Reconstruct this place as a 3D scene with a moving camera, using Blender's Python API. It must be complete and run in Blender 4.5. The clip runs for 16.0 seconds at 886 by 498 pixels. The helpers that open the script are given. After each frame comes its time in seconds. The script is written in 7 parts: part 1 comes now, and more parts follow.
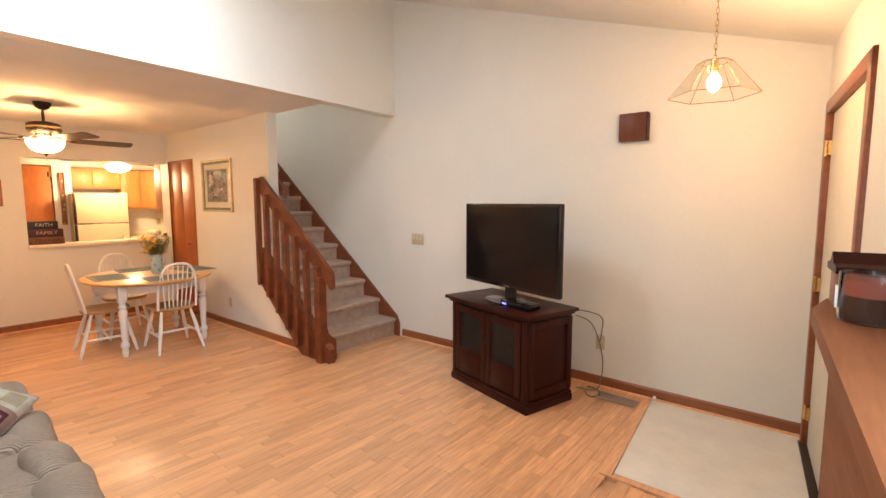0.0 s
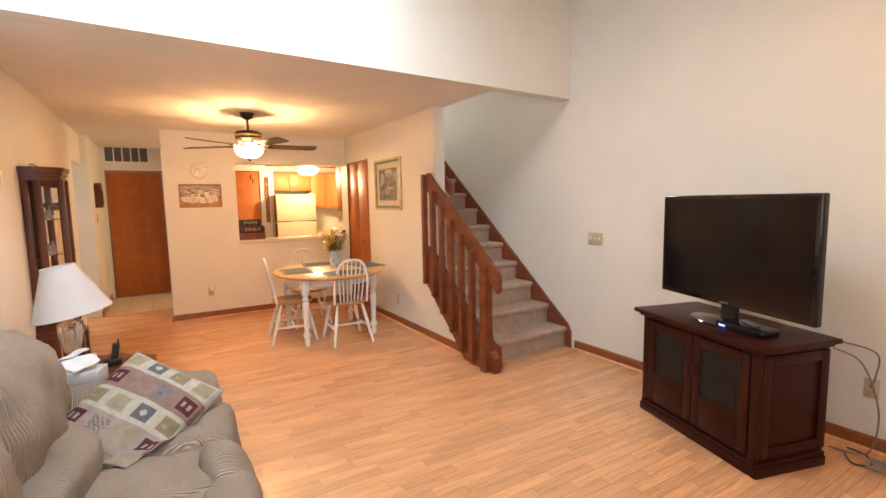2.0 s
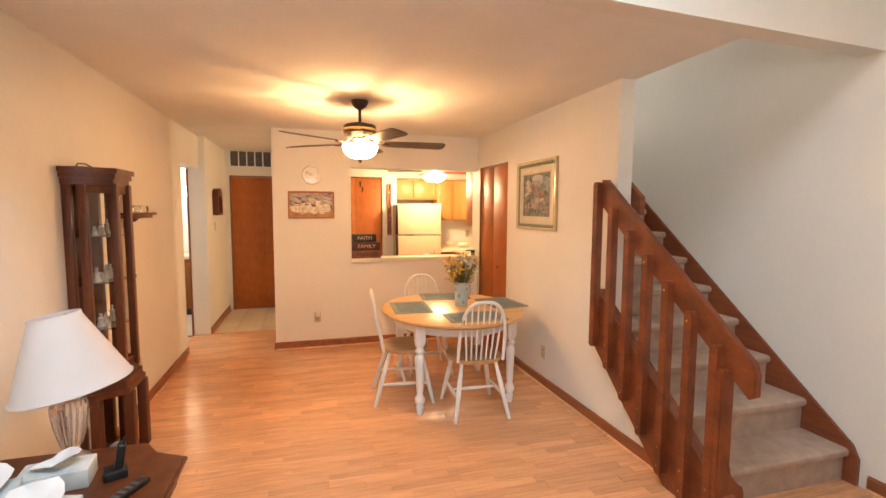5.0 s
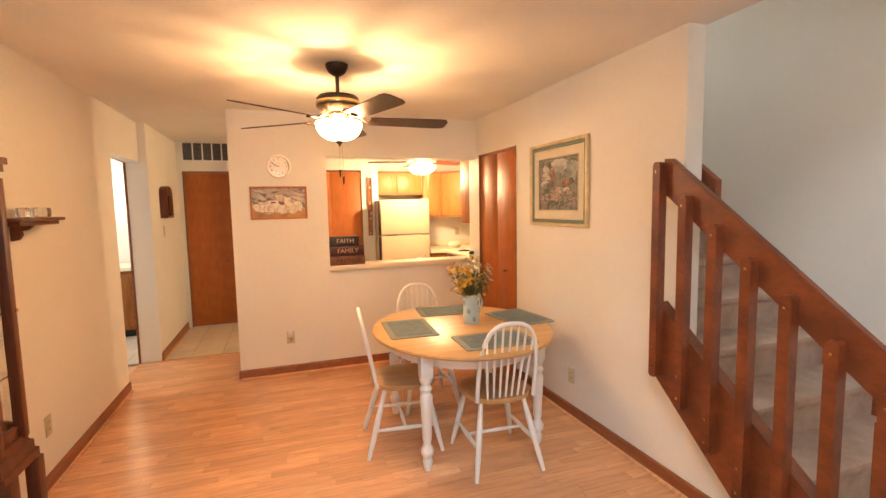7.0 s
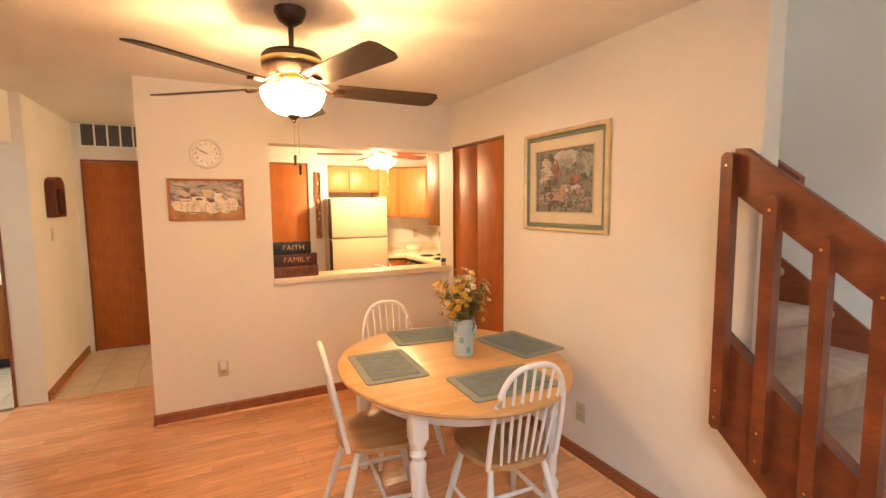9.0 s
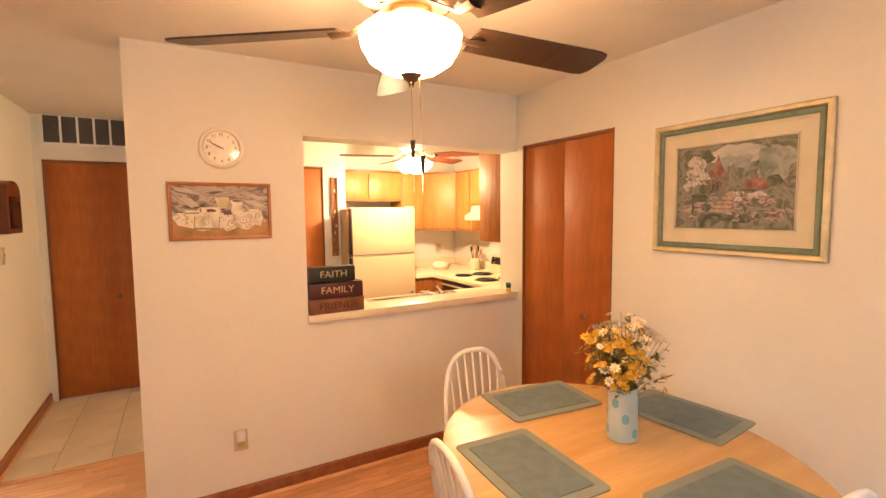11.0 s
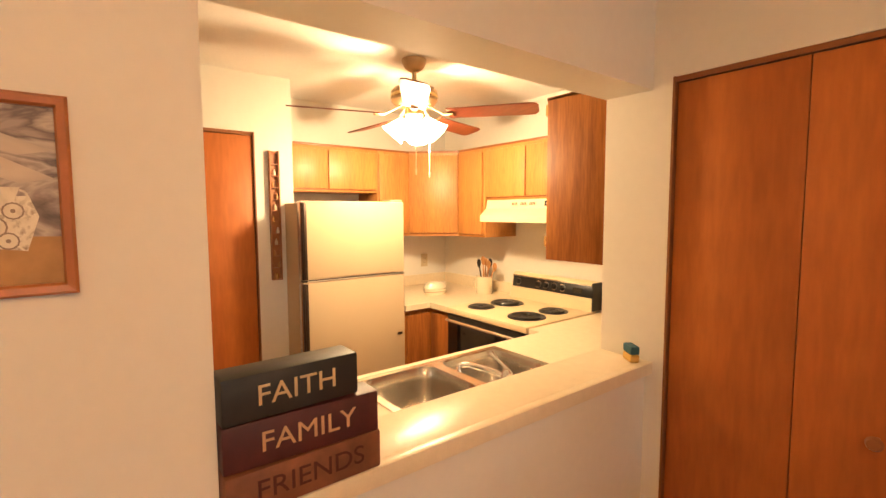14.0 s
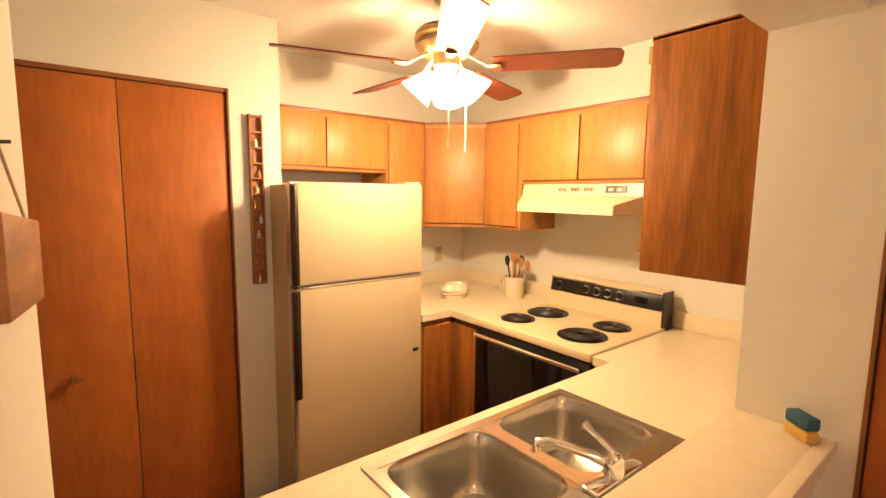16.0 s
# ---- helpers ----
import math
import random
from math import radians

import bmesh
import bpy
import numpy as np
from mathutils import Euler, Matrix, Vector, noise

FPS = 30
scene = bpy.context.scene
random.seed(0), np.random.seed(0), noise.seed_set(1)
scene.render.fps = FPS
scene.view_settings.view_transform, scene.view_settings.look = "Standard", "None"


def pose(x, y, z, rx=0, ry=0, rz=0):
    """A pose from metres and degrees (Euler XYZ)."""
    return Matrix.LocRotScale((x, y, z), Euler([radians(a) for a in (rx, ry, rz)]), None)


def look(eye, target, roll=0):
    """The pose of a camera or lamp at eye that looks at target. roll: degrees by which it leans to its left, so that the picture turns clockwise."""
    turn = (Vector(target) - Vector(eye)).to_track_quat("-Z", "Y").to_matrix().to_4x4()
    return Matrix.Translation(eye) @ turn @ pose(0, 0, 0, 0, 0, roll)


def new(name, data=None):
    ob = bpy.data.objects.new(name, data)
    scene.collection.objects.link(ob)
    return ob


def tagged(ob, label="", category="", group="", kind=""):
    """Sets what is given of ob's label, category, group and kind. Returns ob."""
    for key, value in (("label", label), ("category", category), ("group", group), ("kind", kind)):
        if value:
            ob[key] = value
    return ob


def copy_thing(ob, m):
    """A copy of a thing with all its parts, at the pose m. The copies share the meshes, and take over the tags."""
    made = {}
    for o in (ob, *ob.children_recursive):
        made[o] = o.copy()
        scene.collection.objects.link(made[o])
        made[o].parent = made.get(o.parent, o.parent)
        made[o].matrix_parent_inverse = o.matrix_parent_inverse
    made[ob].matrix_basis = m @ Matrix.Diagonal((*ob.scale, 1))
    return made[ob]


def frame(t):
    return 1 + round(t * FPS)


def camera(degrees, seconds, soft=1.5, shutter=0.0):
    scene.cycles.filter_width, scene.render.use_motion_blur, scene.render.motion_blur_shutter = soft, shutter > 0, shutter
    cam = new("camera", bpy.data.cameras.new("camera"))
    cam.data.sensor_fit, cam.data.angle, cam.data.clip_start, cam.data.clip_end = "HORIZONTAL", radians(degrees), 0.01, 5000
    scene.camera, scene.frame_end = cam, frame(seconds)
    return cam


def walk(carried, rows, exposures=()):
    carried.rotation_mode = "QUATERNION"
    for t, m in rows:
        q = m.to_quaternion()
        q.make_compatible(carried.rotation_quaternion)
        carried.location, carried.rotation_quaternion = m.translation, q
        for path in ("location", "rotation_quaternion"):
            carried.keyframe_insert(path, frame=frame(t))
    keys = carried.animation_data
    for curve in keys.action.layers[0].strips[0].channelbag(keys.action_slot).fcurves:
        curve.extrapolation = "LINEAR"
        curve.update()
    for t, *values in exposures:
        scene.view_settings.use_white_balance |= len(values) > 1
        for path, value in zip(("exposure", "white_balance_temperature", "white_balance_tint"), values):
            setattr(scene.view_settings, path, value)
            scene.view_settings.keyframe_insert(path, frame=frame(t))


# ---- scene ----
cam = camera(87.5, 16.0)
PATH = [
    (0, (-0.193, 0.475, 1.485), (-1.451, 2.016, 1.28), -0.1),
    (0.5, (-0.236, 0.519, 1.475), (-1.618, 1.947, 1.248), -0.5),
    (1, (-0.317, 0.555, 1.466), (-1.817, 1.857, 1.233), -0.7),
    (1.5, (-0.446, 0.639, 1.461), (-2.058, 1.801, 1.236), -0.9),
    (2, (-0.596, 0.698, 1.466), (-2.297, 1.729, 1.257), -1.1),
    (2.5, (-0.774, 0.829, 1.481), (-2.554, 1.719, 1.286), -1.2),
    (3, (-0.976, 0.937, 1.501), (-2.814, 1.702, 1.315), -1.0),
    (3.5, (-1.198, 1.053, 1.503), (-3.082, 1.701, 1.333), -0.3),
    (4, (-1.478, 1.118, 1.541), (-3.394, 1.667, 1.37), 0.3),
    (6.5, (-2.648, 1.129, 1.537), (-4.55, 1.725, 1.367), -0.3),
    (7, (-2.832, 1.162, 1.527), (-4.713, 1.814, 1.342), -1.1),
    (7.5, (-3.015, 1.191, 1.526), (-4.873, 1.902, 1.322), -1.6),
    (8, (-3.189, 1.202, 1.521), (-5.018, 1.986, 1.319), -1.3),
    (10.5, (-4.31, 1.015, 1.566), (-6.056, 1.976, 1.395), -0.2),
    (11, (-4.603, 0.96, 1.564), (-6.339, 1.941, 1.409), -0.5),
    (11.5, (-4.904, 0.937, 1.569), (-6.616, 1.96, 1.423), -1.1),
    (12, (-5.205, 0.984, 1.569), (-6.893, 2.047, 1.425), -1.7),
    (12.5, (-5.512, 1.056, 1.569), (-7.172, 2.161, 1.421), -1.8),
    (13, (-5.822, 1.167, 1.558), (-7.452, 2.315, 1.405), -1.5),
    (13.5, (-6.112, 1.296, 1.572), (-7.719, 2.475, 1.407), -1.0),
    (14, (-6.355, 1.403, 1.558), (-7.936, 2.617, 1.397), -0.2),
    (14.5, (-6.567, 1.508, 1.586), (-8.141, 2.728, 1.41), 0.4),
    (15, (-6.757, 1.594, 1.576), (-8.334, 2.811, 1.399), 1.0),
    (15.5, (-6.897, 1.651, 1.568), (-8.472, 2.866, 1.37), 0.9),
    (16, (-6.995, 1.651, 1.576), (-8.55, 2.887, 1.341), 0.7),
]
walk(cam, [(t, look(eye, target, roll)) for t, eye, target, roll in PATH], [(0.0, -0.10), (1.5, -0.05), (3.0, 0.0), (11.5, 0.0), (12.5, -0.04), (13.5, -0.26), (14.0, -0.36), (15.0, -0.46), (16.0, -0.62)])

# ---- light ----
world = bpy.data.worlds.new("sky")
scene.world = world
world.use_nodes = True
_sky = world.node_tree.nodes.new("ShaderNodeTexSky")
_sky.sky_type, _sky.sun_disc = "NISHITA", False
_sky.sun_elevation, _sky.sun_rotation = radians(40), radians(150)
world.node_tree.links.new(_sky.outputs[0], world.node_tree.nodes["Background"].inputs[0])
world.node_tree.nodes["Background"].inputs[1].default_value = 0.12

KWARM = (1.0, 0.70, 0.385)
DAY = (0.78, 0.89, 1.0)


def area_lamp(name, m, w, h, power, color):
    d = bpy.data.lights.new(name, "AREA")
    d.shape, d.size, d.size_y, d.energy, d.color = "RECTANGLE", w, h, power, color
    ob = new(name, d)
    ob.matrix_world = m
    return ob


def point_lamp(name, place, power, color, radius=0.04):
    d = bpy.data.lights.new(name, "POINT")
    d.energy, d.color, d.shadow_soft_size = power, color, radius
    ob = new(name, d)
    ob.location = place
    return ob


FAN = (-5.76, 1.52)
KFAN = (-8.52, 2.87)
PEND = (-0.64, 3.11)
area_lamp("skylight_daylight", look((-2.75, 1.15, 3.2), (-3.15, 1.15, 0.0)), 1.2, 0.65, 68, DAY)
area_lamp("window_daylight", look((0.13, 0.75, 1.78), (-3.0, 1.2, 1.6)), 1.5, 0.85, 33, DAY)
# fill lamp added to brighten the stairwell walls; its source is unseen
area_lamp("stairwell_fill_light", look((-8.42, 3.62, 4.0), (-4.6, 3.62, 2.2)), 0.65, 0.9, 92, (1.0, 0.96, 0.91))
area_lamp("bathroom_daylight", look((-8.6, -1.9, 1.7), (-8.2, 0.0, 1.2)), 0.8, 1.0, 30, DAY)
point_lamp("bathroom_bulb", (-9.60, -0.62, 1.78), 16, (1.0, 0.72, 0.40), 0.06)
for k in range(3):
    point_lamp("dining_bulb", (FAN[0] + 0.055 * math.cos(2.1 * k + 0.6), FAN[1] + 0.055 * math.sin(2.1 * k + 0.6), 2.0), 26, (1.0, 0.56, 0.25), 0.016)
point_lamp("kitchen_bulb", (KFAN[0], KFAN[1], 1.915), 100, KWARM, 0.05)

# ---- materials ----


def mat(name, color, rough=0.5, metal=0.0, var=0.06, scale=8.0, bump=0.0, bump_scale=120.0, stretch=(1, 1, 1), island=0.0, spec=0.5, second=None, grain=0.0, grain_scale=30.0):
    """A surface with stains at one scale, grain at another, fine relief and a small shift from piece to piece."""
    m = bpy.data.materials.new(name)
    m.use_nodes = True
    nt = m.node_tree
    b = nt.nodes["Principled BSDF"]
    n = nt.nodes.new
    tc = n("ShaderNodeTexCoord")
    mp = n("ShaderNodeMapping")
    mp.inputs["Scale"].default_value = stretch
    nt.links.new(tc.outputs["Object"], mp.inputs["Vector"])
    n1 = n("ShaderNodeTexNoise")
    n1.inputs["Scale"].default_value, n1.inputs["Detail"].default_value = scale, 4
    nt.links.new(mp.outputs[0], n1.inputs["Vector"])
    n2 = n("ShaderNodeTexNoise")
    n2.inputs["Scale"].default_value, n2.inputs["Detail"].default_value = grain_scale, 6
    nt.links.new(mp.outputs[0], n2.inputs["Vector"])
    ramp = n("ShaderNodeMix")
    ramp.data_type = "RGBA"
    c2 = second or tuple(c * (1 - var) for c in color)
    c1 = color if second else tuple(min(1, c * (1 + var)) for c in color)
    ramp.inputs[6].default_value, ramp.inputs[7].default_value = (*c1, 1), (*c2, 1)
    mr = n("ShaderNodeMapRange")
    mr.inputs[1].default_value, mr.inputs[2].default_value = 0.32, 0.68
    nt.links.new(n1.outputs["Fac"], mr.inputs[0])
    nt.links.new(mr.outputs[0], ramp.inputs[0])
    out = ramp.outputs[2]
    hsv = n("ShaderNodeHueSaturation")
    nt.links.new(out, hsv.inputs["Color"])
    mr2 = n("ShaderNodeMapRange")
    mr2.inputs[3].default_value, mr2.inputs[4].default_value = 1 - grain, 1 + grain
    mr2.inputs[1].default_value, mr2.inputs[2].default_value = 0.3, 0.7
    nt.links.new(n2.outputs["Fac"], mr2.inputs[0])
    if island:
        oi = n("ShaderNodeObjectInfo")
        ge = n("ShaderNodeNewGeometry")
        ad = n("ShaderNodeMath")
        nt.links.new(oi.outputs["Random"], ad.inputs[0])
        nt.links.new(ge.outputs["Random Per Island"], ad.inputs[1])
        fr = n("ShaderNodeMath")
        fr.operation = "FRACT"
        nt.links.new(ad.outputs[0], fr.inputs[0])
        mr3 = n("ShaderNodeMapRange")
        mr3.inputs[3].default_value, mr3.inputs[4].default_value = 1 - island, 1 + island
        nt.links.new(fr.outputs[0], mr3.inputs[0])
        mu = n("ShaderNodeMath")
        mu.operation = "MULTIPLY"
        nt.links.new(mr2.outputs[0], mu.inputs[0])
        nt.links.new(mr3.outputs[0], mu.inputs[1])
        nt.links.new(mu.outputs[0], hsv.inputs["Value"])
    else:
        nt.links.new(mr2.outputs[0], hsv.inputs["Value"])
    nt.links.new(hsv.outputs[0], b.inputs["Base Color"])
    rr = n("ShaderNodeMapRange")
    rr.inputs[3].default_value, rr.inputs[4].default_value = max(0.02, rough - 0.06), min(1, rough + 0.06)
    nt.links.new(n1.outputs["Fac"], rr.inputs[0])
    nt.links.new(rr.outputs[0], b.inputs["Roughness"])
    b.inputs["Metallic"].default_value = metal
    b.inputs["Specular IOR Level"].default_value = spec
    if bump:
        n3 = n("ShaderNodeTexNoise")
        n3.inputs["Scale"].default_value, n3.inputs["Detail"].default_value = bump_scale, 3
        nt.links.new(mp.outputs[0], n3.inputs["Vector"])
        bp = n("ShaderNodeBump")
        bp.inputs["Strength"].default_value, bp.inputs["Distance"].default_value = bump, 0.004
        nt.links.new(n3.outputs["Fac"], bp.inputs["Height"])
        nt.links.new(bp.outputs[0], b.inputs["Normal"])
    return m


def glow(name, color, strength):
    m = bpy.data.materials.new(name)
    m.use_nodes = True
    b = m.node_tree.nodes["Principled BSDF"]
    b.inputs["Base Color"].default_value = (0.9, 0.88, 0.82, 1)
    b.inputs["Emission Color"].default_value = (*color, 1)
    b.inputs["Emission Strength"].default_value = strength
    b.inputs["Roughness"].default_value = 0.35
    return m


def glass(name, color=(1, 1, 1), rough=0.02, ior=1.45):
    m = bpy.data.materials.new(name)
    m.use_nodes = True
    b = m.node_tree.nodes["Principled BSDF"]
    b.inputs["Base Color"].default_value = (*color, 1)
    b.inputs["Transmission Weight"].default_value = 1.0
    b.inputs["Roughness"].default_value, b.inputs["IOR"].default_value = rough, ior
    return m


PAINT = mat("wall_paint", (0.77, 0.745, 0.68), 0.6, var=0.025, scale=1.6, bump=0.06, bump_scale=220, spec=0.25, grain=0.012)
CEIL = mat("ceiling_paint", (0.80, 0.78, 0.74), 0.85, var=0.03, scale=2.0, bump=0.35, bump_scale=90, spec=0.1, grain=0.02, grain_scale=60)
OAK = mat("laminate_oak", (0.66, 0.345, 0.172), 0.24, var=0.12, scale=5, stretch=(9, 0.6, 1), island=0.12, grain=0.13, grain_scale=14, bump=0.03, bump_scale=50)
JOINT = mat("laminate_core", (0.52, 0.28, 0.135), 0.5)
CHERRY = mat("stained_trim", (0.26, 0.075, 0.028), 0.36, second=(0.19, 0.05, 0.018), scale=3, stretch=(1, 1, 8), grain=0.12, grain_scale=18)
TRIM = mat("stained_baseboard", (0.30, 0.10, 0.035), 0.34, second=(0.22, 0.065, 0.022), scale=3, stretch=(0.5, 6, 6), grain=0.12, grain_scale=18)
DOORW = mat("birch_door", (0.45, 0.142, 0.031), 0.5, spec=0.3, second=(0.36, 0.10, 0.022), scale=1.6, stretch=(2.6, 2.6, 0.4), grain=0.10, grain_scale=20, bump=0.02, bump_scale=60)
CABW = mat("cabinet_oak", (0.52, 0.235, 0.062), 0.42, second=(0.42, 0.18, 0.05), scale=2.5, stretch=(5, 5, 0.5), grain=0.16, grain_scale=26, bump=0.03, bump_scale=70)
# darker tone of the cabinet oak, for end cabinet, base cabinets and vanity
CABD = mat("cabinet_oak_dark", (0.35, 0.125, 0.026), 0.55, spec=0.2, second=(0.22, 0.072, 0.016), scale=4.5, stretch=(5, 5, 0.45), grain=0.18, grain_scale=26)


def figured(m, amount):
    """Adds the curly figure of birch veneer across the grain."""
    nt = m.node_tree
    hs = [x for x in nt.nodes if x.type == "HUE_SAT"][0]
    src = hs.inputs["Value"].links[0].from_socket
    tc, mp, wv = nt.nodes.new("ShaderNodeTexCoord"), nt.nodes.new("ShaderNodeMapping"), nt.nodes.new("ShaderNodeTexWave")
    mp.inputs["Rotation"].default_value = (0.35, 0.35, 0.0)
    mp.inputs["Scale"].default_value = (1.3, 1.3, 1.5)
    wv.bands_direction = "Z"
    wv.inputs["Scale"].default_value, wv.inputs["Distortion"].default_value, wv.inputs["Detail"].default_value, wv.inputs["Detail Scale"].default_value = 1.1, 14.0, 3.0, 0.6
    mr, mu = nt.nodes.new("ShaderNodeMapRange"), nt.nodes.new("ShaderNodeMath")
    mr.inputs[3].default_value, mr.inputs[4].default_value = 1 - amount, 1 + amount
    mu.operation = "MULTIPLY"
    nt.links.new(tc.outputs["Object"], mp.inputs[0])
    nt.links.new(mp.outputs[0], wv.inputs["Vector"])
    nt.links.new(wv.outputs["Fac"], mr.inputs[0])
    nt.links.new(mr.outputs[0], mu.inputs[0])
    nt.links.new(src, mu.inputs[1])
    nt.links.new(mu.outputs[0], hs.inputs["Value"])


figured(DOORW, 0.03)
CABEDGE = mat("cabinet_edge", (0.24, 0.085, 0.025), 0.4)
MAHOG = mat("dark_mahogany", (0.040, 0.008, 0.0045), 0.40, second=(0.026, 0.005, 0.003), scale=3, stretch=(2, 2, 0.6), grain=0.12, spec=0.16)
WALNUT = mat("walnut", (0.15, 0.045, 0.017), 0.38, second=(0.095, 0.027, 0.011), scale=3, stretch=(4, 4, 0.6), grain=0.15, spec=0.3)
CARPET = mat("carpet", (0.47, 0.35, 0.275), 0.95, var=0.10, scale=14, bump=1.0, bump_scale=260, spec=0.05, grain=0.10, grain_scale=180)
WHITE = mat("white_enamel", (0.82, 0.80, 0.76), 0.35, var=0.03)
TILE = mat("beige_tile", (0.62, 0.50, 0.36), 0.35, var=0.08, scale=4, island=0.05, grain=0.04)
VINYL = mat("entry_vinyl", (0.70, 0.66, 0.58), 0.4, var=0.05, scale=6, grain=0.03, bump=0.1, bump_scale=40)
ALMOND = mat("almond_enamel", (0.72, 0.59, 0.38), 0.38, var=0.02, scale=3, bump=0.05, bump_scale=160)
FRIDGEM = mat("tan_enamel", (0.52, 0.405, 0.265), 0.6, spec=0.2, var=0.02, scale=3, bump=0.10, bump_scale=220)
COUNTER = mat("almond_laminate", (0.78, 0.68, 0.50), 0.32, var=0.03, scale=30, grain=0.02, grain_scale=200)
BLACK = mat("black_plastic", (0.012, 0.012, 0.013), 0.35)
GLOSSB = mat("black_gloss", (0.006, 0.006, 0.007), 0.06, var=0.0)
STEEL = mat("brushed_steel", (0.60, 0.58, 0.54), 0.25, metal=1.0, var=0.03, scale=4, grain=0.02, grain_scale=60)
CHROME = mat("chrome", (0.85, 0.85, 0.85), 0.06, metal=1.0, var=0.0)
BRASS = mat("brass", (0.75, 0.52, 0.22), 0.25, metal=1.0, var=0.08)
BRONZE = mat("dark_bronze", (0.05, 0.032, 0.022), 0.42, metal=0.6, var=0.1)
IVORY = mat("ivory_plastic", (0.58, 0.49, 0.32), 0.4, var=0.02)

# ---- mesh helpers ----


def bx(bm, x0, y0, z0, x1, y1, z1, bev=0.0, seg=2, m=None):
    mm = Matrix.Translation(((x0 + x1) / 2, (y0 + y1) / 2, (z0 + z1) / 2)) @ Matrix.Diagonal((abs(x1 - x0), abs(y1 - y0), abs(z1 - z0), 1))
    g = bmesh.ops.create_cube(bm, size=1, matrix=(m @ mm) if m else mm)
    if bev:
        edges = list({e for v in g["verts"] for e in v.link_edges})
        bmesh.ops.bevel(bm, geom=edges, offset=bev, segments=seg, affect="EDGES", profile=0.5)
    return bm


def box(*a, **k):
    return bx(bmesh.new(), *a, **k)


def prism(bm, pts, axis, a, b):
    """A polygon pushed from a to b along an axis; pts are the other two coordinates in x, y, z order."""
    def at(p, v):
        return {"x": (v, p[0], p[1]), "y": (p[0], v, p[1]), "z": (p[0], p[1], v)}[axis]
    va = [bm.verts.new(at(p, a)) for p in pts]
    vb = [bm.verts.new(at(p, b)) for p in pts]
    fs = [bm.faces.new(va), bm.faces.new(vb[::-1])]
    for i in range(len(pts)):
        j = (i + 1) % len(pts)
        fs.append(bm.faces.new((va[j], va[i], vb[i], vb[j])))
    bmesh.ops.recalc_face_normals(bm, faces=fs)
    return bm


def cyl(bm, p0, p1, r0, r1=None, n=14, caps=True):
    p0, p1 = Vector(p0), Vector(p1)
    r1 = r0 if r1 is None else r1
    d = p1 - p0
    m = Matrix.Translation((p0 + p1) / 2) @ d.to_track_quat("Z", "Y").to_matrix().to_4x4()
    bmesh.ops.create_cone(bm, cap_ends=caps, segments=n, radius1=r0, radius2=r1, depth=d.length, matrix=m)
    return bm


def lathe(bm, prof, n=28, place=(0, 0, 0), sx=1.0, sy=1.0, fold=0.0):
    rings = []
    for r, z in prof:
        rings.append([bm.verts.new((place[0] + sx * r * math.cos(2 * math.pi * i / n), place[1] + sy * r * math.sin(2 * math.pi * i / n), place[2] + z)) for i in range(n)])
    fs = []
    for a, b in zip(rings, rings[1:]):
        for i in range(n):
            j = (i + 1) % n
            fs.append(bm.faces.new((a[i], a[j], b[j], b[i])))
    if prof[0][0] > 1e-4 and fold == 0:
        fs.append(bm.faces.new(rings[0][::-1]))
    if prof[-1][0] > 1e-4 and fold == 0:
        fs.append(bm.faces.new(rings[-1]))
    bmesh.ops.recalc_face_normals(bm, faces=fs)
    return bm


def tube(bm, pts, r, n=8, flat=1.0):
    """A rod along points; flat squeezes it across."""
    pts = [Vector(p) for p in pts]
    rings = []
    up = Vector((0, 0, 1))
    for i, p in enumerate(pts):
        t = (pts[min(i + 1, len(pts) - 1)] - pts[max(i - 1, 0)]).normalized()
        u = t.cross(up if abs(t.dot(up)) < 0.95 else Vector((1, 0, 0))).normalized()
        v = u.cross(t).normalized()
        rr = r[i] if isinstance(r, (list, tuple)) else r
        rings.append([bm.verts.new(p + rr * (math.cos(2 * math.pi * k / n) * u + flat * math.sin(2 * math.pi * k / n) * v)) for k in range(n)])
    fs = [bm.faces.new(rings[0]), bm.faces.new(rings[-1][::-1])]
    for a, b in zip(rings, rings[1:]):
        for k in range(n):
            fs.append(bm.faces.new((a[k], b[k], b[(k + 1) % n], a[(k + 1) % n])))
    bmesh.ops.recalc_face_normals(bm, faces=fs)
    return bm


def part(name, bm, material, parent=None, label="", flat=False):
    me = bpy.data.meshes.new(name)
    bm.to_mesh(me)
    bm.free()
    me.materials.append(material)
    if not flat:
        me.shade_smooth()
        me.set_sharp_from_angle(angle=radians(38))
    ob = new(name, me)
    if parent:
        ob.parent = parent
    if label:
        ob["label"] = label
    return ob


def thing(name, label, category, m=None, group="", kind=""):
    e = new(name)
    e.empty_display_size = 0.05
    if m is not None:
        e.matrix_world = m
    return tagged(e, label, category, group, kind)


def structure(name, bm, material, label, category="wall", flat=True):
    return tagged(part(name, bm, material, flat=flat), label, category, kind="structure")


# ---- walls, floors and ceilings ----
TVW, LW, PW, PK, DW = 4.07, -0.13, -7.262, -7.455, 3.075
CEILZ = 2.39
HALL_END, BACK, PANTRY, KR = -9.53, -9.78, -9.30, 4.06


def vault(x):
    return 2.313 - 0.331 * x


def hx(y):
    """x of the living-room face of the header wall at y."""
    return -3.79 + (TVW - y) * 0.052


def fx(y):
    """x of the front wall at y."""
    return -0.20 + (TVW - y) * 0.105


# television wall, on up beside the stairs
bm = prism(bmesh.new(), [(0.3, -0.02), (-8.6, -0.02), (-8.6, vault(-8.6)), (0.3, vault(0.3))], "y", TVW, TVW + 0.12)
structure("wall_north", bm, PAINT, "tall off-white painted wall beside the stairs")
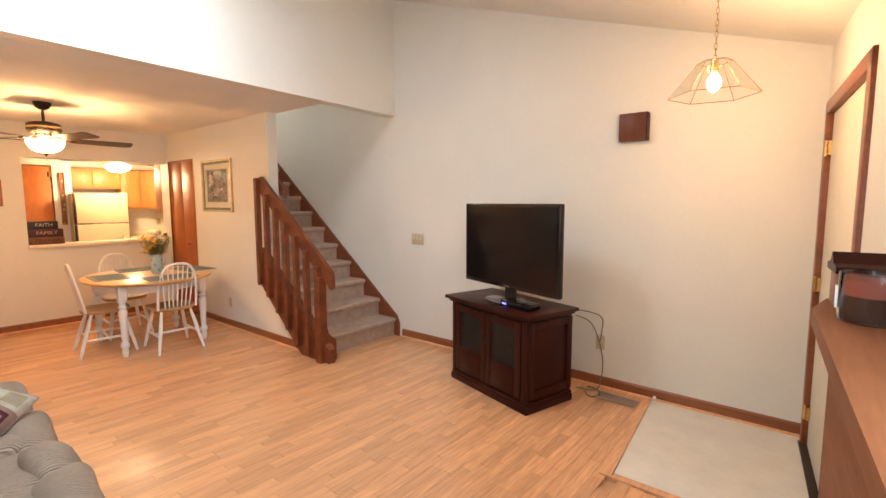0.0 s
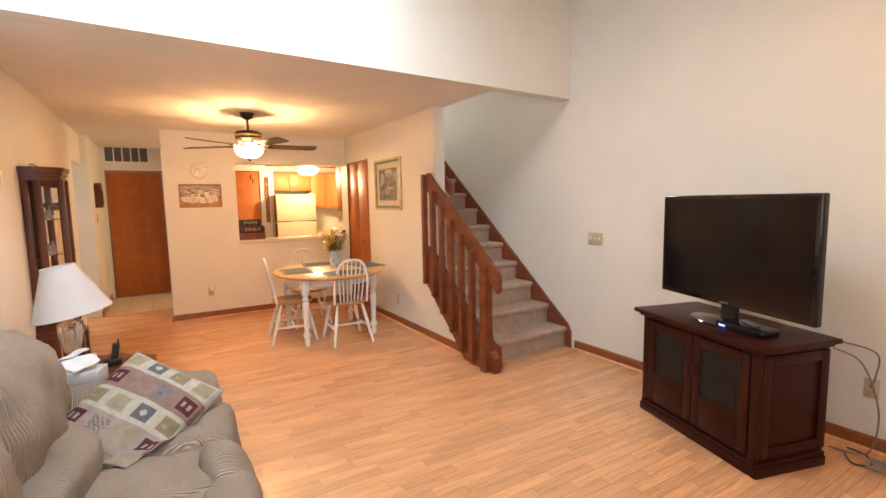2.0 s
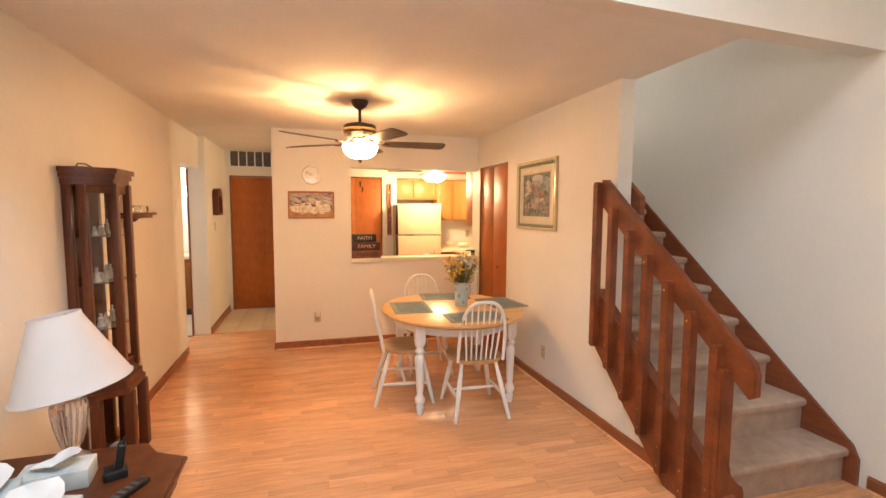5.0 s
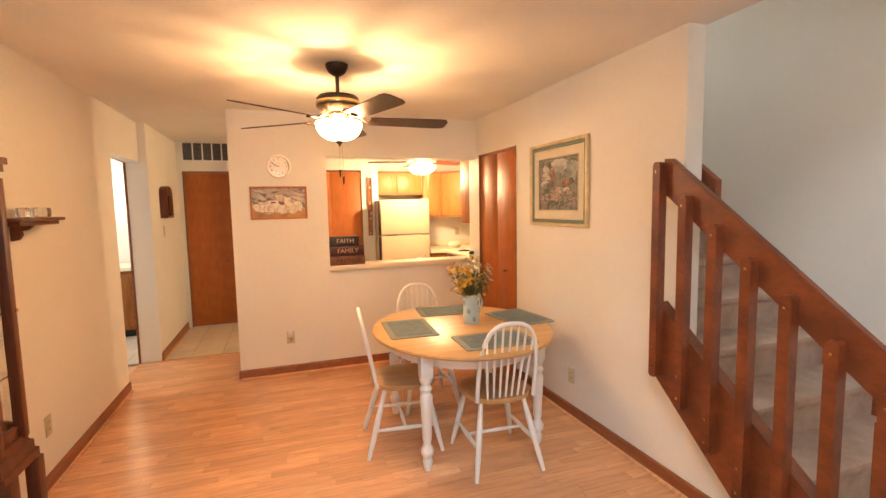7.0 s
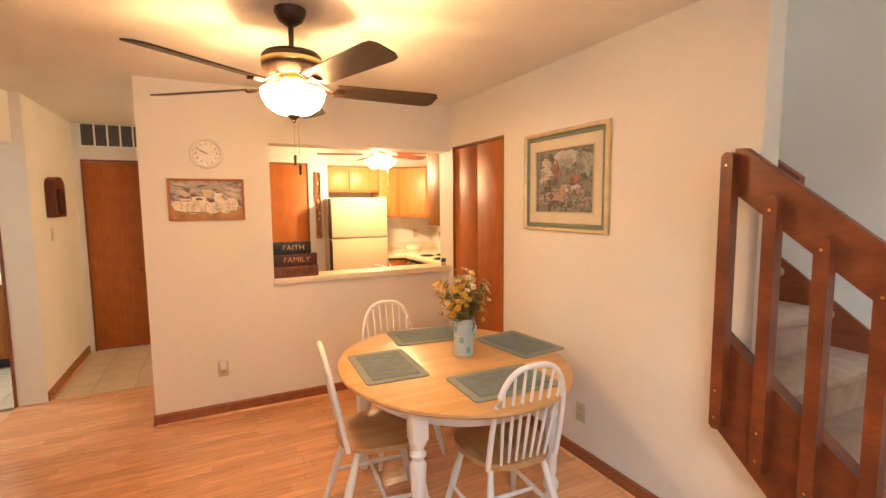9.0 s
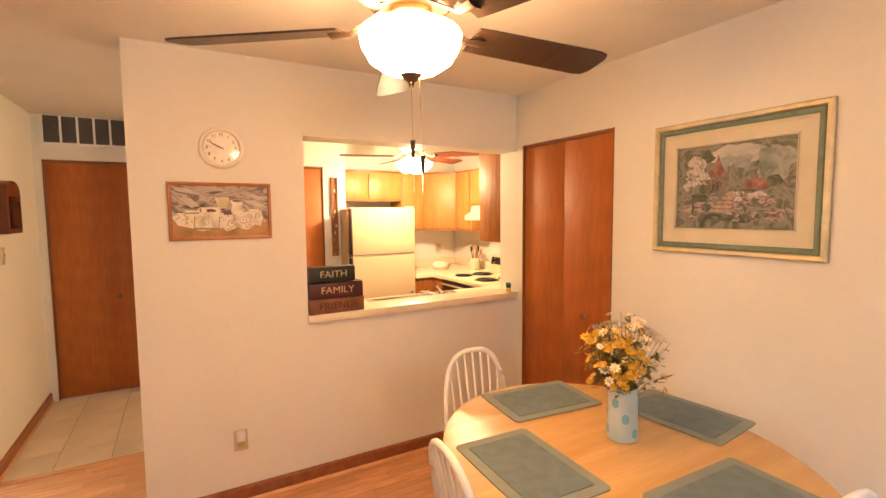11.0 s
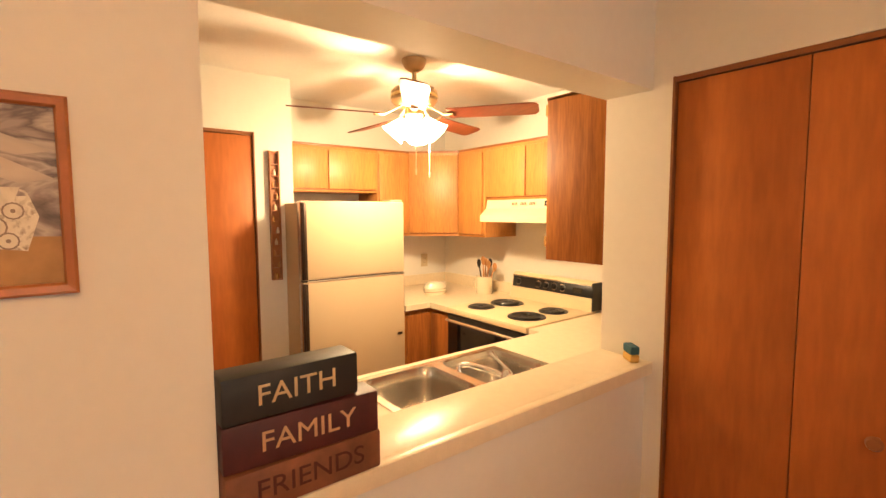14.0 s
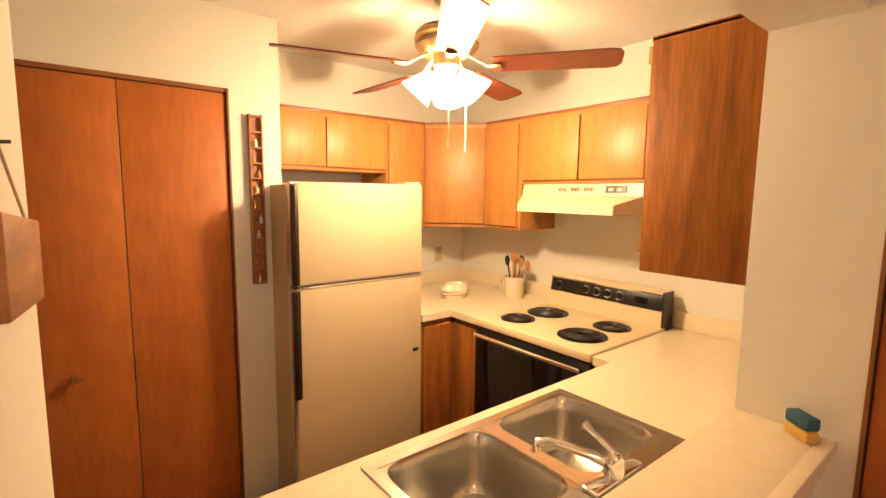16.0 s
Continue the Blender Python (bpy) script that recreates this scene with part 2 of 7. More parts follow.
# wall beside the sofa
structure("wall_south", bx(prism(bmesh.new(), [(0.7, -0.02), (-7.33, -0.02), (-7.33, 2.6), (-3.2, 2.6), (-3.2, vault(-3.9)), (0.7, vault(0.7))], "y", LW - 0.12, LW), -8.14, LW - 0.12, 2.01, -7.33, LW, 2.6),
          PAINT, "off-white painted wall behind the sofa")
structure("wall_hall_south", bx(bmesh.new(), HALL_END, LW - 0.12, -0.02, -8.14, -0.06, 2.6), PAINT, "cream painted hallway wall")
# front wall with the entry door, and its window
bm = bmesh.new()
DOOR_Y0, DOOR_Y1 = 2.86, 3.98
WIN = (0.05, 1.55, 1.32, 2.2)


def front_piece(bm, ya, yb, za, zb):
    prism(bm, [(fx(ya), ya), (fx(yb), yb), (fx(yb) + 0.14, yb), (fx(ya) + 0.14, ya)], "z", za, zb)


front_piece(bm, DOOR_Y1, TVW + 0.1, -0.02, 2.6)
front_piece(bm, DOOR_Y0, DOOR_Y1, 2.02, 2.6)
front_piece(bm, WIN[1], DOOR_Y0, -0.02, 2.6)
front_piece(bm, WIN[0], WIN[1], -0.02, WIN[2])
front_piece(bm, WIN[0], WIN[1], WIN[3], 2.6)
front_piece(bm, LW - 0.1, WIN[0], -0.02, 2.6)
structure("wall_front", bm, PAINT, "off-white painted front wall around the entry door")
# header wall above the dining opening
bm = bmesh.new()
prism(bm, [(hx(LW), LW), (hx(TVW), TVW), (hx(TVW) - 0.12, TVW), (hx(LW) - 0.12, LW)], "z", CEILZ, 3.75)
structure("wall_header", bm, PAINT, "white painted upper wall above the dining opening")
# sloped ceiling with its skylight shaft
bm = bmesh.new()
SK = (-3.1, -2.4, 0.5, 1.8)


def slope_piece(bm, xa, xb, ya, yb, t=0.12):
    prism(bm, [(xa, vault(xa)), (xb, vault(xb)), (xb, vault(xb) + t), (xa, vault(xa) + t)], "y", ya, yb)


slope_piece(bm, 0.75, SK[1], LW - 0.12, TVW + 0.12)
slope_piece(bm, SK[0], -8.6, LW - 0.12, TVW + 0.12)
slope_piece(bm, SK[1], SK[0], LW - 0.12, SK[2])
slope_piece(bm, SK[1], SK[0], SK[3], TVW + 0.12)
structure("ceiling_living", bm, CEIL, "off-white sloped ceiling with a lightly textured finish", "ceiling")
# flat ceiling over dining room, hall and kitchen
bm = bmesh.new()
prism(bm, [(hx(LW) - 0.12, LW - 0.1), (hx(DW) - 0.12, DW + 0.11), (-7.4, DW + 0.11), (-7.4, TVW), (-10.2, TVW), (-10.2, -2.2), (-7.0, -2.2), (-7.0, LW - 0.1)], "z", CEILZ, CEILZ + 0.15)
structure("ceiling_dining", bm, CEIL, "cream ceiling over the dining area and kitchen", "ceiling")
# dining wall with the folding closet door
BF0, BF1, BFZ = -7.185, -6.405, 2.03
WE = -4.64
q = [(PK, -0.02), (BF0, -0.02), (BF0, BFZ), (BF1, BFZ), (BF1, -0.02), (WE, -0.02), (WE, CEILZ), (PK, CEILZ)]
structure("wall_dining", prism(bmesh.new(), q, "y", DW, DW + 0.11), PAINT, "cream painted dining room wall ending at the stair rail")
structure("wall_stairwell", bx(bmesh.new(), -8.6, DW + 0.03, CEILZ + 0.15, hx(DW) - 0.12, DW + 0.11, 5.0), PAINT, "white painted upper stairwell wall")
structure("wall_landing", bx(bmesh.new(), -8.6, DW + 0.11, CEILZ + 0.15, -8.5, TVW, 5.2), PAINT, "white painted end wall of the stairwell")
structure("wall_under_stair", prism(bmesh.new(), [(WE, -0.02), (-4.0, -0.02), (-4.0, 0.06), (WE, 0.68)], "y", DW, DW + 0.11), PAINT, "white painted wall under the stair rail")
structure("wall_closet", bx(bx(bmesh.new(), BF0 - 0.05, DW + 0.6, 0, BF1 + 0.05, DW + 0.65, CEILZ), BF1 + 0.02, DW + 0.11, 0, BF1 + 0.06, DW + 0.6, 2.3), PAINT, "plain painted closet interior")
# wall between dining room and kitchen, with the pass-through
PO0, PO1, POZ0, POZ1 = 1.572, 3.075, 0.945, 2.0
WEB = 0.75
q = [(WEB, -0.02), (DW - 0.001, -0.02), (DW - 0.001, POZ0), (PO0, POZ0), (PO0, POZ1), (DW - 0.001, POZ1), (DW - 0.001, CEILZ), (WEB, CEILZ)]
structure("wall_pass", prism(bmesh.new(), q, "x", PK, PW), PAINT, "cream painted wall with a kitchen pass-through opening")
structure("wall_pass_return", prism(bmesh.new(), [(PK, 1.44), (PK, 1.583), (-7.80, 1.603), (-7.80, 1.44)], "z", -0.02, CEILZ), PAINT, "cream painted wall end beside the pass-through")
structure("wall_kitchen_corner", bx(bmesh.new(), PK, DW + 0.11, -0.02, PK + 0.1, TVW, CEILZ), PAINT, "cream painted kitchen corner wall")
structure("wall_kitchen_side", bx(bmesh.new(), BACK, KR, -0.02, PK, TVW - 0.001, CEILZ), PAINT, "cream painted kitchen wall behind the stove")
structure("wall_kitchen_back", bx(bmesh.new(), BACK - 0.1, 2.3, -0.02, BACK, KR, CEILZ), PAINT, "cream painted kitchen wall behind the refrigerator")
KD0, KD1 = 1.395, 2.225
q = [(0.9, -0.02), (KD0, -0.02), (KD0, 2.04), (KD1, 2.04), (KD1, -0.02), (2.46, -0.02), (2.46, CEILZ), (0.9, CEILZ)]
structure("wall_pantry", prism(bmesh.new(), q, "x", PANTRY - 0.1, PANTRY), PAINT, "cream painted kitchen wall around the pantry door")
structure("wall_fridge_side", bx(bmesh.new(), BACK, 2.36, -0.02, PANTRY - 0.1, 2.46, CEILZ), PAINT, "cream painted wall beside the refrigerator")
structure("wall_pantry_back", bx(bmesh.new(), PANTRY - 0.6, 0.95, -0.02, PANTRY - 0.55, 2.36, CEILZ), PAINT, "plain pantry back wall")
q = [(-0.3, -0.02), (0.0, -0.02), (0.0, 2.03), (0.76, 2.03), (0.76, -0.02), (0.95, -0.02), (0.95, CEILZ), (-0.3, CEILZ)]
structure("wall_hall_end", prism(bmesh.new(), q, "x", HALL_END - 0.1, HALL_END), PAINT, "cream painted end wall of the hallway")
bm = bmesh.new()
bx(bm, -10.0, -2.2, -0.02, -7.0, -2.1, CEILZ)
bx(bm, -10.0, -2.1, -0.02, -9.9, LW - 0.12, CEILZ)
bx(bm, -7.1, -2.1, -0.02, -7.0, LW - 0.12, CEILZ)
structure("wall_bathroom", bm, PAINT, "cream painted bathroom walls")
bm = bmesh.new()
bx(bm, -10.2, -2.3, -0.14, 0.8, TVW + 0.2, -0.02)
structure("subfloor", bm, JOINT, "dark subfloor under the boards", "floor")

# base boards
SKH, SKT = 0.085, 0.014


def baseboard(a, b, side):
    """A skirting run from a to b; side is the unit normal out of the wall."""
    a, b, s = Vector((*a, 0)), Vector((*b, 0)), Vector((*side, 0))
    bm = bmesh.new()
    q = [(0, 0), (SKT, 0), (SKT, SKH - 0.012), (SKT * 0.45, SKH), (0, SKH)]
    va = [bm.verts.new(a + s * u + Vector((0, 0, z))) for u, z in q]
    vb = [bm.verts.new(b + s * u + Vector((0, 0, z))) for u, z in q]
    fs = [bm.faces.new(va), bm.faces.new(vb[::-1])] + [bm.faces.new((va[i], vb[i], vb[(i + 1) % 5], va[(i + 1) % 5])) for i in range(5)]
    bmesh.ops.recalc_face_normals(bm, faces=fs)
    ob = tagged(part("baseboard", bm, TRIM, flat=True), "reddish-brown stained wooden baseboard", "baseboard", kind="structure")
    bm = bmesh.new()
    q = [(SKT, 0), (SKT + 0.013, 0), (SKT + 0.012, 0.007), (SKT + 0.007, 0.013), (SKT, 0.015)]
    va = [bm.verts.new(a + s * u + Vector((0, 0, z))) for u, z in q]
    vb = [bm.verts.new(b + s * u + Vector((0, 0, z))) for u, z in q]
    fs = [bm.faces.new(va), bm.faces.new(vb[::-1])] + [bm.faces.new((va[i], vb[i], vb[(i + 1) % 5], va[(i + 1) % 5])) for i in range(5)]
    bmesh.ops.recalc_face_normals(bm, faces=fs)
    part("shoe_moulding", bm, OAK, ob, "light oak shoe moulding", flat=True)


baseboard((-3.70, TVW), (-0.21, TVW), (0, -1))
baseboard((0.2, LW), (-7.33, LW), (0, 1))
baseboard((-8.14, -0.06), (HALL_END, -0.06), (0, 1))
baseboard((PW, WEB), (PW, DW), (1, 0))
baseboard((BF1 + 0.03, DW), (-4.05, DW), (0, -1))
baseboard((-7.33, LW), (-7.33, LW - 0.12), (-1, 0))
baseboard((PW, WEB), (PK, WEB), (0, -1))

# ---- doors ----


def bifold(name, label, axis, at, a, b, top, knob_at, face, knob_z=0.93, leaves=2):
    """Flush door of one leaf or two folding leaves in the opening a..b of a wall; face: +1 or -1, the side that it shows."""
    d = thing(name, label, "door", pose(0, 0, 0))

    def put(u0, v0, z0, u1, v1, z1, bev=0.0):
        return box(u0, at + v0, z0, u1, at + v1, z1, bev=bev) if axis == "x" else box(at + v0, u0, z0, at + v1, u1, z1, bev=bev)
    mid = (a + b) / 2
    s = face
    for u0, u1 in (((a + 0.008, mid - 0.0015), (mid + 0.0015, b - 0.008)) if leaves == 2 else ((a + 0.008, b - 0.008),)):
        leaf = part("leaf", put(u0, -0.045 * s, 0.012, u1, -0.012 * s, top - 0.022, 0.002), DOORW, d)
    part("track", put(a, -0.06 * s, top - 0.018, b, -0.006 * s, top), CABEDGE, d, "dark stained head strip")
    part("jamb_strip", put(a - 0.004, -0.09 * s, 0, a + 0.004, 0.004 * s, top), CABEDGE, d)
    part("jamb_strip", put(b - 0.004, -0.09 * s, 0, b + 0.004, 0.004 * s, top), CABEDGE, d)
    bm = bmesh.new()
    k = Vector((knob_at, at, knob_z)) if axis == "x" else Vector((at, knob_at, knob_z))
    dirv = Vector((0, s, 0)) if axis == "x" else Vector((s, 0, 0))
    cyl(bm, k - dirv * 0.012, k + dirv * 0.012, 0.009)
    cyl(bm, k + dirv * 0.012, k + dirv * 0.022, 0.014, 0.021)
    cyl(bm, k + dirv * 0.022, k + dirv * 0.034, 0.021, 0.015)
    part("knob", bm, CABEDGE, d, "dark turned wooden knob")
    tagged(d, kind="structure")
    return d


bifold("door_closet", "closed reddish-brown birch folding closet door", "x", DW, BF0, BF1, BFZ, -6.6, -1)
bifold("door_pantry", "closed reddish-brown birch folding pantry door", "y", PANTRY, KD0, KD1, 2.04, 1.612, 1, 0.83)
bifold("door_hall", "closed reddish-brown birch door at the hallway end", "y", HALL_END, 0.0, 0.76, 2.03, 0.46, 1, 0.86, 1)

# return-air grille above the hallway door
g = thing("air_vent", "white metal return-air grille with dark louvres", "vent", pose(HALL_END, 0.30, 2.15))
part("frame", bx(bx(bx(bx(bmesh.new(), 0, -0.30, 0, 0.012, 0.30, 0.02), 0, -0.30, 0.235, 0.012, 0.30, 0.255), 0, -0.30, 0.02, 0.012, -0.28, 0.235), 0, 0.28, 0.02, 0.012, 0.30, 0.235), WHITE, g)
part("backing", box(0.001, -0.28, 0.02, 0.003, 0.28, 0.235), BLACK, g)
for i in range(1, 5):
    part("divider", box(0.002, -0.28 + i * 0.112 - 0.008, 0.02, 0.012, -0.28 + i * 0.112 + 0.008, 0.235), WHITE, g)
LOUVRE = mat("grey_louvre", (0.12, 0.11, 0.10), 0.5)
for i in range(13):
    part("slat", box(0.003, -0.28, 0.026 + i * 0.0162, 0.009, 0.28, 0.0345 + i * 0.0162), LOUVRE, g)

# bathroom doorway trim and what shows beyond it
bm = bmesh.new()
bx(bm, -8.152, LW - 0.135, 0, -8.128, LW - 0.115, 2.03, 0.003)
bx(bm, -7.345, LW - 0.135, 0, -7.318, LW - 0.10, 2.03, 0.003)
bx(bm, -8.152, LW - 0.135, 2.0, -7.318, LW - 0.115, 2.03, 0.003)
tagged(part("door_trim", bm, CHERRY), "reddish-brown stained trim of the bathroom doorway", "trim", kind="structure")
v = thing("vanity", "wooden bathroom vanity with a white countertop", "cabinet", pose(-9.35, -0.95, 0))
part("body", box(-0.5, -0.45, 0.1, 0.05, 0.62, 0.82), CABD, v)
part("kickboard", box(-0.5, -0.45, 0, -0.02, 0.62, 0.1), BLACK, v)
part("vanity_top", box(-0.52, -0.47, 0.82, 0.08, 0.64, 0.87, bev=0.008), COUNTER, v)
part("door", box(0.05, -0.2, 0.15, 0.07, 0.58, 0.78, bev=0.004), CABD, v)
w = thing("bath_light", "glowing white bathroom wall light", "lamp", pose(-9.9, -0.62, 1.78))
part("globe", lathe(bmesh.new(), [(0.0, -0.09), (0.06, -0.07), (0.085, 0.0), (0.06, 0.07), (0.0, 0.09)], 20, (0.09, 0, 0)), glow("bath_globe", (1.0, 0.86, 0.62), 9.0), w)
part("plate", box(0, -0.1, -0.05, 0.015, 0.1, 0.05, bev=0.004), CHROME, w)

# entry door in the front wall
ED = pose(fx((DOOR_Y0 + DOOR_Y1) / 2), (DOOR_Y0 + DOOR_Y1) / 2, 0, 0, 0, math.degrees(math.atan(0.105)))
e = thing("door_entry", "closed cream entry door in a reddish-brown wooden frame", "door", ED, kind="structure")
hw = (DOOR_Y1 - DOOR_Y0) / 2
CREAM = mat("cream_door_paint", (0.74, 0.68, 0.55), 0.45, var=0.04, scale=3, grain=0.03)
part("slab", box(0.012, -hw + 0.045, 0.012, 0.055, hw - 0.045, 1.975, bev=0.003), CREAM, e)
for s0 in (-1, 1):
    part("casing", box(-0.018, s0 * hw - 0.035, 0, 0.04, s0 * hw + 0.035, 2.04, bev=0.006), CHERRY, e)
part("head_casing", box(-0.018, -hw - 0.035, 1.98, 0.04, hw + 0.035, 2.05, bev=0.006), CHERRY, e)
part("threshold", box(-0.03, -hw, 0, 0.06, hw, 0.014, bev=0.004), BRONZE, e)
for z in (0.22, 1.0, 1.78):
    bm = cyl(bmesh.new(), (-0.012, hw - 0.05, z - 0.045), (-0.012, hw - 0.05, z + 0.045), 0.008)
    bx(bm, -0.006, hw - 0.09, z - 0.04, 0.013, hw - 0.036, z + 0.04)
    part("hinge", bm, BRASS, e, "brass butt hinge")
bm = cyl(bmesh.new(), (0.012, -hw + 0.11, 0.95), (-0.03, -hw + 0.11, 0.95), 0.012)
lathe(bm, [(0.0, -0.03), (0.024, -0.02), (0.03, 0.0), (0.024, 0.02), (0.0, 0.03)], 16, (-0.05, -hw + 0.11, 0.95))
part("door_knob", bm, BRONZE, e, "dark round door knob")
bm = cyl(bmesh.new(), (0.012, -hw + 0.11, 1.12), (-0.014, -hw + 0.11, 1.12), 0.028)
part("deadbolt", bm, BRONZE, e)

# front window and skylight panes
wn = thing("window_front", "white framed front window letting in daylight", "window", pose(fx(0.8) + 0.07, 0.8, (WIN[2] + WIN[3]) / 2, 0, 0, math.degrees(math.atan(0.105))), kind="structure")
a, b = (WIN[1] - WIN[0]) / 2, (WIN[3] - WIN[2]) / 2
bm = bx(bx(bx(bx(bx(bmesh.new(), -0.03, -a, -b, 0.03, -a + 0.05, b), -0.03, a - 0.05, -b, 0.03, a, b), -0.03, -a + 0.05, -b, 0.03, a - 0.05, -b + 0.05), -0.03, -a + 0.05, b - 0.05, 0.03, a - 0.05, b), -0.02, -0.02, -b + 0.05, 0.02, 0.02, b - 0.05)
part("window_frame", bm, WHITE, wn)
for s0 in (-1, 1):
    pn = part("pane", box(-0.004, min(s0 * 0.02, s0 * (a - 0.05)), -b + 0.05, 0.004, max(s0 * 0.02, s0 * (a - 0.05)), b - 0.05), glass("window_glass"), wn)
    pn.visible_shadow = False

def plain_window(name, label, m, a, b):
    w0 = thing(name, label, "window", m, kind="structure")
    part("window_frame", bx(bx(bx(bx(bmesh.new(), -a, -b, -0.03, -a + 0.05, b, 0.03), a - 0.05, -b, -0.03, a, b, 0.03), -a + 0.05, -b, -0.03, a - 0.05, -b + 0.05, 0.03), -a + 0.05, b - 0.05, -0.03, a - 0.05, b, 0.03), WHITE, w0)
    pn0 = part("pane", box(-a + 0.05, -b + 0.05, -0.004, a - 0.05, b - 0.05, 0.004), glass("window_glass"), w0)
    pn0.visible_shadow = False


plain_window("skylight", "white framed skylight in the sloped ceiling", pose(-2.75, 1.15, vault(-2.75) + 0.06, 0, math.degrees(math.atan(0.331)), 0), 0.36, 0.65)
# unseen frame added on the solid end wall, to go with the stairwell fill lamp
plain_window("added_stairwell_window", "added unseen white window frame at the top of the stairwell", pose(-8.47, 3.62, 4.0, 0, 90, 0), 0.5, 0.37)

# ---- staircase ----
ST = thing("staircase", "carpeted straight stairs with reddish-brown skirting", "stairs", pose(0, 0, 0), kind="structure")
RUN, RISE, SX = 0.2475, 0.194, -3.79
for k in range(12):
    bm = bmesh.new()
    xn, zt = SX - k * RUN, RISE * (k + 1)
    q = [(xn - 0.03, max(0.0, zt - RISE - 0.02)), (xn - 0.028, zt - 0.055), (xn - 0.008, zt - 0.045), (xn, zt - 0.028), (xn - 0.004, zt - 0.010), (xn - 0.018, zt), (xn - RUN - 0.035, zt), (xn - RUN - 0.035, max(0.0, zt - RISE - 0.02))]
    prism(bm, q, "y", DW + 0.004 if xn - 0.03 > WE else DW + 0.112, TVW - 0.02)
    part("step", bm, CARPET, ST)
SLOPE = RISE / RUN


def nose(x):
    return RISE + (SX - x) * SLOPE


q = [(-3.745, 0.0), (-3.745, 0.15), (-3.78, nose(-3.78) + 0.035), (-6.9, nose(-6.9) + 0.035), (-6.9, nose(-6.9) - 0.25), (-4.03, 0.0)]
part("skirt_board", prism(bmesh.new(), q, "y", TVW - 0.022, TVW - 0.001), CHERRY, ST)
bm = prism(bmesh.new(), [(-4.57, 1.63), (-4.57, 1.51), (-6.9, 1.51 + 2.33 * SLOPE), (-6.9, 1.63 + 2.33 * SLOPE)], "y", DW + 0.125, DW + 0.165)
part("wall_handrail", bm, CHERRY, ST)

RAILM = mat("rail_wood", (0.225, 0.058, 0.018), 0.34, second=(0.13, 0.032, 0.011), scale=3, stretch=(1.5, 5, 3), grain=0.15, grain_scale=18)
RL = thing("stair_railing", "reddish-brown wooden stair railing with bolted boards", "railing", pose(0, 0, 0), kind="structure")


def rtop(x):
    return 1.726 - 0.792 * (x + 4.642)


q = [(-4.70, rtop(-4.70) - 0.03), (-4.66, rtop(-4.66)), (-3.545, rtop(-3.545) + 0.005), (-3.53, rtop(-3.53) - 0.03), (-3.53, rtop(-3.53) - 0.13), (-3.56, rtop(-3.56) - 0.175), (-4.70, rtop(-4.70) - 0.20)]
bm = prism(bmesh.new(), q, "y", 3.0, 3.038)
bmesh.ops.bevel(bm, geom=[e0 for e0 in bm.edges if abs(e0.verts[0].co.y - e0.verts[1].co.y) < 1e-5], offset=0.004, segments=2, affect="EDGES")
part("handrail", bm, RAILM, RL)
q = [(-4.72, 0.60), (-4.04, 0.0), (-3.60, 0.0), (-3.60, 0.13), (-4.643, 0.945), (-4.72, 1.005)]
part("stringer", prism(bmesh.new(), q, "y", 3.0, 3.068), RAILM, RL)
for i in range(7):
    x = -4.70 + 0.1645 * i
    zt = rtop(x) - (0.045 if i == 0 else 0.085)
    zb = max(0.03, (0.615 if i == 0 else 0.655) - 0.882 * (x + 4.697))
    bm = bmesh.new()
    wdt, r = 0.046, 0.023
    q = [(x - r, zb + 0.012), (x - r + 0.012, zb), (x + r - 0.012, zb), (x + r, zb + 0.012)] + [(x + r * math.cos(math.pi * j / 8), zt - r + r * math.sin(math.pi * j / 8)) for j in range(9)]
    prism(bm, q, "y", 2.952, 2.999)
    bl = part("baluster", bm, RAILM, RL)
    bm = bmesh.new()
    for z in (zt - 0.05, zb + 0.05, zb + 0.16):
        cyl(bm, (x, 2.953, z), (x, 2.948, z), 0.006, n=10)
    part("bolt", bm, BRASS, bl)
bm = bmesh.new()
q = [(2.955, 0.0), (3.135, 0.0), (3.135, 0.17), (3.125, 0.20), (3.09, 0.225), (3.05, 0.27), (3.035, 0.33), (3.035, 0.80), (2.955, 0.80)]
prism(bm, q, "x", -3.745, -3.66)
bmesh.ops.bevel(bm, geom=[e0 for e0 in bm.edges if abs(e0.verts[0].co.x - e0.verts[1].co.x) < 1e-5], offset=0.005, segments=2, affect="EDGES")
part("newel_post", bm, RAILM, RL)

# ---- kitchen ----
CT, CB, LT = 0.905, 0.867, 0.98


kc = tagged(new("countertop"), "cream laminate kitchen countertop with a low backsplash", "countertop")
for x0, y0, x1, y1 in ((-7.99, 1.602, PK, 2.178), (-7.99, 2.918, PK, KR), (-7.99, 2.178, -7.93, 2.918), (-7.52, 2.178, PK, 2.918), (-8.072, 3.32, -7.99, KR), (BACK, 3.335, -8.808, KR), (BACK, 3.13, -9.03, 3.335)):
    part("worktop", box(x0, y0, CB, x1, y1, CT), COUNTER, kc, flat=True)
part("backsplash", bx(bmesh.new(), -8.07, KR - 0.02, CT, PK, KR - 0.001, CT + 0.09, 0.003), COUNTER, kc)
part("backsplash", bx(bmesh.new(), BACK + 0.02, KR - 0.02, CT, -8.81, KR - 0.001, CT + 0.09, 0.003), COUNTER, kc)
part("backsplash", bx(bmesh.new(), BACK + 0.001, 3.14, CT, BACK + 0.02, KR - 0.001, CT + 0.09, 0.003), COUNTER, kc)
bar = tagged(part("bar_ledge", box(PK - 0.006, PO0, LT - 0.035, PW + 0.012, PO1 - 0.002, LT + 0.008, bev=0.004), COUNTER), "cream laminate ledge of the kitchen pass-through", "countertop")
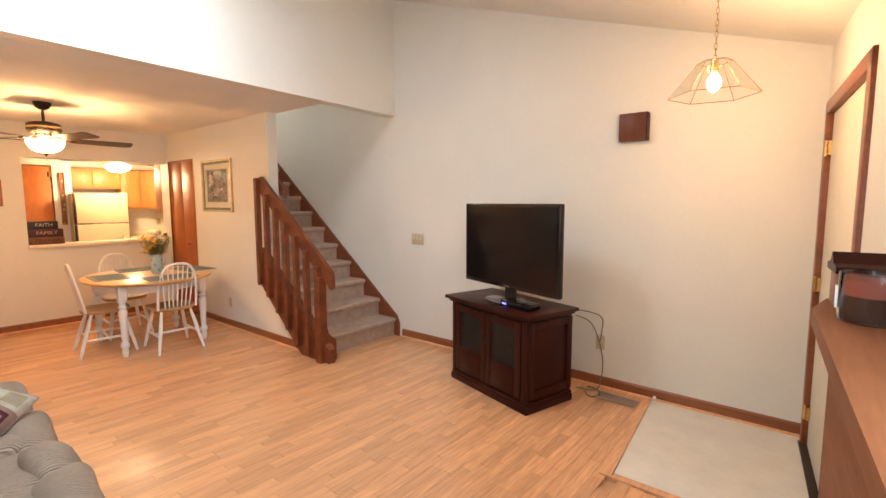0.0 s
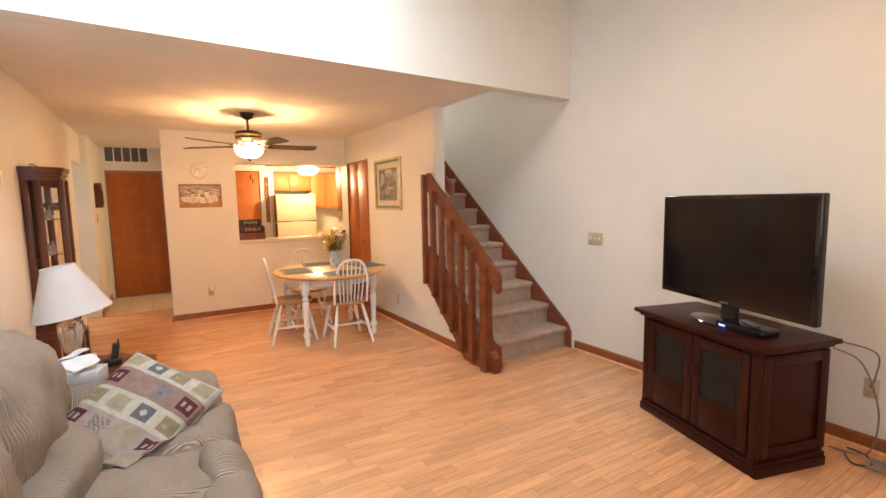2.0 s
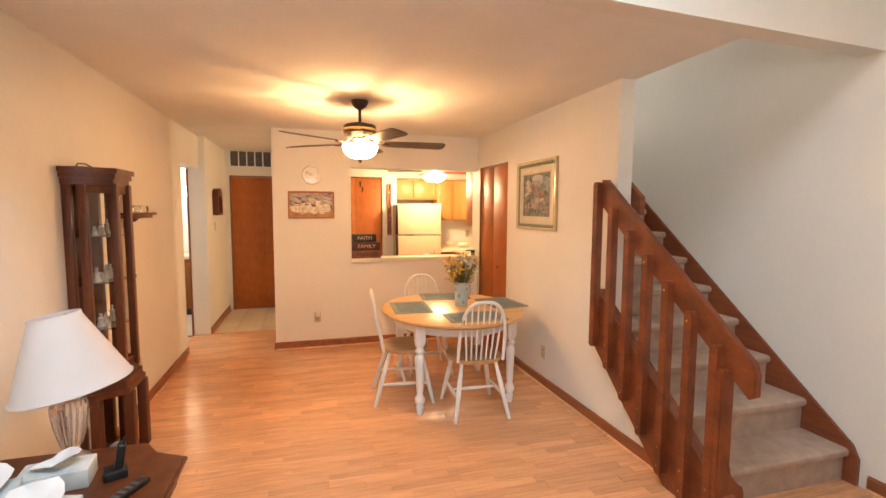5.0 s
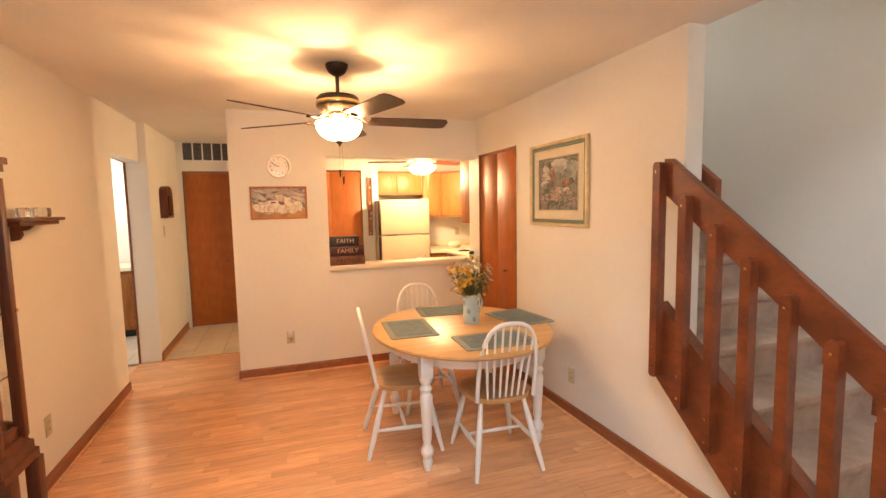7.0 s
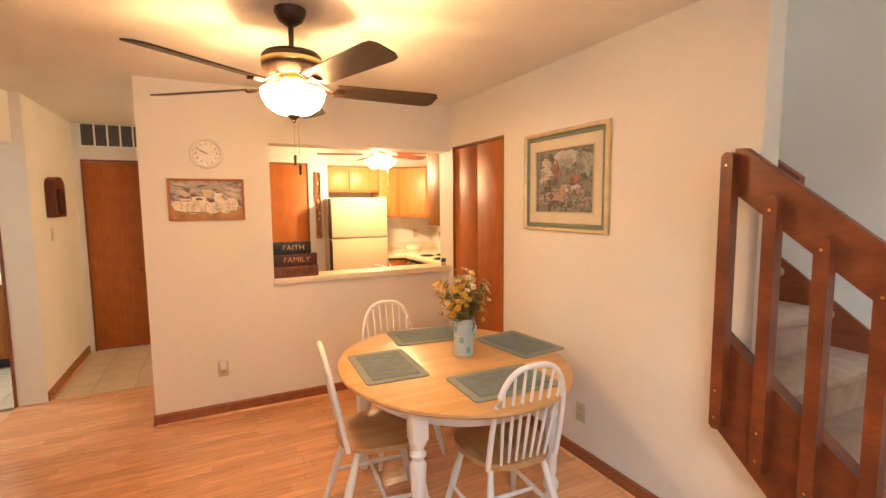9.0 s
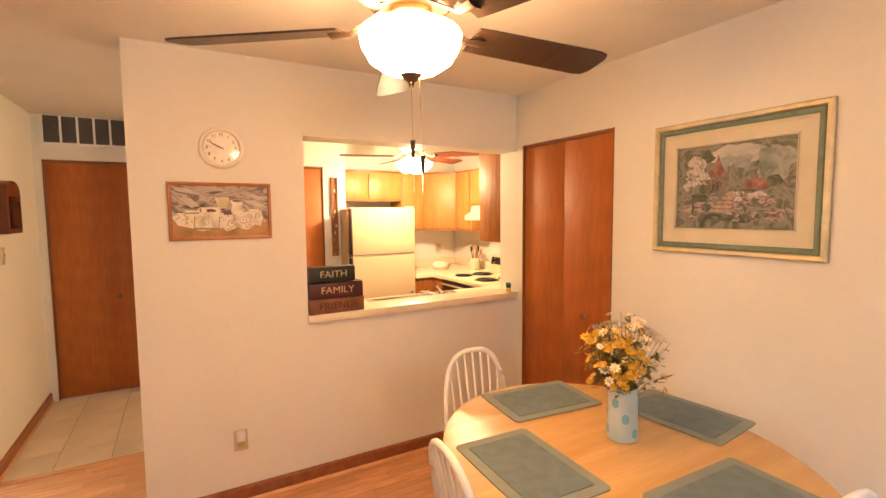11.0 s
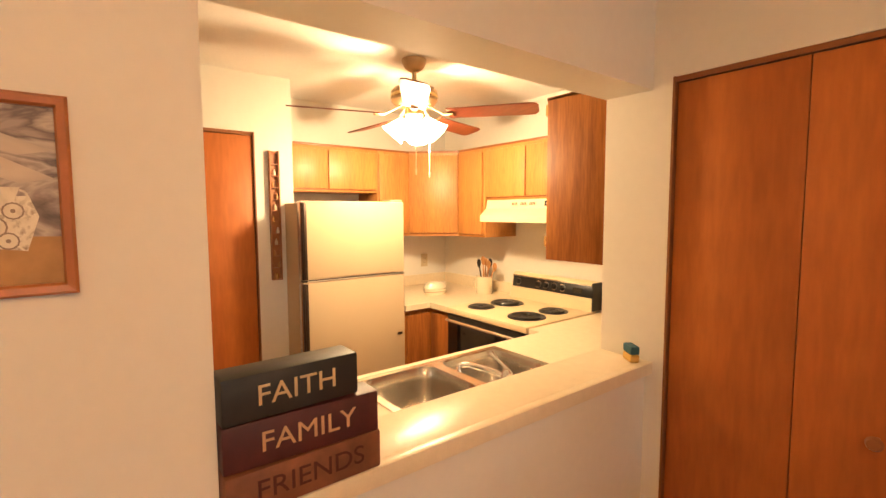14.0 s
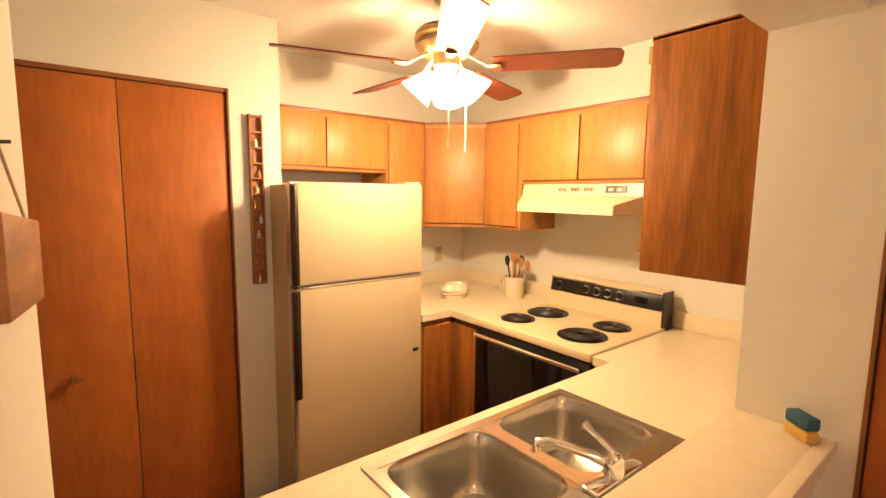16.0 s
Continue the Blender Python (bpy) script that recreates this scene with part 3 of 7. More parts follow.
part("ledge_trim", box(PW + 0.001, PO0 - 0.006, 0.943, PW + 0.034, PO1 - 0.002, LT + 0.009, bev=0.004), COUNTER, bar)


def cabinet(name, label, x0, y0, z0, x1, y1, z1, doors, face, wood=CABW, kick=False):
    """A cupboard box; doors: (a, b) runs along its front; face: '-x', '+x' or '-y'."""
    c = thing(name, label, "cabinet", pose((x0 + x1) / 2, (y0 + y1) / 2, z0))
    cx, cy = (x0 + x1) / 2, (y0 + y1) / 2

    def loc(bm):
        bmesh.ops.translate(bm, verts=bm.verts, vec=(-cx, -cy, -z0))
        return bm
    part("body", loc(box(x0, y0, z0 + (0.1 if kick else 0), x1, y1, z1, bev=0.002)), wood, c)
    if kick:
        part("kickboard", loc(box(x0 + 0.04, y0 + 0.04, z0, x1 - 0.04, y1 - 0.04, z0 + 0.1)), BLACK, c)
    zb, zt = z0 + (0.14 if kick else 0.022), z1 - 0.035
    for a0, b0 in doors:
        if face == "-y":
            d = box(a0, y0 - 0.02, zb, b0, y0 - 0.001, zt, bev=0.004)
            lip = box(a0 - 0.002, y0 - 0.004, zb - 0.008, b0 + 0.002, y0, zb - 0.001)
        elif face == "+x":
            d = box(x1 + 0.001, a0, zb, x1 + 0.02, b0, zt, bev=0.004)
            lip = box(x1, a0 - 0.002, zb - 0.008, x1 + 0.004, b0 + 0.002, zb - 0.001)
        else:
            d = box(x0 - 0.02, a0, zb, x0 - 0.001, b0, zt, bev=0.004)
            lip = box(x0 - 0.004, a0 - 0.002, zb - 0.008, x0, b0 + 0.002, zb - 0.001)
        dd = part("door", loc(d), wood, c)
        part("finger_pull", loc(lip), CABEDGE, dd)
    part("cornice", loc(box(x0 - (0.004 if face == "-x" else 0), y0 - (0.004 if face == "-y" else 0), z1 - 0.012, x1 + (0.004 if face == "+x" else 0), y1, z1 + 0.004, bev=0.002)), CABEDGE, c)
    return c


UZ = 2.03
cabinet("wall_cabinet", "oak kitchen wall cabinet above the refrigerator", BACK, 2.465, 1.70, -9.47, 3.165, UZ, ((2.475, 2.765), (2.772, 3.155)), "+x")
cabinet("wall_cabinet", "tall narrow oak kitchen wall cabinet", BACK, 3.168, 1.365, -9.47, 3.455, UZ, ((3.175, 3.435),), "+x")
cabinet("wall_cabinet", "narrow oak kitchen wall cabinet beside the hood", -9.185, 3.735, 1.365, -8.877, KR - 0.001, UZ, ((-9.17, -8.90),), "-y")
cabinet("wall_cabinet", "oak kitchen wall cabinet above the range hood", -8.875, 3.735, 1.64, -8.09, KR - 0.001, UZ, ((-8.86, -8.478), (-8.468, -8.115)), "-y")
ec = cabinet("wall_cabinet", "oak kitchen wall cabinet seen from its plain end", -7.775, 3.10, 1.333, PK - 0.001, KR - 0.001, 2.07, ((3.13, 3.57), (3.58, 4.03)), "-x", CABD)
for z in (0.06, 0.66):
    part("hinge", cyl(bmesh.new(), (-0.165, -0.474, z), (-0.165, -0.474, z + 0.05), 0.007), BRASS, ec)
# diagonal corner cupboard
c = thing("corner_cabinet", "oak diagonal corner wall cabinet", "cabinet", pose(-9.45, 3.73, 1.365))
q = [(-0.02, -0.273), (0.263, 0.007), (0.263, KR - 3.732), (BACK + 9.451, KR - 3.732), (BACK + 9.451, -0.273)]
part("body", prism(bmesh.new(), q, "z", 0, UZ - 1.365), CABW, c)
m = pose(0.1215, -0.133, 0, 0, 0, math.degrees(math.atan2(0.28, 0.283)))
dd = part("door", bx(bmesh.new(), -0.192, -0.021, 0.025, 0.192, -0.002, UZ - 1.365 - 0.035, 0.004, m=m), CABW, c)
part("finger_pull", bx(bmesh.new(), -0.194, -0.005, 0.016, 0.194, -0.001, 0.024, m=m), CABEDGE, dd)
part("cornice", bx(bmesh.new(), -0.197, -0.004, UZ - 1.365 - 0.012, 0.197, 0.004, UZ - 1.365 + 0.004, m=m), CABEDGE, c)
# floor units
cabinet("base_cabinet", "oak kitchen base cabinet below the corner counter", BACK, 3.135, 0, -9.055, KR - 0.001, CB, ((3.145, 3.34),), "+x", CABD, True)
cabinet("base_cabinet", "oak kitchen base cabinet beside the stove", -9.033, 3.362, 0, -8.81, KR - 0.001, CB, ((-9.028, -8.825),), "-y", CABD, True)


def sink_unit():
    c = thing("sink_cabinet", "oak sink cabinet below the pass-through counter", "cabinet", pose(-7.66, 2.4, 0))
    part("side_panel", box(-0.31, -0.79, 0.1, 0.2, -0.77, CB), CABW, c)
    part("front_panel", box(-0.31, -0.77, 0.1, -0.29, 0.90, CB), CABW, c)
    part("kickboard", box(-0.26, -0.78, 0, -0.24, 0.90, 0.1), BLACK, c)
    for i in range(4):
        part("door", box(-0.332, -0.75 + i * 0.4, 0.14, -0.312, -0.37 + i * 0.4, CB - 0.06, bev=0.004), CABW, c)


sink_unit()


def sink():
    s = thing("kitchen_sink", "double-bowl stainless steel drop-in sink", "sink", pose(-7.725, 2.548, CT))
    X, Y = 0.222, 0.388
    bm = bmesh.new()
    # rim as four strips and a divider
    for x0, y0, x1, y1 in ((-X, -Y, -X + 0.028, Y), (X - 0.075, -Y, X, Y), (-X + 0.028, -Y, X - 0.075, -Y + 0.03), (-X + 0.028, Y - 0.03, X - 0.075, Y), (-X + 0.028, -0.022, X - 0.075, 0.022)):
        bx(bm, x0, y0, -0.003, x1, y1, 0.005)
    bmesh.ops.remove_doubles(bm, verts=bm.verts, dist=0.0004)
    part("rim", bm, STEEL, s)
    for s0 in (-1, 1):
        y0, y1 = (0.022, Y - 0.03) if s0 > 0 else (-Y + 0.03, -0.022)
        x0, x1 = -X + 0.028, X - 0.075
        cx, cy, hx0, hy0 = (x0 + x1) / 2, (y0 + y1) / 2, (x1 - x0) / 2, (y1 - y0) / 2
        bm = bmesh.new()
        rings = []
        for inset, z in ((0.0, 0.004), (0.006, -0.004), (0.012, -0.06), (0.018, -0.13), (0.035, -0.155), (0.07, -0.163), (0.098, -0.168)):
            ring = []
            for i in range(40):
                th = 2 * math.pi * i / 40
                cxx, syy = math.cos(th), math.sin(th)
                e0 = 0.32 if inset < 0.06 else 0.7
                ring.append(bm.verts.new((cx + (hx0 - inset) * math.copysign(abs(cxx) ** e0, cxx), cy + (hy0 - inset) * math.copysign(abs(syy) ** e0, syy), z)))
            rings.append(ring)
        for r0, r1 in zip(rings, rings[1:]):
            for i in range(40):
                bm.faces.new((r0[i], r0[(i + 1) % 40], r1[(i + 1) % 40], r1[i]))
        bm.faces.new(rings[-1])
        # flange between round bowl corners and the rim
        corner = [bm.verts.new((cx + hx0 * sx, cy + hy0 * sy, 0.0035)) for sx, sy in ((1, 1), (-1, 1), (-1, -1), (1, -1))]
        for qd in range(4):
            arc = rings[0][qd * 10:qd * 10 + 10] + [rings[0][(qd * 10 + 10) % 40]]
            for u0, u1 in zip(arc, arc[1:]):
                bm.faces.new((corner[qd], u0, u1))
        bmesh.ops.recalc_face_normals(bm, faces=bm.faces)
        bowl = part("bowl", bm, STEEL, s)
        dm = lathe(bmesh.new(), [(0.0, 0.001), (0.022, 0.001), (0.027, 0.004), (0.036, 0.004), (0.038, 0.0)], 20, (cx, cy, -0.168))
        part("drain", dm, BLACK if s0 < 0 else CHROME, bowl)
    return s


sink()
fa = thing("faucet", "chrome single-lever kitchen faucet on the sink rim", "faucet", pose(-7.545, 2.615, CT + 0.005))
part("base", bx(lathe(bmesh.new(), [(0.025, 0), (0.025, 0.025), (0.021, 0.05), (0.012, 0.062), (0.0, 0.064)], 20), -0.022, -0.10, 0, 0.022, 0.10, 0.012, 0.005), CHROME, fa)
part("spout", tube(bmesh.new(), [(-0.01, 0, 0.03), (-0.035, -0.022, 0.045), (-0.085, -0.057, 0.058), (-0.13, -0.088, 0.066), (-0.15, -0.101, 0.060), (-0.155, -0.105, 0.035)], [0.013, 0.012, 0.0105, 0.010, 0.010, 0.0115], 12), CHROME, fa)
part("lever", tube(bmesh.new(), [(0, 0, 0.06), (-0.02, 0.0, 0.072), (-0.065, 0.0, 0.092), (-0.085, 0.0, 0.10)], [0.012, 0.008, 0.0075, 0.013], 10), CHROME, fa)


def fridge():
    f = thing("refrigerator", "almond top-freezer refrigerator with dark handles", "refrigerator", pose(-9.02, 2.752, 0))
    y0, y1, top, mid = -0.355, 0.365, 1.625, 1.143
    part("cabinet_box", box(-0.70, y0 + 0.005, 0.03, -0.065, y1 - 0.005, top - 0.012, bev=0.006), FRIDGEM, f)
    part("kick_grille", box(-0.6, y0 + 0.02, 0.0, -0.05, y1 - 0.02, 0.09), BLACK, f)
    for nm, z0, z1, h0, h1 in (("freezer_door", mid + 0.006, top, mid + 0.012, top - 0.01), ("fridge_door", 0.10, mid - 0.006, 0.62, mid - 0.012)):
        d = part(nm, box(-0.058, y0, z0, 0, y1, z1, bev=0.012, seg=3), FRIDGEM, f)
        part("edge_trim", box(-0.05, y0 - 0.003, z0 + 0.005, 0.004, y0 + 0.012, z1 - 0.005, bev=0.002), STEEL, d)
        part("handle", bx(bx(bmesh.new(), -0.002, y0 - 0.003, h0, 0.022, y0 + 0.03, h1, 0.006), 0.018, y0 + 0.004, h0 + 0.01, 0.034, y0 + 0.016, h1 - 0.01, 0.004), BRONZE, d, "dark brown door handle")
    part("door_gap", box(-0.055, y0 + 0.01, mid - 0.0055, -0.006, y1 - 0.01, mid + 0.0055), BLACK, f)
    part("gap_trim", box(-0.01, y0 + 0.03, mid - 0.005, 0.003, y1 - 0.002, mid + 0.002), CHROME, f)
    part("badge", box(0, 0.305, 0.72, 0.004, 0.34, 0.735, bev=0.001), BRONZE, f)
    part("hinge_cover", box(-0.12, y1 - 0.10, top, -0.01, y1 - 0.01, top + 0.012, bev=0.004), FRIDGEM, f)


fridge()


def stove():
    s = thing("electric_stove", "almond electric stove with four black coil burners", "stove", pose(-8.44, 3.32, -0.03))
    X = 0.358
    part("body", box(-X, 0.03, 0.03, X, 0.70, 0.90, bev=0.004), ALMOND, s)
    part("oven_door", box(-X, -0.004, 0.22, X, 0.028, 0.845, bev=0.006), GLOSSB, s, "black glass oven door")
    part("drawer", box(-X, 0.0, 0.06, X, 0.028, 0.21, bev=0.005), GLOSSB, s)
    bm = tube(bmesh.new(), [(-X + 0.03, -0.035, 0.865), (X - 0.03, -0.035, 0.865)], 0.011, 10)
    for x in (-X + 0.05, X - 0.05):
        bx(bm, x - 0.01, -0.035, 0.855, x + 0.01, 0.0, 0.875)
    part("door_handle", bm, CHROME, s)
    part("vent_strip", box(-X, 0.0, 0.85, X, 0.03, 0.895), BLACK, s)
    top = part("cooktop", box(-X - 0.004, -0.012, 0.905, X + 0.004, 0.64, 0.945, bev=0.008), ALMOND, s)
    for x, y, r in ((-0.205, 0.165, 0.078), (-0.19, 0.395, 0.098), (0.185, 0.185, 0.100), (0.19, 0.43, 0.080)):
        part("drip_pan", lathe(bmesh.new(), [(0.0, -0.006), (r * 0.8, -0.004), (r * 1.08, 0.003), (r * 1.16, 0.004), (r * 1.18, 0.0)], 32, (x, y, 0.946)), BLACK, top, "black drip pan")
        pts = [(x + (0.018 + (r - 0.018) * k / 120) * math.cos(k * 0.262), y + (0.018 + (r - 0.018) * k / 120) * math.sin(k * 0.262), 0.954) for k in range(121)]
        part("coil", tube(bmesh.new(), pts, r * 0.055, 6), BLACK, top, "black heating coil")
    bm = prism(bmesh.new(), [(0.60, 0.945), (0.70, 0.945), (0.70, 1.13), (0.655, 1.135), (0.635, 1.12)], "x", -X, X)
    bg = part("back_panel", bm, ALMOND, s)
    m = Matrix.Translation((0, 0.6175, 1.035)) @ Matrix.Rotation(-math.atan2(0.035, 0.175), 4, "X")
    part("control_strip", bx(bmesh.new(), -X + 0.012, -0.006, -0.005, X - 0.012, 0.004, 0.072, 0.003, m=m), BLACK, bg)
    for x in (-0.29, -0.10, -0.03, 0.04, 0.11):
        bm = bmesh.new()
        cyl(bm, m @ Vector((x, -0.006, 0.034)), m @ Vector((x, -0.026, 0.034)), 0.021, 0.017, 18)
        bx(bm, x - 0.003, -0.032, 0.018, x + 0.003, -0.024, 0.05, m=m)
        kb = part("knob", bm, BLACK, bg)
        part("knob_ring", cyl(bmesh.new(), m @ Vector((x, -0.0065, 0.034)), m @ Vector((x, -0.009, 0.034)), 0.026, 0.025, 20), CHROME, kb)
    part("clock_window", bx(bmesh.new(), 0.20, -0.009, 0.018, 0.27, -0.005, 0.05, m=m), GLOSSB, bg)
    part("trim_edge", bx(bmesh.new(), -X, -0.004, 0.074, X, 0.004, 0.08, m=m), CHROME, bg)
    part("side_trim", box(X - 0.002, 0.60, 0.95, X + 0.006, 0.70, 1.13), BLACK, bg)


stove()
hd = thing("range_hood", "almond range hood below the cabinets", "range hood", pose(-8.47, KR, 1.488))
bm = prism(bmesh.new(), [(-0.002, 0.0), (-0.002, 0.15), (-0.34, 0.15), (-0.352, 0.09), (-0.475, 0.046), (-0.48, 0.04), (-0.48, 0.0)], "x", -0.372, 0.372)
for v in bm.verts:
    if v.co.y < -0.4:
        v.co.x *= 0.79
part("hood_body", bm, ALMOND, hd)
part("filter", box(-0.27, -0.40, -0.004, 0.27, -0.06, 0.0), STEEL, hd)
mh = Matrix.Translation((0, -0.348, 0.12)) @ Matrix.Rotation(-0.19, 4, "X")
for x in (-0.09, -0.01, 0.07):
    sl = part("vent_slot", bx(bmesh.new(), x - 0.03, -0.004, -0.013, x + 0.03, 0.002, 0.013, 0.004, m=mh), IVORY, hd)
    for k in range(4):
        part("slit", bx(bmesh.new(), x - 0.022 + k * 0.013, -0.006, -0.009, x - 0.017 + k * 0.013, -0.0035, 0.009, m=mh), BRONZE, sl)
part("switch_panel", bx(bmesh.new(), 0.17, -0.004, -0.016, 0.28, 0.002, 0.018, m=mh), BLACK, hd)
for x in (0.20, 0.245):
    part("rocker_switch", bx(bmesh.new(), x - 0.013, -0.008, -0.008, x + 0.013, -0.003, 0.008, 0.002, m=mh), IVORY, hd)

# things on the counter
CERAM = mat("cream_stoneware", (0.78, 0.70, 0.55), 0.25, var=0.03)
mg = thing("utensil_jug", "cream stoneware jug holding wooden cooking utensils", "jug", pose(-9.06, 3.895, CT))
part("jug", lathe(bmesh.new(), [(0.0, 0.0), (0.058, 0.0), (0.064, 0.01), (0.064, 0.13), (0.067, 0.14), (0.060, 0.14), (0.057, 0.02), (0.0, 0.015)], 28), CERAM, mg)
part("handle", tube(bmesh.new(), [(-0.06, -0.01, 0.115), (-0.095, -0.015, 0.11), (-0.105, -0.017, 0.075), (-0.09, -0.015, 0.04), (-0.06, -0.01, 0.03)], 0.009, 8), CERAM, mg)
SPOON = mat("spoon_wood", (0.42, 0.20, 0.07), 0.6, var=0.15, grain=0.1)
for i, (dx, dy, h, dark) in enumerate(((-0.05, 0.0, 0.24, 1), (-0.02, 0.03, 0.25, 0), (0.01, -0.02, 0.27, 0), (0.03, 0.02, 0.25, 1), (0.05, -0.01, 0.24, 0), (0.07, 0.02, 0.22, 0))):
    top = Vector((dx * 1.3, dy * 1.3, h))
    bm = cyl(bmesh.new(), (dx * 0.3, dy * 0.3, 0.02), top * 0.9, 0.005)
    lathe(bm, [(0.0, -0.04), (0.016, -0.028), (0.024, 0.0), (0.02, 0.022), (0.0, 0.034)], 14, tuple(top), 1.0, 0.35)
    part("utensil", bm, BLACK if dark else SPOON, mg)
bd = thing("baking_dish", "cream striped oval baking dish on a stacked tray", "dish", pose(-9.285, 3.575, CT))
part("dish", lathe(bmesh.new(), [(0.0, 0.0), (0.075, 0.0), (0.095, 0.03), (0.098, 0.045), (0.09, 0.045), (0.07, 0.012), (0.0, 0.01)], 28, sx=0.7, sy=1.1), CERAM, bd)
part("lid", lathe(bmesh.new(), [(0.092, 0.048), (0.096, 0.054), (0.085, 0.08), (0.075, 0.094), (0.06, 0.09), (0.05, 0.07), (0.0, 0.068)], 28, sx=0.7, sy=1.1, fold=1), CERAM, bd)
part("stripe", lathe(bmesh.new(), [(0.0905, 0.023), (0.0935, 0.027), (0.0905, 0.031)], 28, sx=0.7, sy=1.1, fold=1), CABEDGE, bd)
sp = thing("dish_sponge", "blue and yellow scrubbing sponge on the ledge", "sponge", pose(-7.29, 3.025, LT + 0.0085, 0, 0, -35))
part("sponge", box(-0.035, -0.018, 0, 0.035, 0.018, 0.03, bev=0.006), mat("sponge_yellow", (0.62, 0.38, 0.10), 0.95, bump=0.8, bump_scale=200), sp)
part("scrub_pad", box(-0.035, -0.018, 0.0305, 0.035, 0.018, 0.062, bev=0.006), mat("scrub_blue", (0.03, 0.10, 0.14), 0.95, bump=0.8, bump_scale=300), sp)
RACKW = mat("rack_wood", (0.34, 0.13, 0.045), 0.5, var=0.12, grain=0.1)
rk = thing("thimble_rack", "narrow wooden wall rack holding tiny bottles", "rack", pose(PANTRY, 2.335, 1.135))
part("back", box(0.001, -0.03, 0, 0.008, 0.03, 0.80), RACKW, rk)
for y in (-0.03, 0.024):
    part("side", box(0.008, y, 0, 0.036, y + 0.006, 0.80), RACKW, rk)
for i in range(12):
    part("shelf", box(0.008, -0.024, i * 0.0715, 0.036, 0.024, i * 0.0715 + 0.006), RACKW, rk)
for i, (z, col) in enumerate(((0, SPOON), (0, BRASS), (1, SPOON), (2, SPOON), (3, IVORY), (4, CERAM), (5, BRASS), (6, IVORY), (7, SPOON), (8, SPOON), (9, CERAM))):
    part("bottle", lathe(bmesh.new(), [(0.0, 0), (0.009, 0), (0.009, 0.022), (0.004, 0.03), (0.004, 0.038), (0.0, 0.038)], 10, (0.022, -0.012 + 0.012 * (i % 3), z * 0.0715 + 0.006)), col, rk)
tg = thing("hanging_plaque", "small wooden plaque hanging on a string in the kitchen", "plaque", pose(PK - 0.001, 1.50, 1.45))
part("plaque", box(-0.02, -0.06, -0.055, -0.006, 0.055, 0.055, bev=0.003), SPOON, tg)
part("cord", tube(bmesh.new(), [(-0.012, -0.04, 0.05), (-0.006, 0.0, 0.13), (-0.012, 0.04, 0.05)], 0.002, 6), BRONZE, tg)

# ---- ceiling fans and pendant ----
BLADE = mat("fan_blade_dark", (0.045, 0.026, 0.018), 0.42, var=0.15, stretch=(1, 8, 1), grain=0.12)
BLADER = mat("fan_blade_cherry", (0.17, 0.035, 0.018), 0.35, var=0.15, stretch=(1, 8, 1), grain=0.12)


def blade_mesh(r0, r1, w0, w1, tilt):
    q = [(r0, -w0), (r0 + 0.05, -w0 * 1.05), (r1 - 0.05, -w1), (r1 - 0.015, -w1 * 0.9), (r1, -w1 * 0.55), (r1, w1 * 0.55), (r1 - 0.015, w1 * 0.9), (r1 - 0.05, w1), (r0 + 0.05, w0 * 1.05), (r0, w0)]
    bm = prism(bmesh.new(), q, "z", -0.003, 0.003)
    bmesh.ops.rotate(bm, verts=bm.verts, cent=(0, 0, 0), matrix=Matrix.Rotation(radians(tilt), 3, "X"))
    return bm


def ceiling_fan(place, label, blade_mat, metal, angles, zb, reach, name="ceiling_fan"):
    f = thing(name, label, "ceiling fan", pose(place[0], place[1], CEILZ))
    part("canopy", lathe(bmesh.new(), [(0.0, -0.002), (0.068, -0.002), (0.066, -0.02), (0.05, -0.05), (0.022, -0.07), (0.0, -0.07)], 28), metal, f)
    part("downrod", cyl(bmesh.new(), (0, 0, -0.068), (0, 0, zb + 0.055), 0.012), metal, f)
    h = zb
    part("motor_housing", lathe(bmesh.new(), [(0.0, h + 0.06), (0.06, h + 0.058), (0.115, h + 0.045), (0.128, h + 0.03), (0.128, h - 0.02), (0.112, h - 0.04), (0.10, h - 0.05), (0.0, h - 0.05)], 40), metal, f)
    part("band", lathe(bmesh.new(), [(0.129, h + 0.014), (0.131, h + 0.01), (0.131, h - 0.004), (0.129, h - 0.008)], 40, fold=1), BRASS, f)
    for a in angles:
        m = Matrix.Rotation(radians(a), 4, "Z") @ Matrix.Translation((0, 0, h - 0.095))
        bm = blade_mesh(0.19, reach, 0.055, 0.068, -13)
        bm.transform(m)
        bl = part("blade", bm, blade_mat, f)
        bm = tube(bmesh.new(), [(0.075, 0, 0.045), (0.12, 0, 0.02), (0.17, 0, -0.008), (0.225, 0, -0.006)], [0.014, 0.012, 0.016, 0.026], 8, 0.35)
        bm.transform(m)
        part("blade_arm", bm, metal, bl)
    return f


DF = ceiling_fan(FAN, "dark bronze five-blade ceiling fan with a lit glass bowl", BLADE, BRONZE, (17, 89, 161, 233, 305), -0.235, 0.69)
part("light_collar", lathe(bmesh.new(), [(0.0, -0.265), (0.055, -0.265), (0.06, -0.285), (0.04, -0.30), (0.0, -0.30)], 28), BRASS, DF)
BOWL = glow("frosted_bowl_glow", (1.0, 0.53, 0.215), 108.0)
part("glass_bowl", lathe(bmesh.new(), [(0.132, -0.325), (0.138, -0.335), (0.132, -0.365), (0.112, -0.40), (0.075, -0.425), (0.025, -0.436), (0.0, -0.437)], 40, fold=1), BOWL, DF)
# added inner shell that keeps the bowl's own glow off the ceiling
part("bowl_lining", lathe(bmesh.new(), [(0.129, -0.325), (0.134, -0.335), (0.128, -0.363), (0.108, -0.397), (0.072, -0.421), (0.024, -0.432), (0.0, -0.433)], 40, fold=1), WHITE, DF)
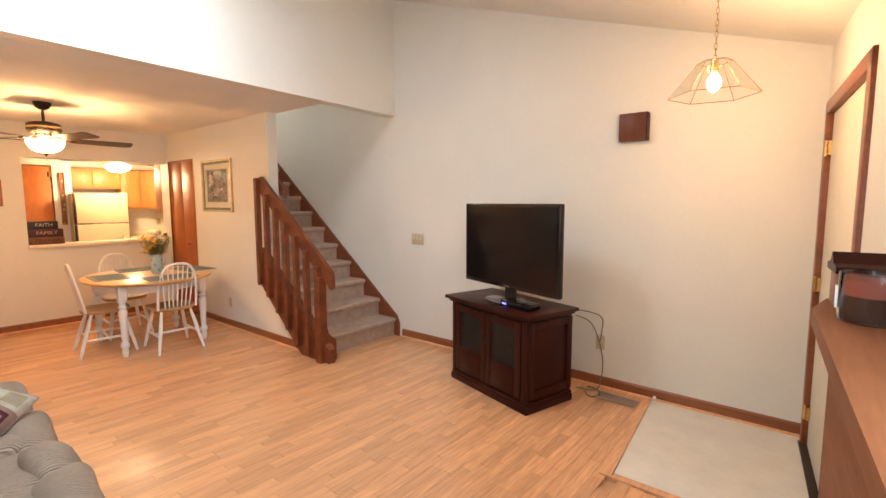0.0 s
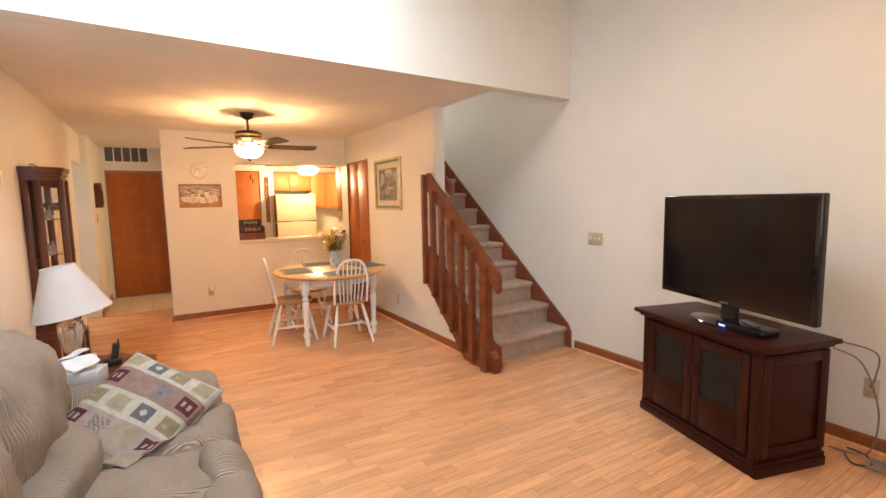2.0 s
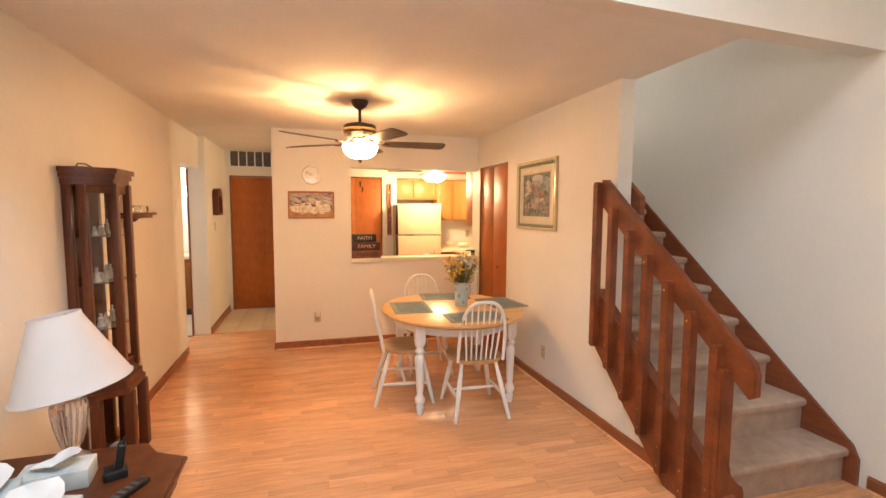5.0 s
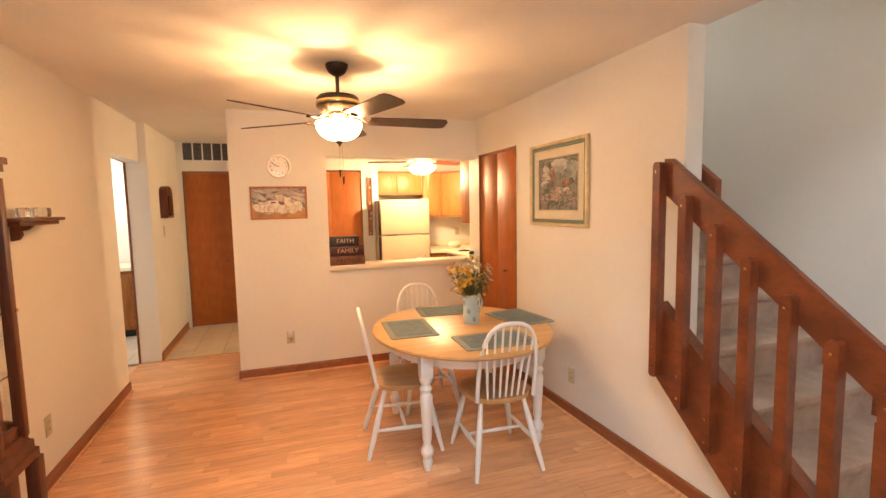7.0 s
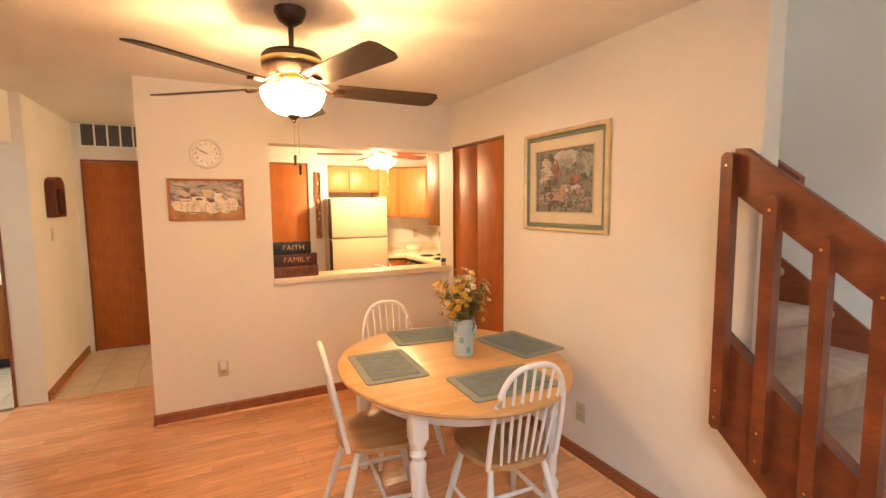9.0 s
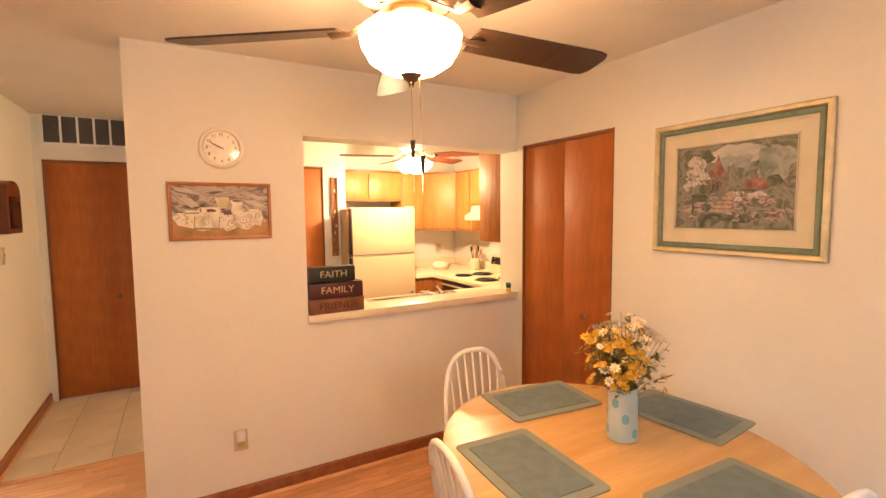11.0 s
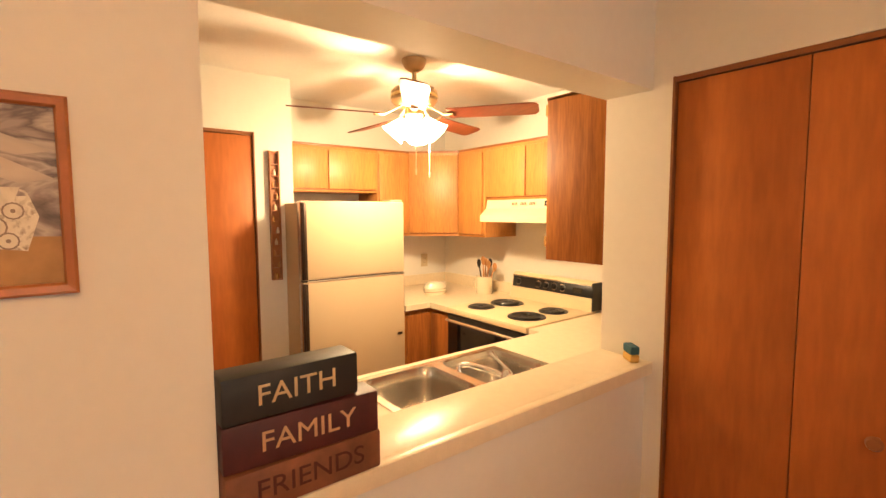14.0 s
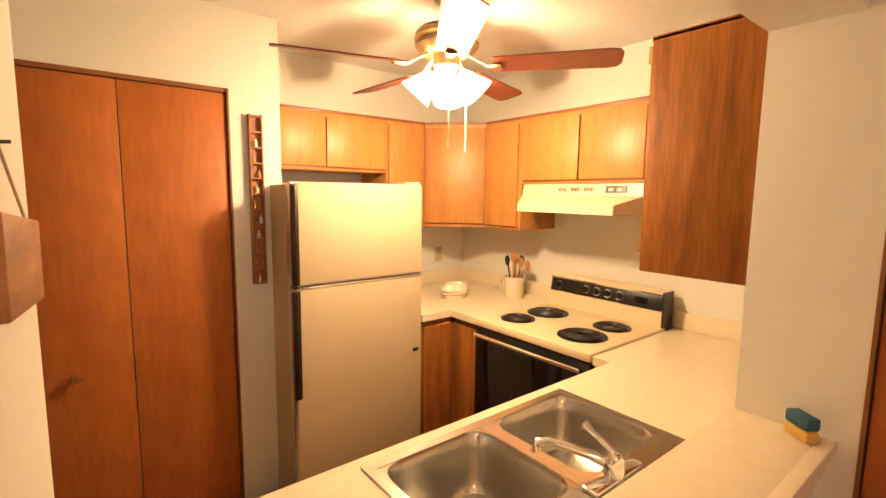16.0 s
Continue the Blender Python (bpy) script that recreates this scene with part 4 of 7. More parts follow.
part("finial", lathe(bmesh.new(), [(0.0, -0.472), (0.006, -0.466), (0.009, -0.456), (0.02, -0.448), (0.03, -0.436), (0.0, -0.432)], 18), BRONZE, DF)
for x, y, l in ((0.013, -0.004, -0.612), (0.04, 0.012, -0.655)):
    part("pull_chain", tube(bmesh.new(), [(x * 0.6, y, -0.445), (x, y, l)], 0.001, 6), BRASS, DF)
    part("chain_fob", cyl(bmesh.new(), (x, y, l), (x, y, l - 0.045), 0.007, 0.005), BRONZE, DF)

for ob in DF.children:
    if ob.name.split(".")[0] in ("light_collar", "glass_bowl", "bowl_lining", "finial", "pull_chain", "chain_fob"):
        ob.location.z = -0.018

PEWTER = mat("brushed_brass_fan", (0.42, 0.30, 0.17), 0.35, metal=0.9, var=0.08)
KF = ceiling_fan(KFAN, "pewter ceiling fan with cherry blades and four lit shades", BLADER, PEWTER, (38, 110, 182, 254, 326), -0.205, 0.675)
part("light_hub", lathe(bmesh.new(), [(0.0, -0.255), (0.05, -0.255), (0.055, -0.30), (0.035, -0.325), (0.0, -0.33)], 24), PEWTER, KF)
SHADE = glow("tulip_shade_glow", (1.0, 0.68, 0.36), 40.0)
for a in (-45, 45, 135, 225):
    bm = lathe(bmesh.new(), [(0.022, 0.0), (0.032, -0.02), (0.048, -0.06), (0.066, -0.102), (0.071, -0.11)], 24, fold=1)
    m = Matrix.Rotation(radians(a), 4, "Z") @ Matrix.Translation((0.055, 0, -0.325)) @ Matrix.Rotation(radians(-42), 4, "Y")
    bm.transform(m)
    sh = part("lamp_shade", bm, SHADE, KF, "glowing white glass tulip shade")
    bm = lathe(bmesh.new(), [(0.0, -0.012), (0.018, -0.008), (0.024, -0.045), (0.016, -0.07), (0.0, -0.076)], 14)
    bm.transform(m)
    part("bulb", bm, glow("bulb_glow", (1.0, 0.80, 0.5), 22.0), sh)
for x, y, l in ((0.05, -0.025, -0.60), (0.05, 0.065, -0.61)):
    part("pull_chain", tube(bmesh.new(), [(x, y, -0.31), (x, y, l)], 0.0024, 6), IVORY, KF)
    part("chain_fob", cyl(bmesh.new(), (x, y, l), (x, y, l - 0.03), 0.005, 0.003), IVORY, KF)

PD = thing("pendant_lamp", "brass chain pendant lamp with a clear glass shade of six panels", "lamp", pose(PEND[0], PEND[1], vault(PEND[0])))
part("canopy", lathe(bmesh.new(), [(0.0, 0.0), (0.06, 0.0), (0.056, -0.014), (0.03, -0.028), (0.012, -0.04), (0.0, -0.04)], 24, (0, 0, 0.012)), BRASS, PD)
bm = bmesh.new()
for i in range(12):
    z = -0.05 - i * 0.0275
    pts = [(0.0065 * math.cos(t0) * (1 if i % 2 else 0.0), 0.0065 * math.cos(t0) * (0 if i % 2 else 1.0), z + 0.018 * math.sin(t0)) for t0 in [k * 2 * math.pi / 10 for k in range(11)]]
    tube(bm, pts, 0.0017, 5)
part("chain", bm, BRASS, PD)
part("socket", lathe(bmesh.new(), [(0.0, -0.355), (0.016, -0.36), (0.019, -0.42), (0.0, -0.43)], 16), BRASS, PD)
part("bulb", lathe(bmesh.new(), [(0.0, -0.42), (0.016, -0.43), (0.032, -0.46), (0.03, -0.49), (0.0, -0.515)], 18), glow("pendant_bulb_glow", (1.0, 0.58, 0.27), 480.0), PD)
CLEAR = glass("clear_glass", (1, 0.98, 0.94), 0.03)
N = 6
r0, r1, z0, z1 = 0.075, 0.2, -0.372, -0.53
bm = bmesh.new()
for i in range(N):
    a0, a1 = 2 * math.pi * i / N + 0.2, 2 * math.pi * (i + 1) / N + 0.2
    p = [Vector((r0 * math.cos(a0), r0 * math.sin(a0), z0)), Vector((r0 * math.cos(a1), r0 * math.sin(a1), z0)), Vector((r1 * math.cos(a1), r1 * math.sin(a1), z1)), Vector((r1 * math.cos(a0), r1 * math.sin(a0), z1))]
    pn = bmesh.new()
    c0 = sum(p, Vector()) / 4
    nn = (p[1] - p[0]).cross(p[3] - p[0]).normalized() * 0.003
    vs = [pn.verts.new(c0 + (x - c0) * 0.97) for x in p]
    f0 = pn.faces.new(vs)
    ex = bmesh.ops.extrude_face_region(pn, geom=[f0])
    bmesh.ops.translate(pn, verts=[v0 for v0 in ex["geom"] if isinstance(v0, bmesh.types.BMVert)], vec=nn)
    bmesh.ops.recalc_face_normals(pn, faces=pn.faces)
    gp = part("glass_panel", pn, CLEAR, PD)
    gp.visible_shadow = False
    tube(bm, [p[0], p[3]], 0.0022, 6)
    tube(bm, [p[0], p[1]], 0.0022, 6)
    tube(bm, [p[3], p[2]], 0.0022, 6)
part("shade_frame", bm, BRASS, PD)

# ---- dining table and chairs ----
TOPW = mat("honey_tabletop", (0.60, 0.37, 0.155), 0.34, second=(0.50, 0.28, 0.10), scale=2, stretch=(8, 0.6, 1), grain=0.08, grain_scale=16)
SEATW = mat("honey_seat", (0.52, 0.31, 0.13), 0.35, second=(0.42, 0.23, 0.09), scale=3, stretch=(6, 0.8, 1), grain=0.1)
TC = (-5.69, 2.265)
T = thing("dining_table", "oval dining table with honey wood top and white turned legs", "table", pose(TC[0], TC[1], 0, 0, 0, 0))
part("tabletop", lathe(bmesh.new(), [(0.0, 0.693), (0.972, 0.693), (0.99, 0.698), (1.0, 0.707), (0.995, 0.717), (0.985, 0.72), (0.0, 0.72)], 72, sx=0.675, sy=0.585), TOPW, T)
part("apron", lathe(bmesh.new(), [(0.97, 0.692), (0.97, 0.61), (0.945, 0.61), (0.945, 0.692)], 64, sx=0.56, sy=0.49, fold=1), WHITE, T)
LEGP = [(0.0, 0.0), (0.018, 0.0), (0.024, 0.02), (0.030, 0.06), (0.022, 0.075), (0.037, 0.10), (0.039, 0.125), (0.026, 0.15), (0.021, 0.165), (0.027, 0.19), (0.030, 0.30), (0.035, 0.40), (0.037, 0.445), (0.024, 0.465), (0.037, 0.49), (0.024, 0.515), (0.037, 0.535), (0.039, 0.55), (0.039, 0.56), (0.0, 0.56)]
for lx, ly in ((0.40, -0.37), (0.36, 0.38), (-0.40, -0.37), (-0.38, 0.38)):
    bm = lathe(bmesh.new(), LEGP, 20, (lx, ly, 0))
    bx(bm, lx - 0.036, ly - 0.036, 0.555, lx + 0.036, ly + 0.036, 0.694, 0.004)
    part("leg", bm, WHITE, T)


def windsor():
    c = thing("dining_chair", "white bow-back windsor chair with honey wood seat", "chair", group="chairs round the dining table")
    bm = bmesh.new()
    n = 44
    prof = [(0.0, 0.405), (0.9, 0.405), (0.985, 0.415), (1.0, 0.428), (0.985, 0.44), (0.9, 0.442), (0.6, 0.434), (0.3, 0.428), (0.0, 0.427)]
    rings = []
    for r, z in prof:
        ring = []
        for i in range(n):
            th = 2 * math.pi * i / n
            cx, sy = math.cos(th), math.sin(th)
            wide = 0.205 + 0.018 * sy
            ring.append(bm.verts.new((r * wide * math.copysign(abs(cx) ** 0.75, cx), r * 0.205 * math.copysign(abs(sy) ** 0.75, sy), z)))
        rings.append(ring)
    for a0, b0 in zip(rings, rings[1:]):
        for i in range(n):
            try:
                bm.faces.new((a0[i], a0[(i + 1) % n], b0[(i + 1) % n], b0[i]))
            except ValueError:
                pass
    bmesh.ops.remove_doubles(bm, verts=bm.verts, dist=0.0002)
    bmesh.ops.recalc_face_normals(bm, faces=bm.faces)
    part("seat", bm, SEATW, c, "honey wood saddle seat")
    feet = {}
    for sx, sy in ((-1, -1), (1, -1), (-1, 1), (1, 1)):
        top, foot = Vector((0.13 * sx, 0.125 * sy, 0.41)), Vector((0.205 * sx, (0.245 if sy < 0 else 0.215) * sy, 0.0))
        feet[sx, sy] = (top, foot)
        d = foot - top
        bm = tube(bmesh.new(), [top, top + d * 0.12, top + d * 0.3, top + d * 0.5, top + d * 0.62, top + d * 0.66, top + d * 0.7, foot], [0.013, 0.014, 0.018, 0.019, 0.017, 0.0145, 0.017, 0.011], 10)
        part("leg", bm, WHITE, c)
    mid = []
    for sx in (-1, 1):
        a0 = feet[sx, -1][0].lerp(feet[sx, -1][1], 0.6)
        b0 = feet[sx, 1][0].lerp(feet[sx, 1][1], 0.6)
        mid.append(a0.lerp(b0, 0.5))
        part("stretcher", tube(bmesh.new(), [a0, a0.lerp(b0, 0.25), a0.lerp(b0, 0.5), a0.lerp(b0, 0.75), b0], [0.008, 0.011, 0.014, 0.011, 0.008], 10), WHITE, c)
    part("stretcher", tube(bmesh.new(), [mid[0], mid[0].lerp(mid[1], 0.5), mid[1]], [0.008, 0.013, 0.008], 10), WHITE, c)

    def back(u, h):
        return Vector((u, -0.175 - 0.20 * (h - 0.43), h))
    pts = []
    for k in range(25):
        th = math.pi * k / 24
        pts.append(back(-0.185 * math.copysign(abs(math.cos(th)) ** 0.72, math.cos(th)) * (0.93 + 0.07 * math.sin(th)), 0.43 + 0.455 * abs(math.sin(th)) ** 0.62))
    part("bow", tube(bmesh.new(), pts, 0.0125, 10), WHITE, c)
    for i in range(-3, 4):
        u0, u1 = 0.036 * i, 0.046 * i
        th = math.acos(max(-1, min(1, (abs(u1) / 0.185) ** (1 / 0.72))))
        h = 0.43 + 0.455 * math.sin(th) ** 0.62
        part("spindle", tube(bmesh.new(), [back(u0, 0.43), back((u0 + u1) / 2, 0.43 + (h - 0.43) * 0.45), back(u1, h)], [0.006, 0.008, 0.0055], 8), WHITE, c)
    return c


ch = windsor()
ch.matrix_world = pose(-5.30, 2.325, 0, 0, 0, 87)
copy_thing(ch, pose(-5.69, 1.855, 0, 0, 0, -6))
copy_thing(ch, pose(-6.23, 2.18, 0, 0, 0, -92))

MATF = mat("placemat_border", (0.22, 0.25, 0.225), 0.9, var=0.06, bump=0.6, bump_scale=260)
MATC = mat("placemat_centre", (0.14, 0.185, 0.20), 0.92, var=0.10, scale=20, bump=0.8, bump_scale=300)
PM = thing("placemat", "blue-grey quilted placemat on the dining table", "placemat", group="placemats on the table")


def mat_piece(w, h, r, z0, z1):
    q = []
    for cx, cy, a0 in ((w - r, h - r, 0), (-w + r, h - r, 90), (-w + r, -h + r, 180), (w - r, -h + r, 270)):
        q += [(cx + r * math.cos(radians(a0 + k * 22.5)), cy + r * math.sin(radians(a0 + k * 22.5))) for k in range(5)]
    return prism(bmesh.new(), q, "z", z0, z1)


part("border", mat_piece(0.225, 0.155, 0.02, 0.0, 0.005), MATF, PM)
part("centre", mat_piece(0.185, 0.118, 0.006, 0.0052, 0.0072), MATC, PM)
PM.matrix_world = pose(-5.30, 2.33, 0.7205, 0, 0, 88)
copy_thing(PM, pose(-5.755, 1.925, 0.7205, 0, 0, -3))
copy_thing(PM, pose(-6.155, 2.335, 0.7205, 0, 0, 84))
copy_thing(PM, pose(-5.745, 2.735, 0.7205, 0, 0, 6))

# pitcher of dried flowers
PITCH = mat("pitcher_glaze", (0.62, 0.68, 0.68), 0.3, second=(0.42, 0.58, 0.62), scale=9, var=0.1)
VP = thing("flower_pitcher", "pale blue patterned pitcher of yellow and white wildflowers", "vase", pose(-5.735, 2.365, 0.7205))
part("pitcher", lathe(bmesh.new(), [(0.0, 0.0), (0.052, 0.0), (0.055, 0.006), (0.053, 0.10), (0.052, 0.19), (0.055, 0.20), (0.05, 0.20), (0.047, 0.02), (0.0, 0.015)], 28), PITCH, VP)
part("handle", tube(bmesh.new(), [(-0.02, 0.048, 0.17), (-0.03, 0.085, 0.175), (-0.035, 0.10, 0.13), (-0.03, 0.085, 0.08), (-0.02, 0.048, 0.06)], 0.007, 8), PITCH, VP)
BLUE = mat("pitcher_blue", (0.22, 0.46, 0.52), 0.35)
for i in range(9):
    a, z = i * 2 * math.pi / 4.5, 0.035 + 0.055 * (i % 3)
    bm = lathe(bmesh.new(), [(0.0, 0.0), (0.017, 0.0), (0.017, 0.0012), (0.0, 0.0014)], 6)
    bm.transform(Matrix.Rotation(a, 4, "Z") @ Matrix.Translation((0.0535, 0, z)) @ Matrix.Rotation(radians(90), 4, "Y") @ Matrix.Diagonal((1.2, 0.9, 1, 1)))
    part("motif", bm, BLUE, VP)
STEM = mat("stem_green", (0.20, 0.19, 0.06), 0.8, var=0.2)
LEAFM = mat("leaf_green", (0.20, 0.165, 0.045), 0.8, var=0.3, island=0.3)
YEL = mat("petal_yellow", (0.62, 0.36, 0.03), 0.7, var=0.2, island=0.25)
WHT = mat("petal_white", (0.75, 0.68, 0.50), 0.7, var=0.1, island=0.15)
rng = random.Random(5)
stems, leaves = bmesh.new(), bmesh.new()


def petal_flower(bm, c, nrm, r, n):
    q = nrm.to_track_quat("Z", "Y").to_matrix()
    for i in range(n):
        a = 2 * math.pi * i / n
        d, s = q @ Vector((math.cos(a), math.sin(a), 0.15)), q @ Vector((-math.sin(a), math.cos(a), 0))
        v = [bm.verts.new(c + x) for x in (d * r * 0.15, d * r * 0.65 + s * r * 0.24, d * r, d * r * 0.65 - s * r * 0.24)]
        bm.faces.new(v)


for i in range(170):
    a, rr = rng.uniform(0, 2 * math.pi), math.sqrt(rng.random())
    top = Vector((0.155 * rr * math.cos(a), 0.155 * rr * math.sin(a), 0.43 - 0.10 * rr ** 2 + rng.uniform(-0.13, 0.045)))
    base = Vector((0.03 * rr * math.cos(a), 0.03 * rr * math.sin(a), 0.15))
    tube(stems, [base, base.lerp(top, 0.5) + Vector((0, 0, 0.02)), top], 0.0009, 5)
    for k in range(4):
        p = base.lerp(top, rng.uniform(0.35, 0.97))
        d = Vector((rng.uniform(-1, 1), rng.uniform(-1, 1), rng.uniform(-0.3, 0.8))).normalized() * rng.uniform(0.02, 0.045)
        s = d.cross(Vector((0, 0, 1))).normalized() * 0.007
        leaves.faces.new([leaves.verts.new(x) for x in (p, p + d * 0.5 + s, p + d, p + d * 0.5 - s)])
    bm = bmesh.new()
    nrm = (Vector((top.x, top.y, 0.12)) + Vector((rng.uniform(-0.1, 0.1), rng.uniform(-0.1, 0.1), 0))).normalized()
    white = (top.y - top.x * 0.4 + (top.z - 0.38) * 0.8 > -0.02) if rng.random() < 0.8 else (rng.random() < 0.6)
    petal_flower(bm, top, nrm, rng.uniform(0.013, 0.025), 8)
    petal_flower(bm, top + nrm * 0.003, nrm, 0.006, 6)
    part("flower", bm, WHT if white else YEL, VP, flat=True)
tagged(part("stalk", stems, STEM, VP), kind="stuff")
tagged(part("foliage", leaves, LEAFM, VP, flat=True), kind="stuff")

# ---- on the dining walls ----
CREAMC = mat("cream_plastic", (0.80, 0.74, 0.63), 0.4, var=0.03)
CK = thing("wall_clock", "round white wall clock with dark numerals", "clock", pose(PW, 1.158, 1.905))
bm = lathe(bmesh.new(), [(0.0, 0.001), (0.102, 0.001), (0.106, 0.012), (0.10, 0.026), (0.09, 0.028), (0.083, 0.016), (0.0, 0.016)], 48)
TOX = Matrix(((0, 0, 1, 0), (1, 0, 0, 0), (0, 1, 0, 0), (0, 0, 0, 1)))
bm.transform(TOX)
part("case", bm, CREAMC, CK)


def words(text, size, material, parent, m, name="numeral", depth=0.0006):
    cu = bpy.data.curves.new("text", "FONT")
    cu.body, cu.size, cu.extrude, cu.offset = text, size, depth, size * 0.012 if size < 0.03 else 0.0
    cu.align_x, cu.align_y = "CENTER", "CENTER"
    tmp = bpy.data.objects.new("text", cu)
    me = bpy.data.meshes.new_from_object(tmp)
    bpy.data.objects.remove(tmp)
    me.materials.clear()
    me.materials.append(material)
    ob = new(name, me)
    ob.parent = parent
    ob.matrix_local = m
    return ob


INK = mat("dark_ink", (0.07, 0.065, 0.06), 0.6)
for k in range(1, 13):
    a = radians(90 - 30 * k)
    words(str(k), 0.021, INK, CK, TOX @ Matrix.Translation((0.066 * math.cos(a), 0.066 * math.sin(a), 0.0172)))
for L, a, wd in ((0.060, radians(90 - 6 * 49.5), 0.0045), (0.042, radians(90 - 30 * 9.8), 0.006)):
    bm = box(-0.01, -wd / 2, 0.0185, L, wd / 2, 0.0197)
    bm.transform(TOX @ Matrix.Rotation(a, 4, "Z"))
    part("clock_hand", bm, INK, CK)
bm = lathe(bmesh.new(), [(0.0, 0.022), (0.086, 0.021), (0.086, 0.023), (0.0, 0.0245)], 40)
bm.transform(TOX)
cg = part("cover_glass", bm, CLEAR, CK)
cg.visible_shadow = False


def frame_on(parent, w, h, bar, depth, material, m, name="frame"):
    """A mitred rectangular moulding, w x h to its outer edge."""
    bm = bmesh.new()
    loops = []
    for k, y0 in ((0.0, 0.001), (0.0, depth * 0.75), (bar * 0.25, depth), (bar * 0.8, depth * 0.92), (bar, depth * 0.6), (bar, 0.001)):
        loops.append([bm.verts.new((sx * (w - k), y0, sz * (h - k))) for sx, sz in ((-1, -1), (1, -1), (1, 1), (-1, 1))])
    for a0, b0 in zip(loops, loops[1:]):
        for i in range(4):
            bm.faces.new((a0[i], a0[(i + 1) % 4], b0[(i + 1) % 4], b0[i]))
    bmesh.ops.recalc_face_normals(bm, faces=bm.faces)
    bm.transform(m)
    bmesh.ops.recalc_face_normals(bm, faces=bm.faces)
    return part(name, bm, material, parent, flat=True)


def paint_mix(name, cols, scale, warp=1.0, detail=3.0, stretch=(1, 1, 1)):
    """A painted print: blotches of several colours."""
    m = bpy.data.materials.new(name)
    m.use_nodes = True
    nt = m.node_tree
    n = nt.nodes.new
    tc, mp, nz, rp = n("ShaderNodeTexCoord"), n("ShaderNodeMapping"), n("ShaderNodeTexNoise"), n("ShaderNodeValToRGB")
    mp.inputs["Scale"].default_value = stretch
    nz.inputs["Scale"].default_value, nz.inputs["Detail"].default_value, nz.inputs["Distortion"].default_value = scale, detail, warp
    nt.links.new(tc.outputs["Object"], mp.inputs[0])
    nt.links.new(mp.outputs[0], nz.inputs["Vector"])
    nt.links.new(nz.outputs["Fac"], rp.inputs[0])
    el = rp.color_ramp.elements
    while len(el) < len(cols):
        el.new(0.5)
    for i, c in enumerate(cols):
        el[i].position = 0.3 + 0.4 * i / (len(cols) - 1)
        el[i].color = (*c, 1)
    nt.links.new(rp.outputs[0], nt.nodes["Principled BSDF"].inputs["Base Color"])
    nt.nodes["Principled BSDF"].inputs["Roughness"].default_value = 0.6
    return m


def blob(parent, m, cx, cz, pts, material, lift, name="painted_shape"):
    bm = prism(bmesh.new(), [(cx + x, cz + z) for x, z in pts], "y", lift, lift + 0.0005)
    bm.transform(m)
    return part(name, bm, material, parent, flat=True)


def oval(rx, rz, n=18, z0=0.0, jag=0.0, seed=1):
    r = random.Random(seed)
    return [((rx * (1 + r.uniform(-jag, jag))) * math.cos(2 * math.pi * i / n), z0 + (rz * (1 + r.uniform(-jag, jag))) * math.sin(2 * math.pi * i / n)) for i in range(n)]


# still life in an orange-brown frame (faces +x)
FX = Matrix(((0, 1, 0, 0), (-1, 0, 0, 0), (0, 0, 1, 0), (0, 0, 0, 1))) @ Matrix.Diagonal((-1, 1, 1, 1))
P1 = thing("framed_picture", "framed still life of white jugs on a lace cloth", "picture", pose(PW, 1.148, 1.583))
frame_on(P1, 0.241, 0.146, 0.017, 0.02, mat("orange_frame", (0.40, 0.14, 0.04), 0.35, var=0.1, grain=0.1), FX)
bm = box(-0.226, 0.002, -0.131, 0.226, 0.006, 0.131)
bm.transform(FX)
part("print", bm, paint_mix("grey_drape_print", ((0.10, 0.08, 0.08), (0.25, 0.20, 0.19), (0.50, 0.44, 0.39), (0.15, 0.12, 0.125), (0.36, 0.30, 0.27)), 7, 1.8, 4, (1, 0.7, 2.0)), P1)
LACE = paint_mix("lace_print", ((0.24, 0.18, 0.13), (0.72, 0.66, 0.54), (0.80, 0.75, 0.64), (0.40, 0.32, 0.24)), 70, 0.4, 6)
JUGM = paint_mix("jug_print", ((0.45, 0.38, 0.30), (0.74, 0.68, 0.56), (0.82, 0.77, 0.66)), 22, 0.5, 3, (1, 1, 0.6))
TABLEP = mat("table_print", (0.42, 0.24, 0.10), 0.7, var=0.25, scale=14)
SHADEP = mat("shadow_print", (0.27, 0.21, 0.17), 0.7, var=0.2, scale=30)
GRAPE = mat("grape_print", (0.16, 0.06, 0.10), 0.6, var=0.3, scale=60)
YELP = mat("cream_vessel_print", (0.58, 0.50, 0.34), 0.6, var=0.2, scale=20)


def ring(parent, m, cx, cz, r, material, lift, a0=0.0, a1=360.0, wd=0.004):
    pts = [(r * math.cos(radians(a0 + (a1 - a0) * i / 12)), r * math.sin(radians(a0 + (a1 - a0) * i / 12))) for i in range(13)]
    inner = [((r - wd) * math.cos(radians(a0 + (a1 - a0) * i / 12)), (r - wd) * math.sin(radians(a0 + (a1 - a0) * i / 12))) for i in range(12, -1, -1)]
    blob(parent, m, cx, cz, pts + inner, material, lift)


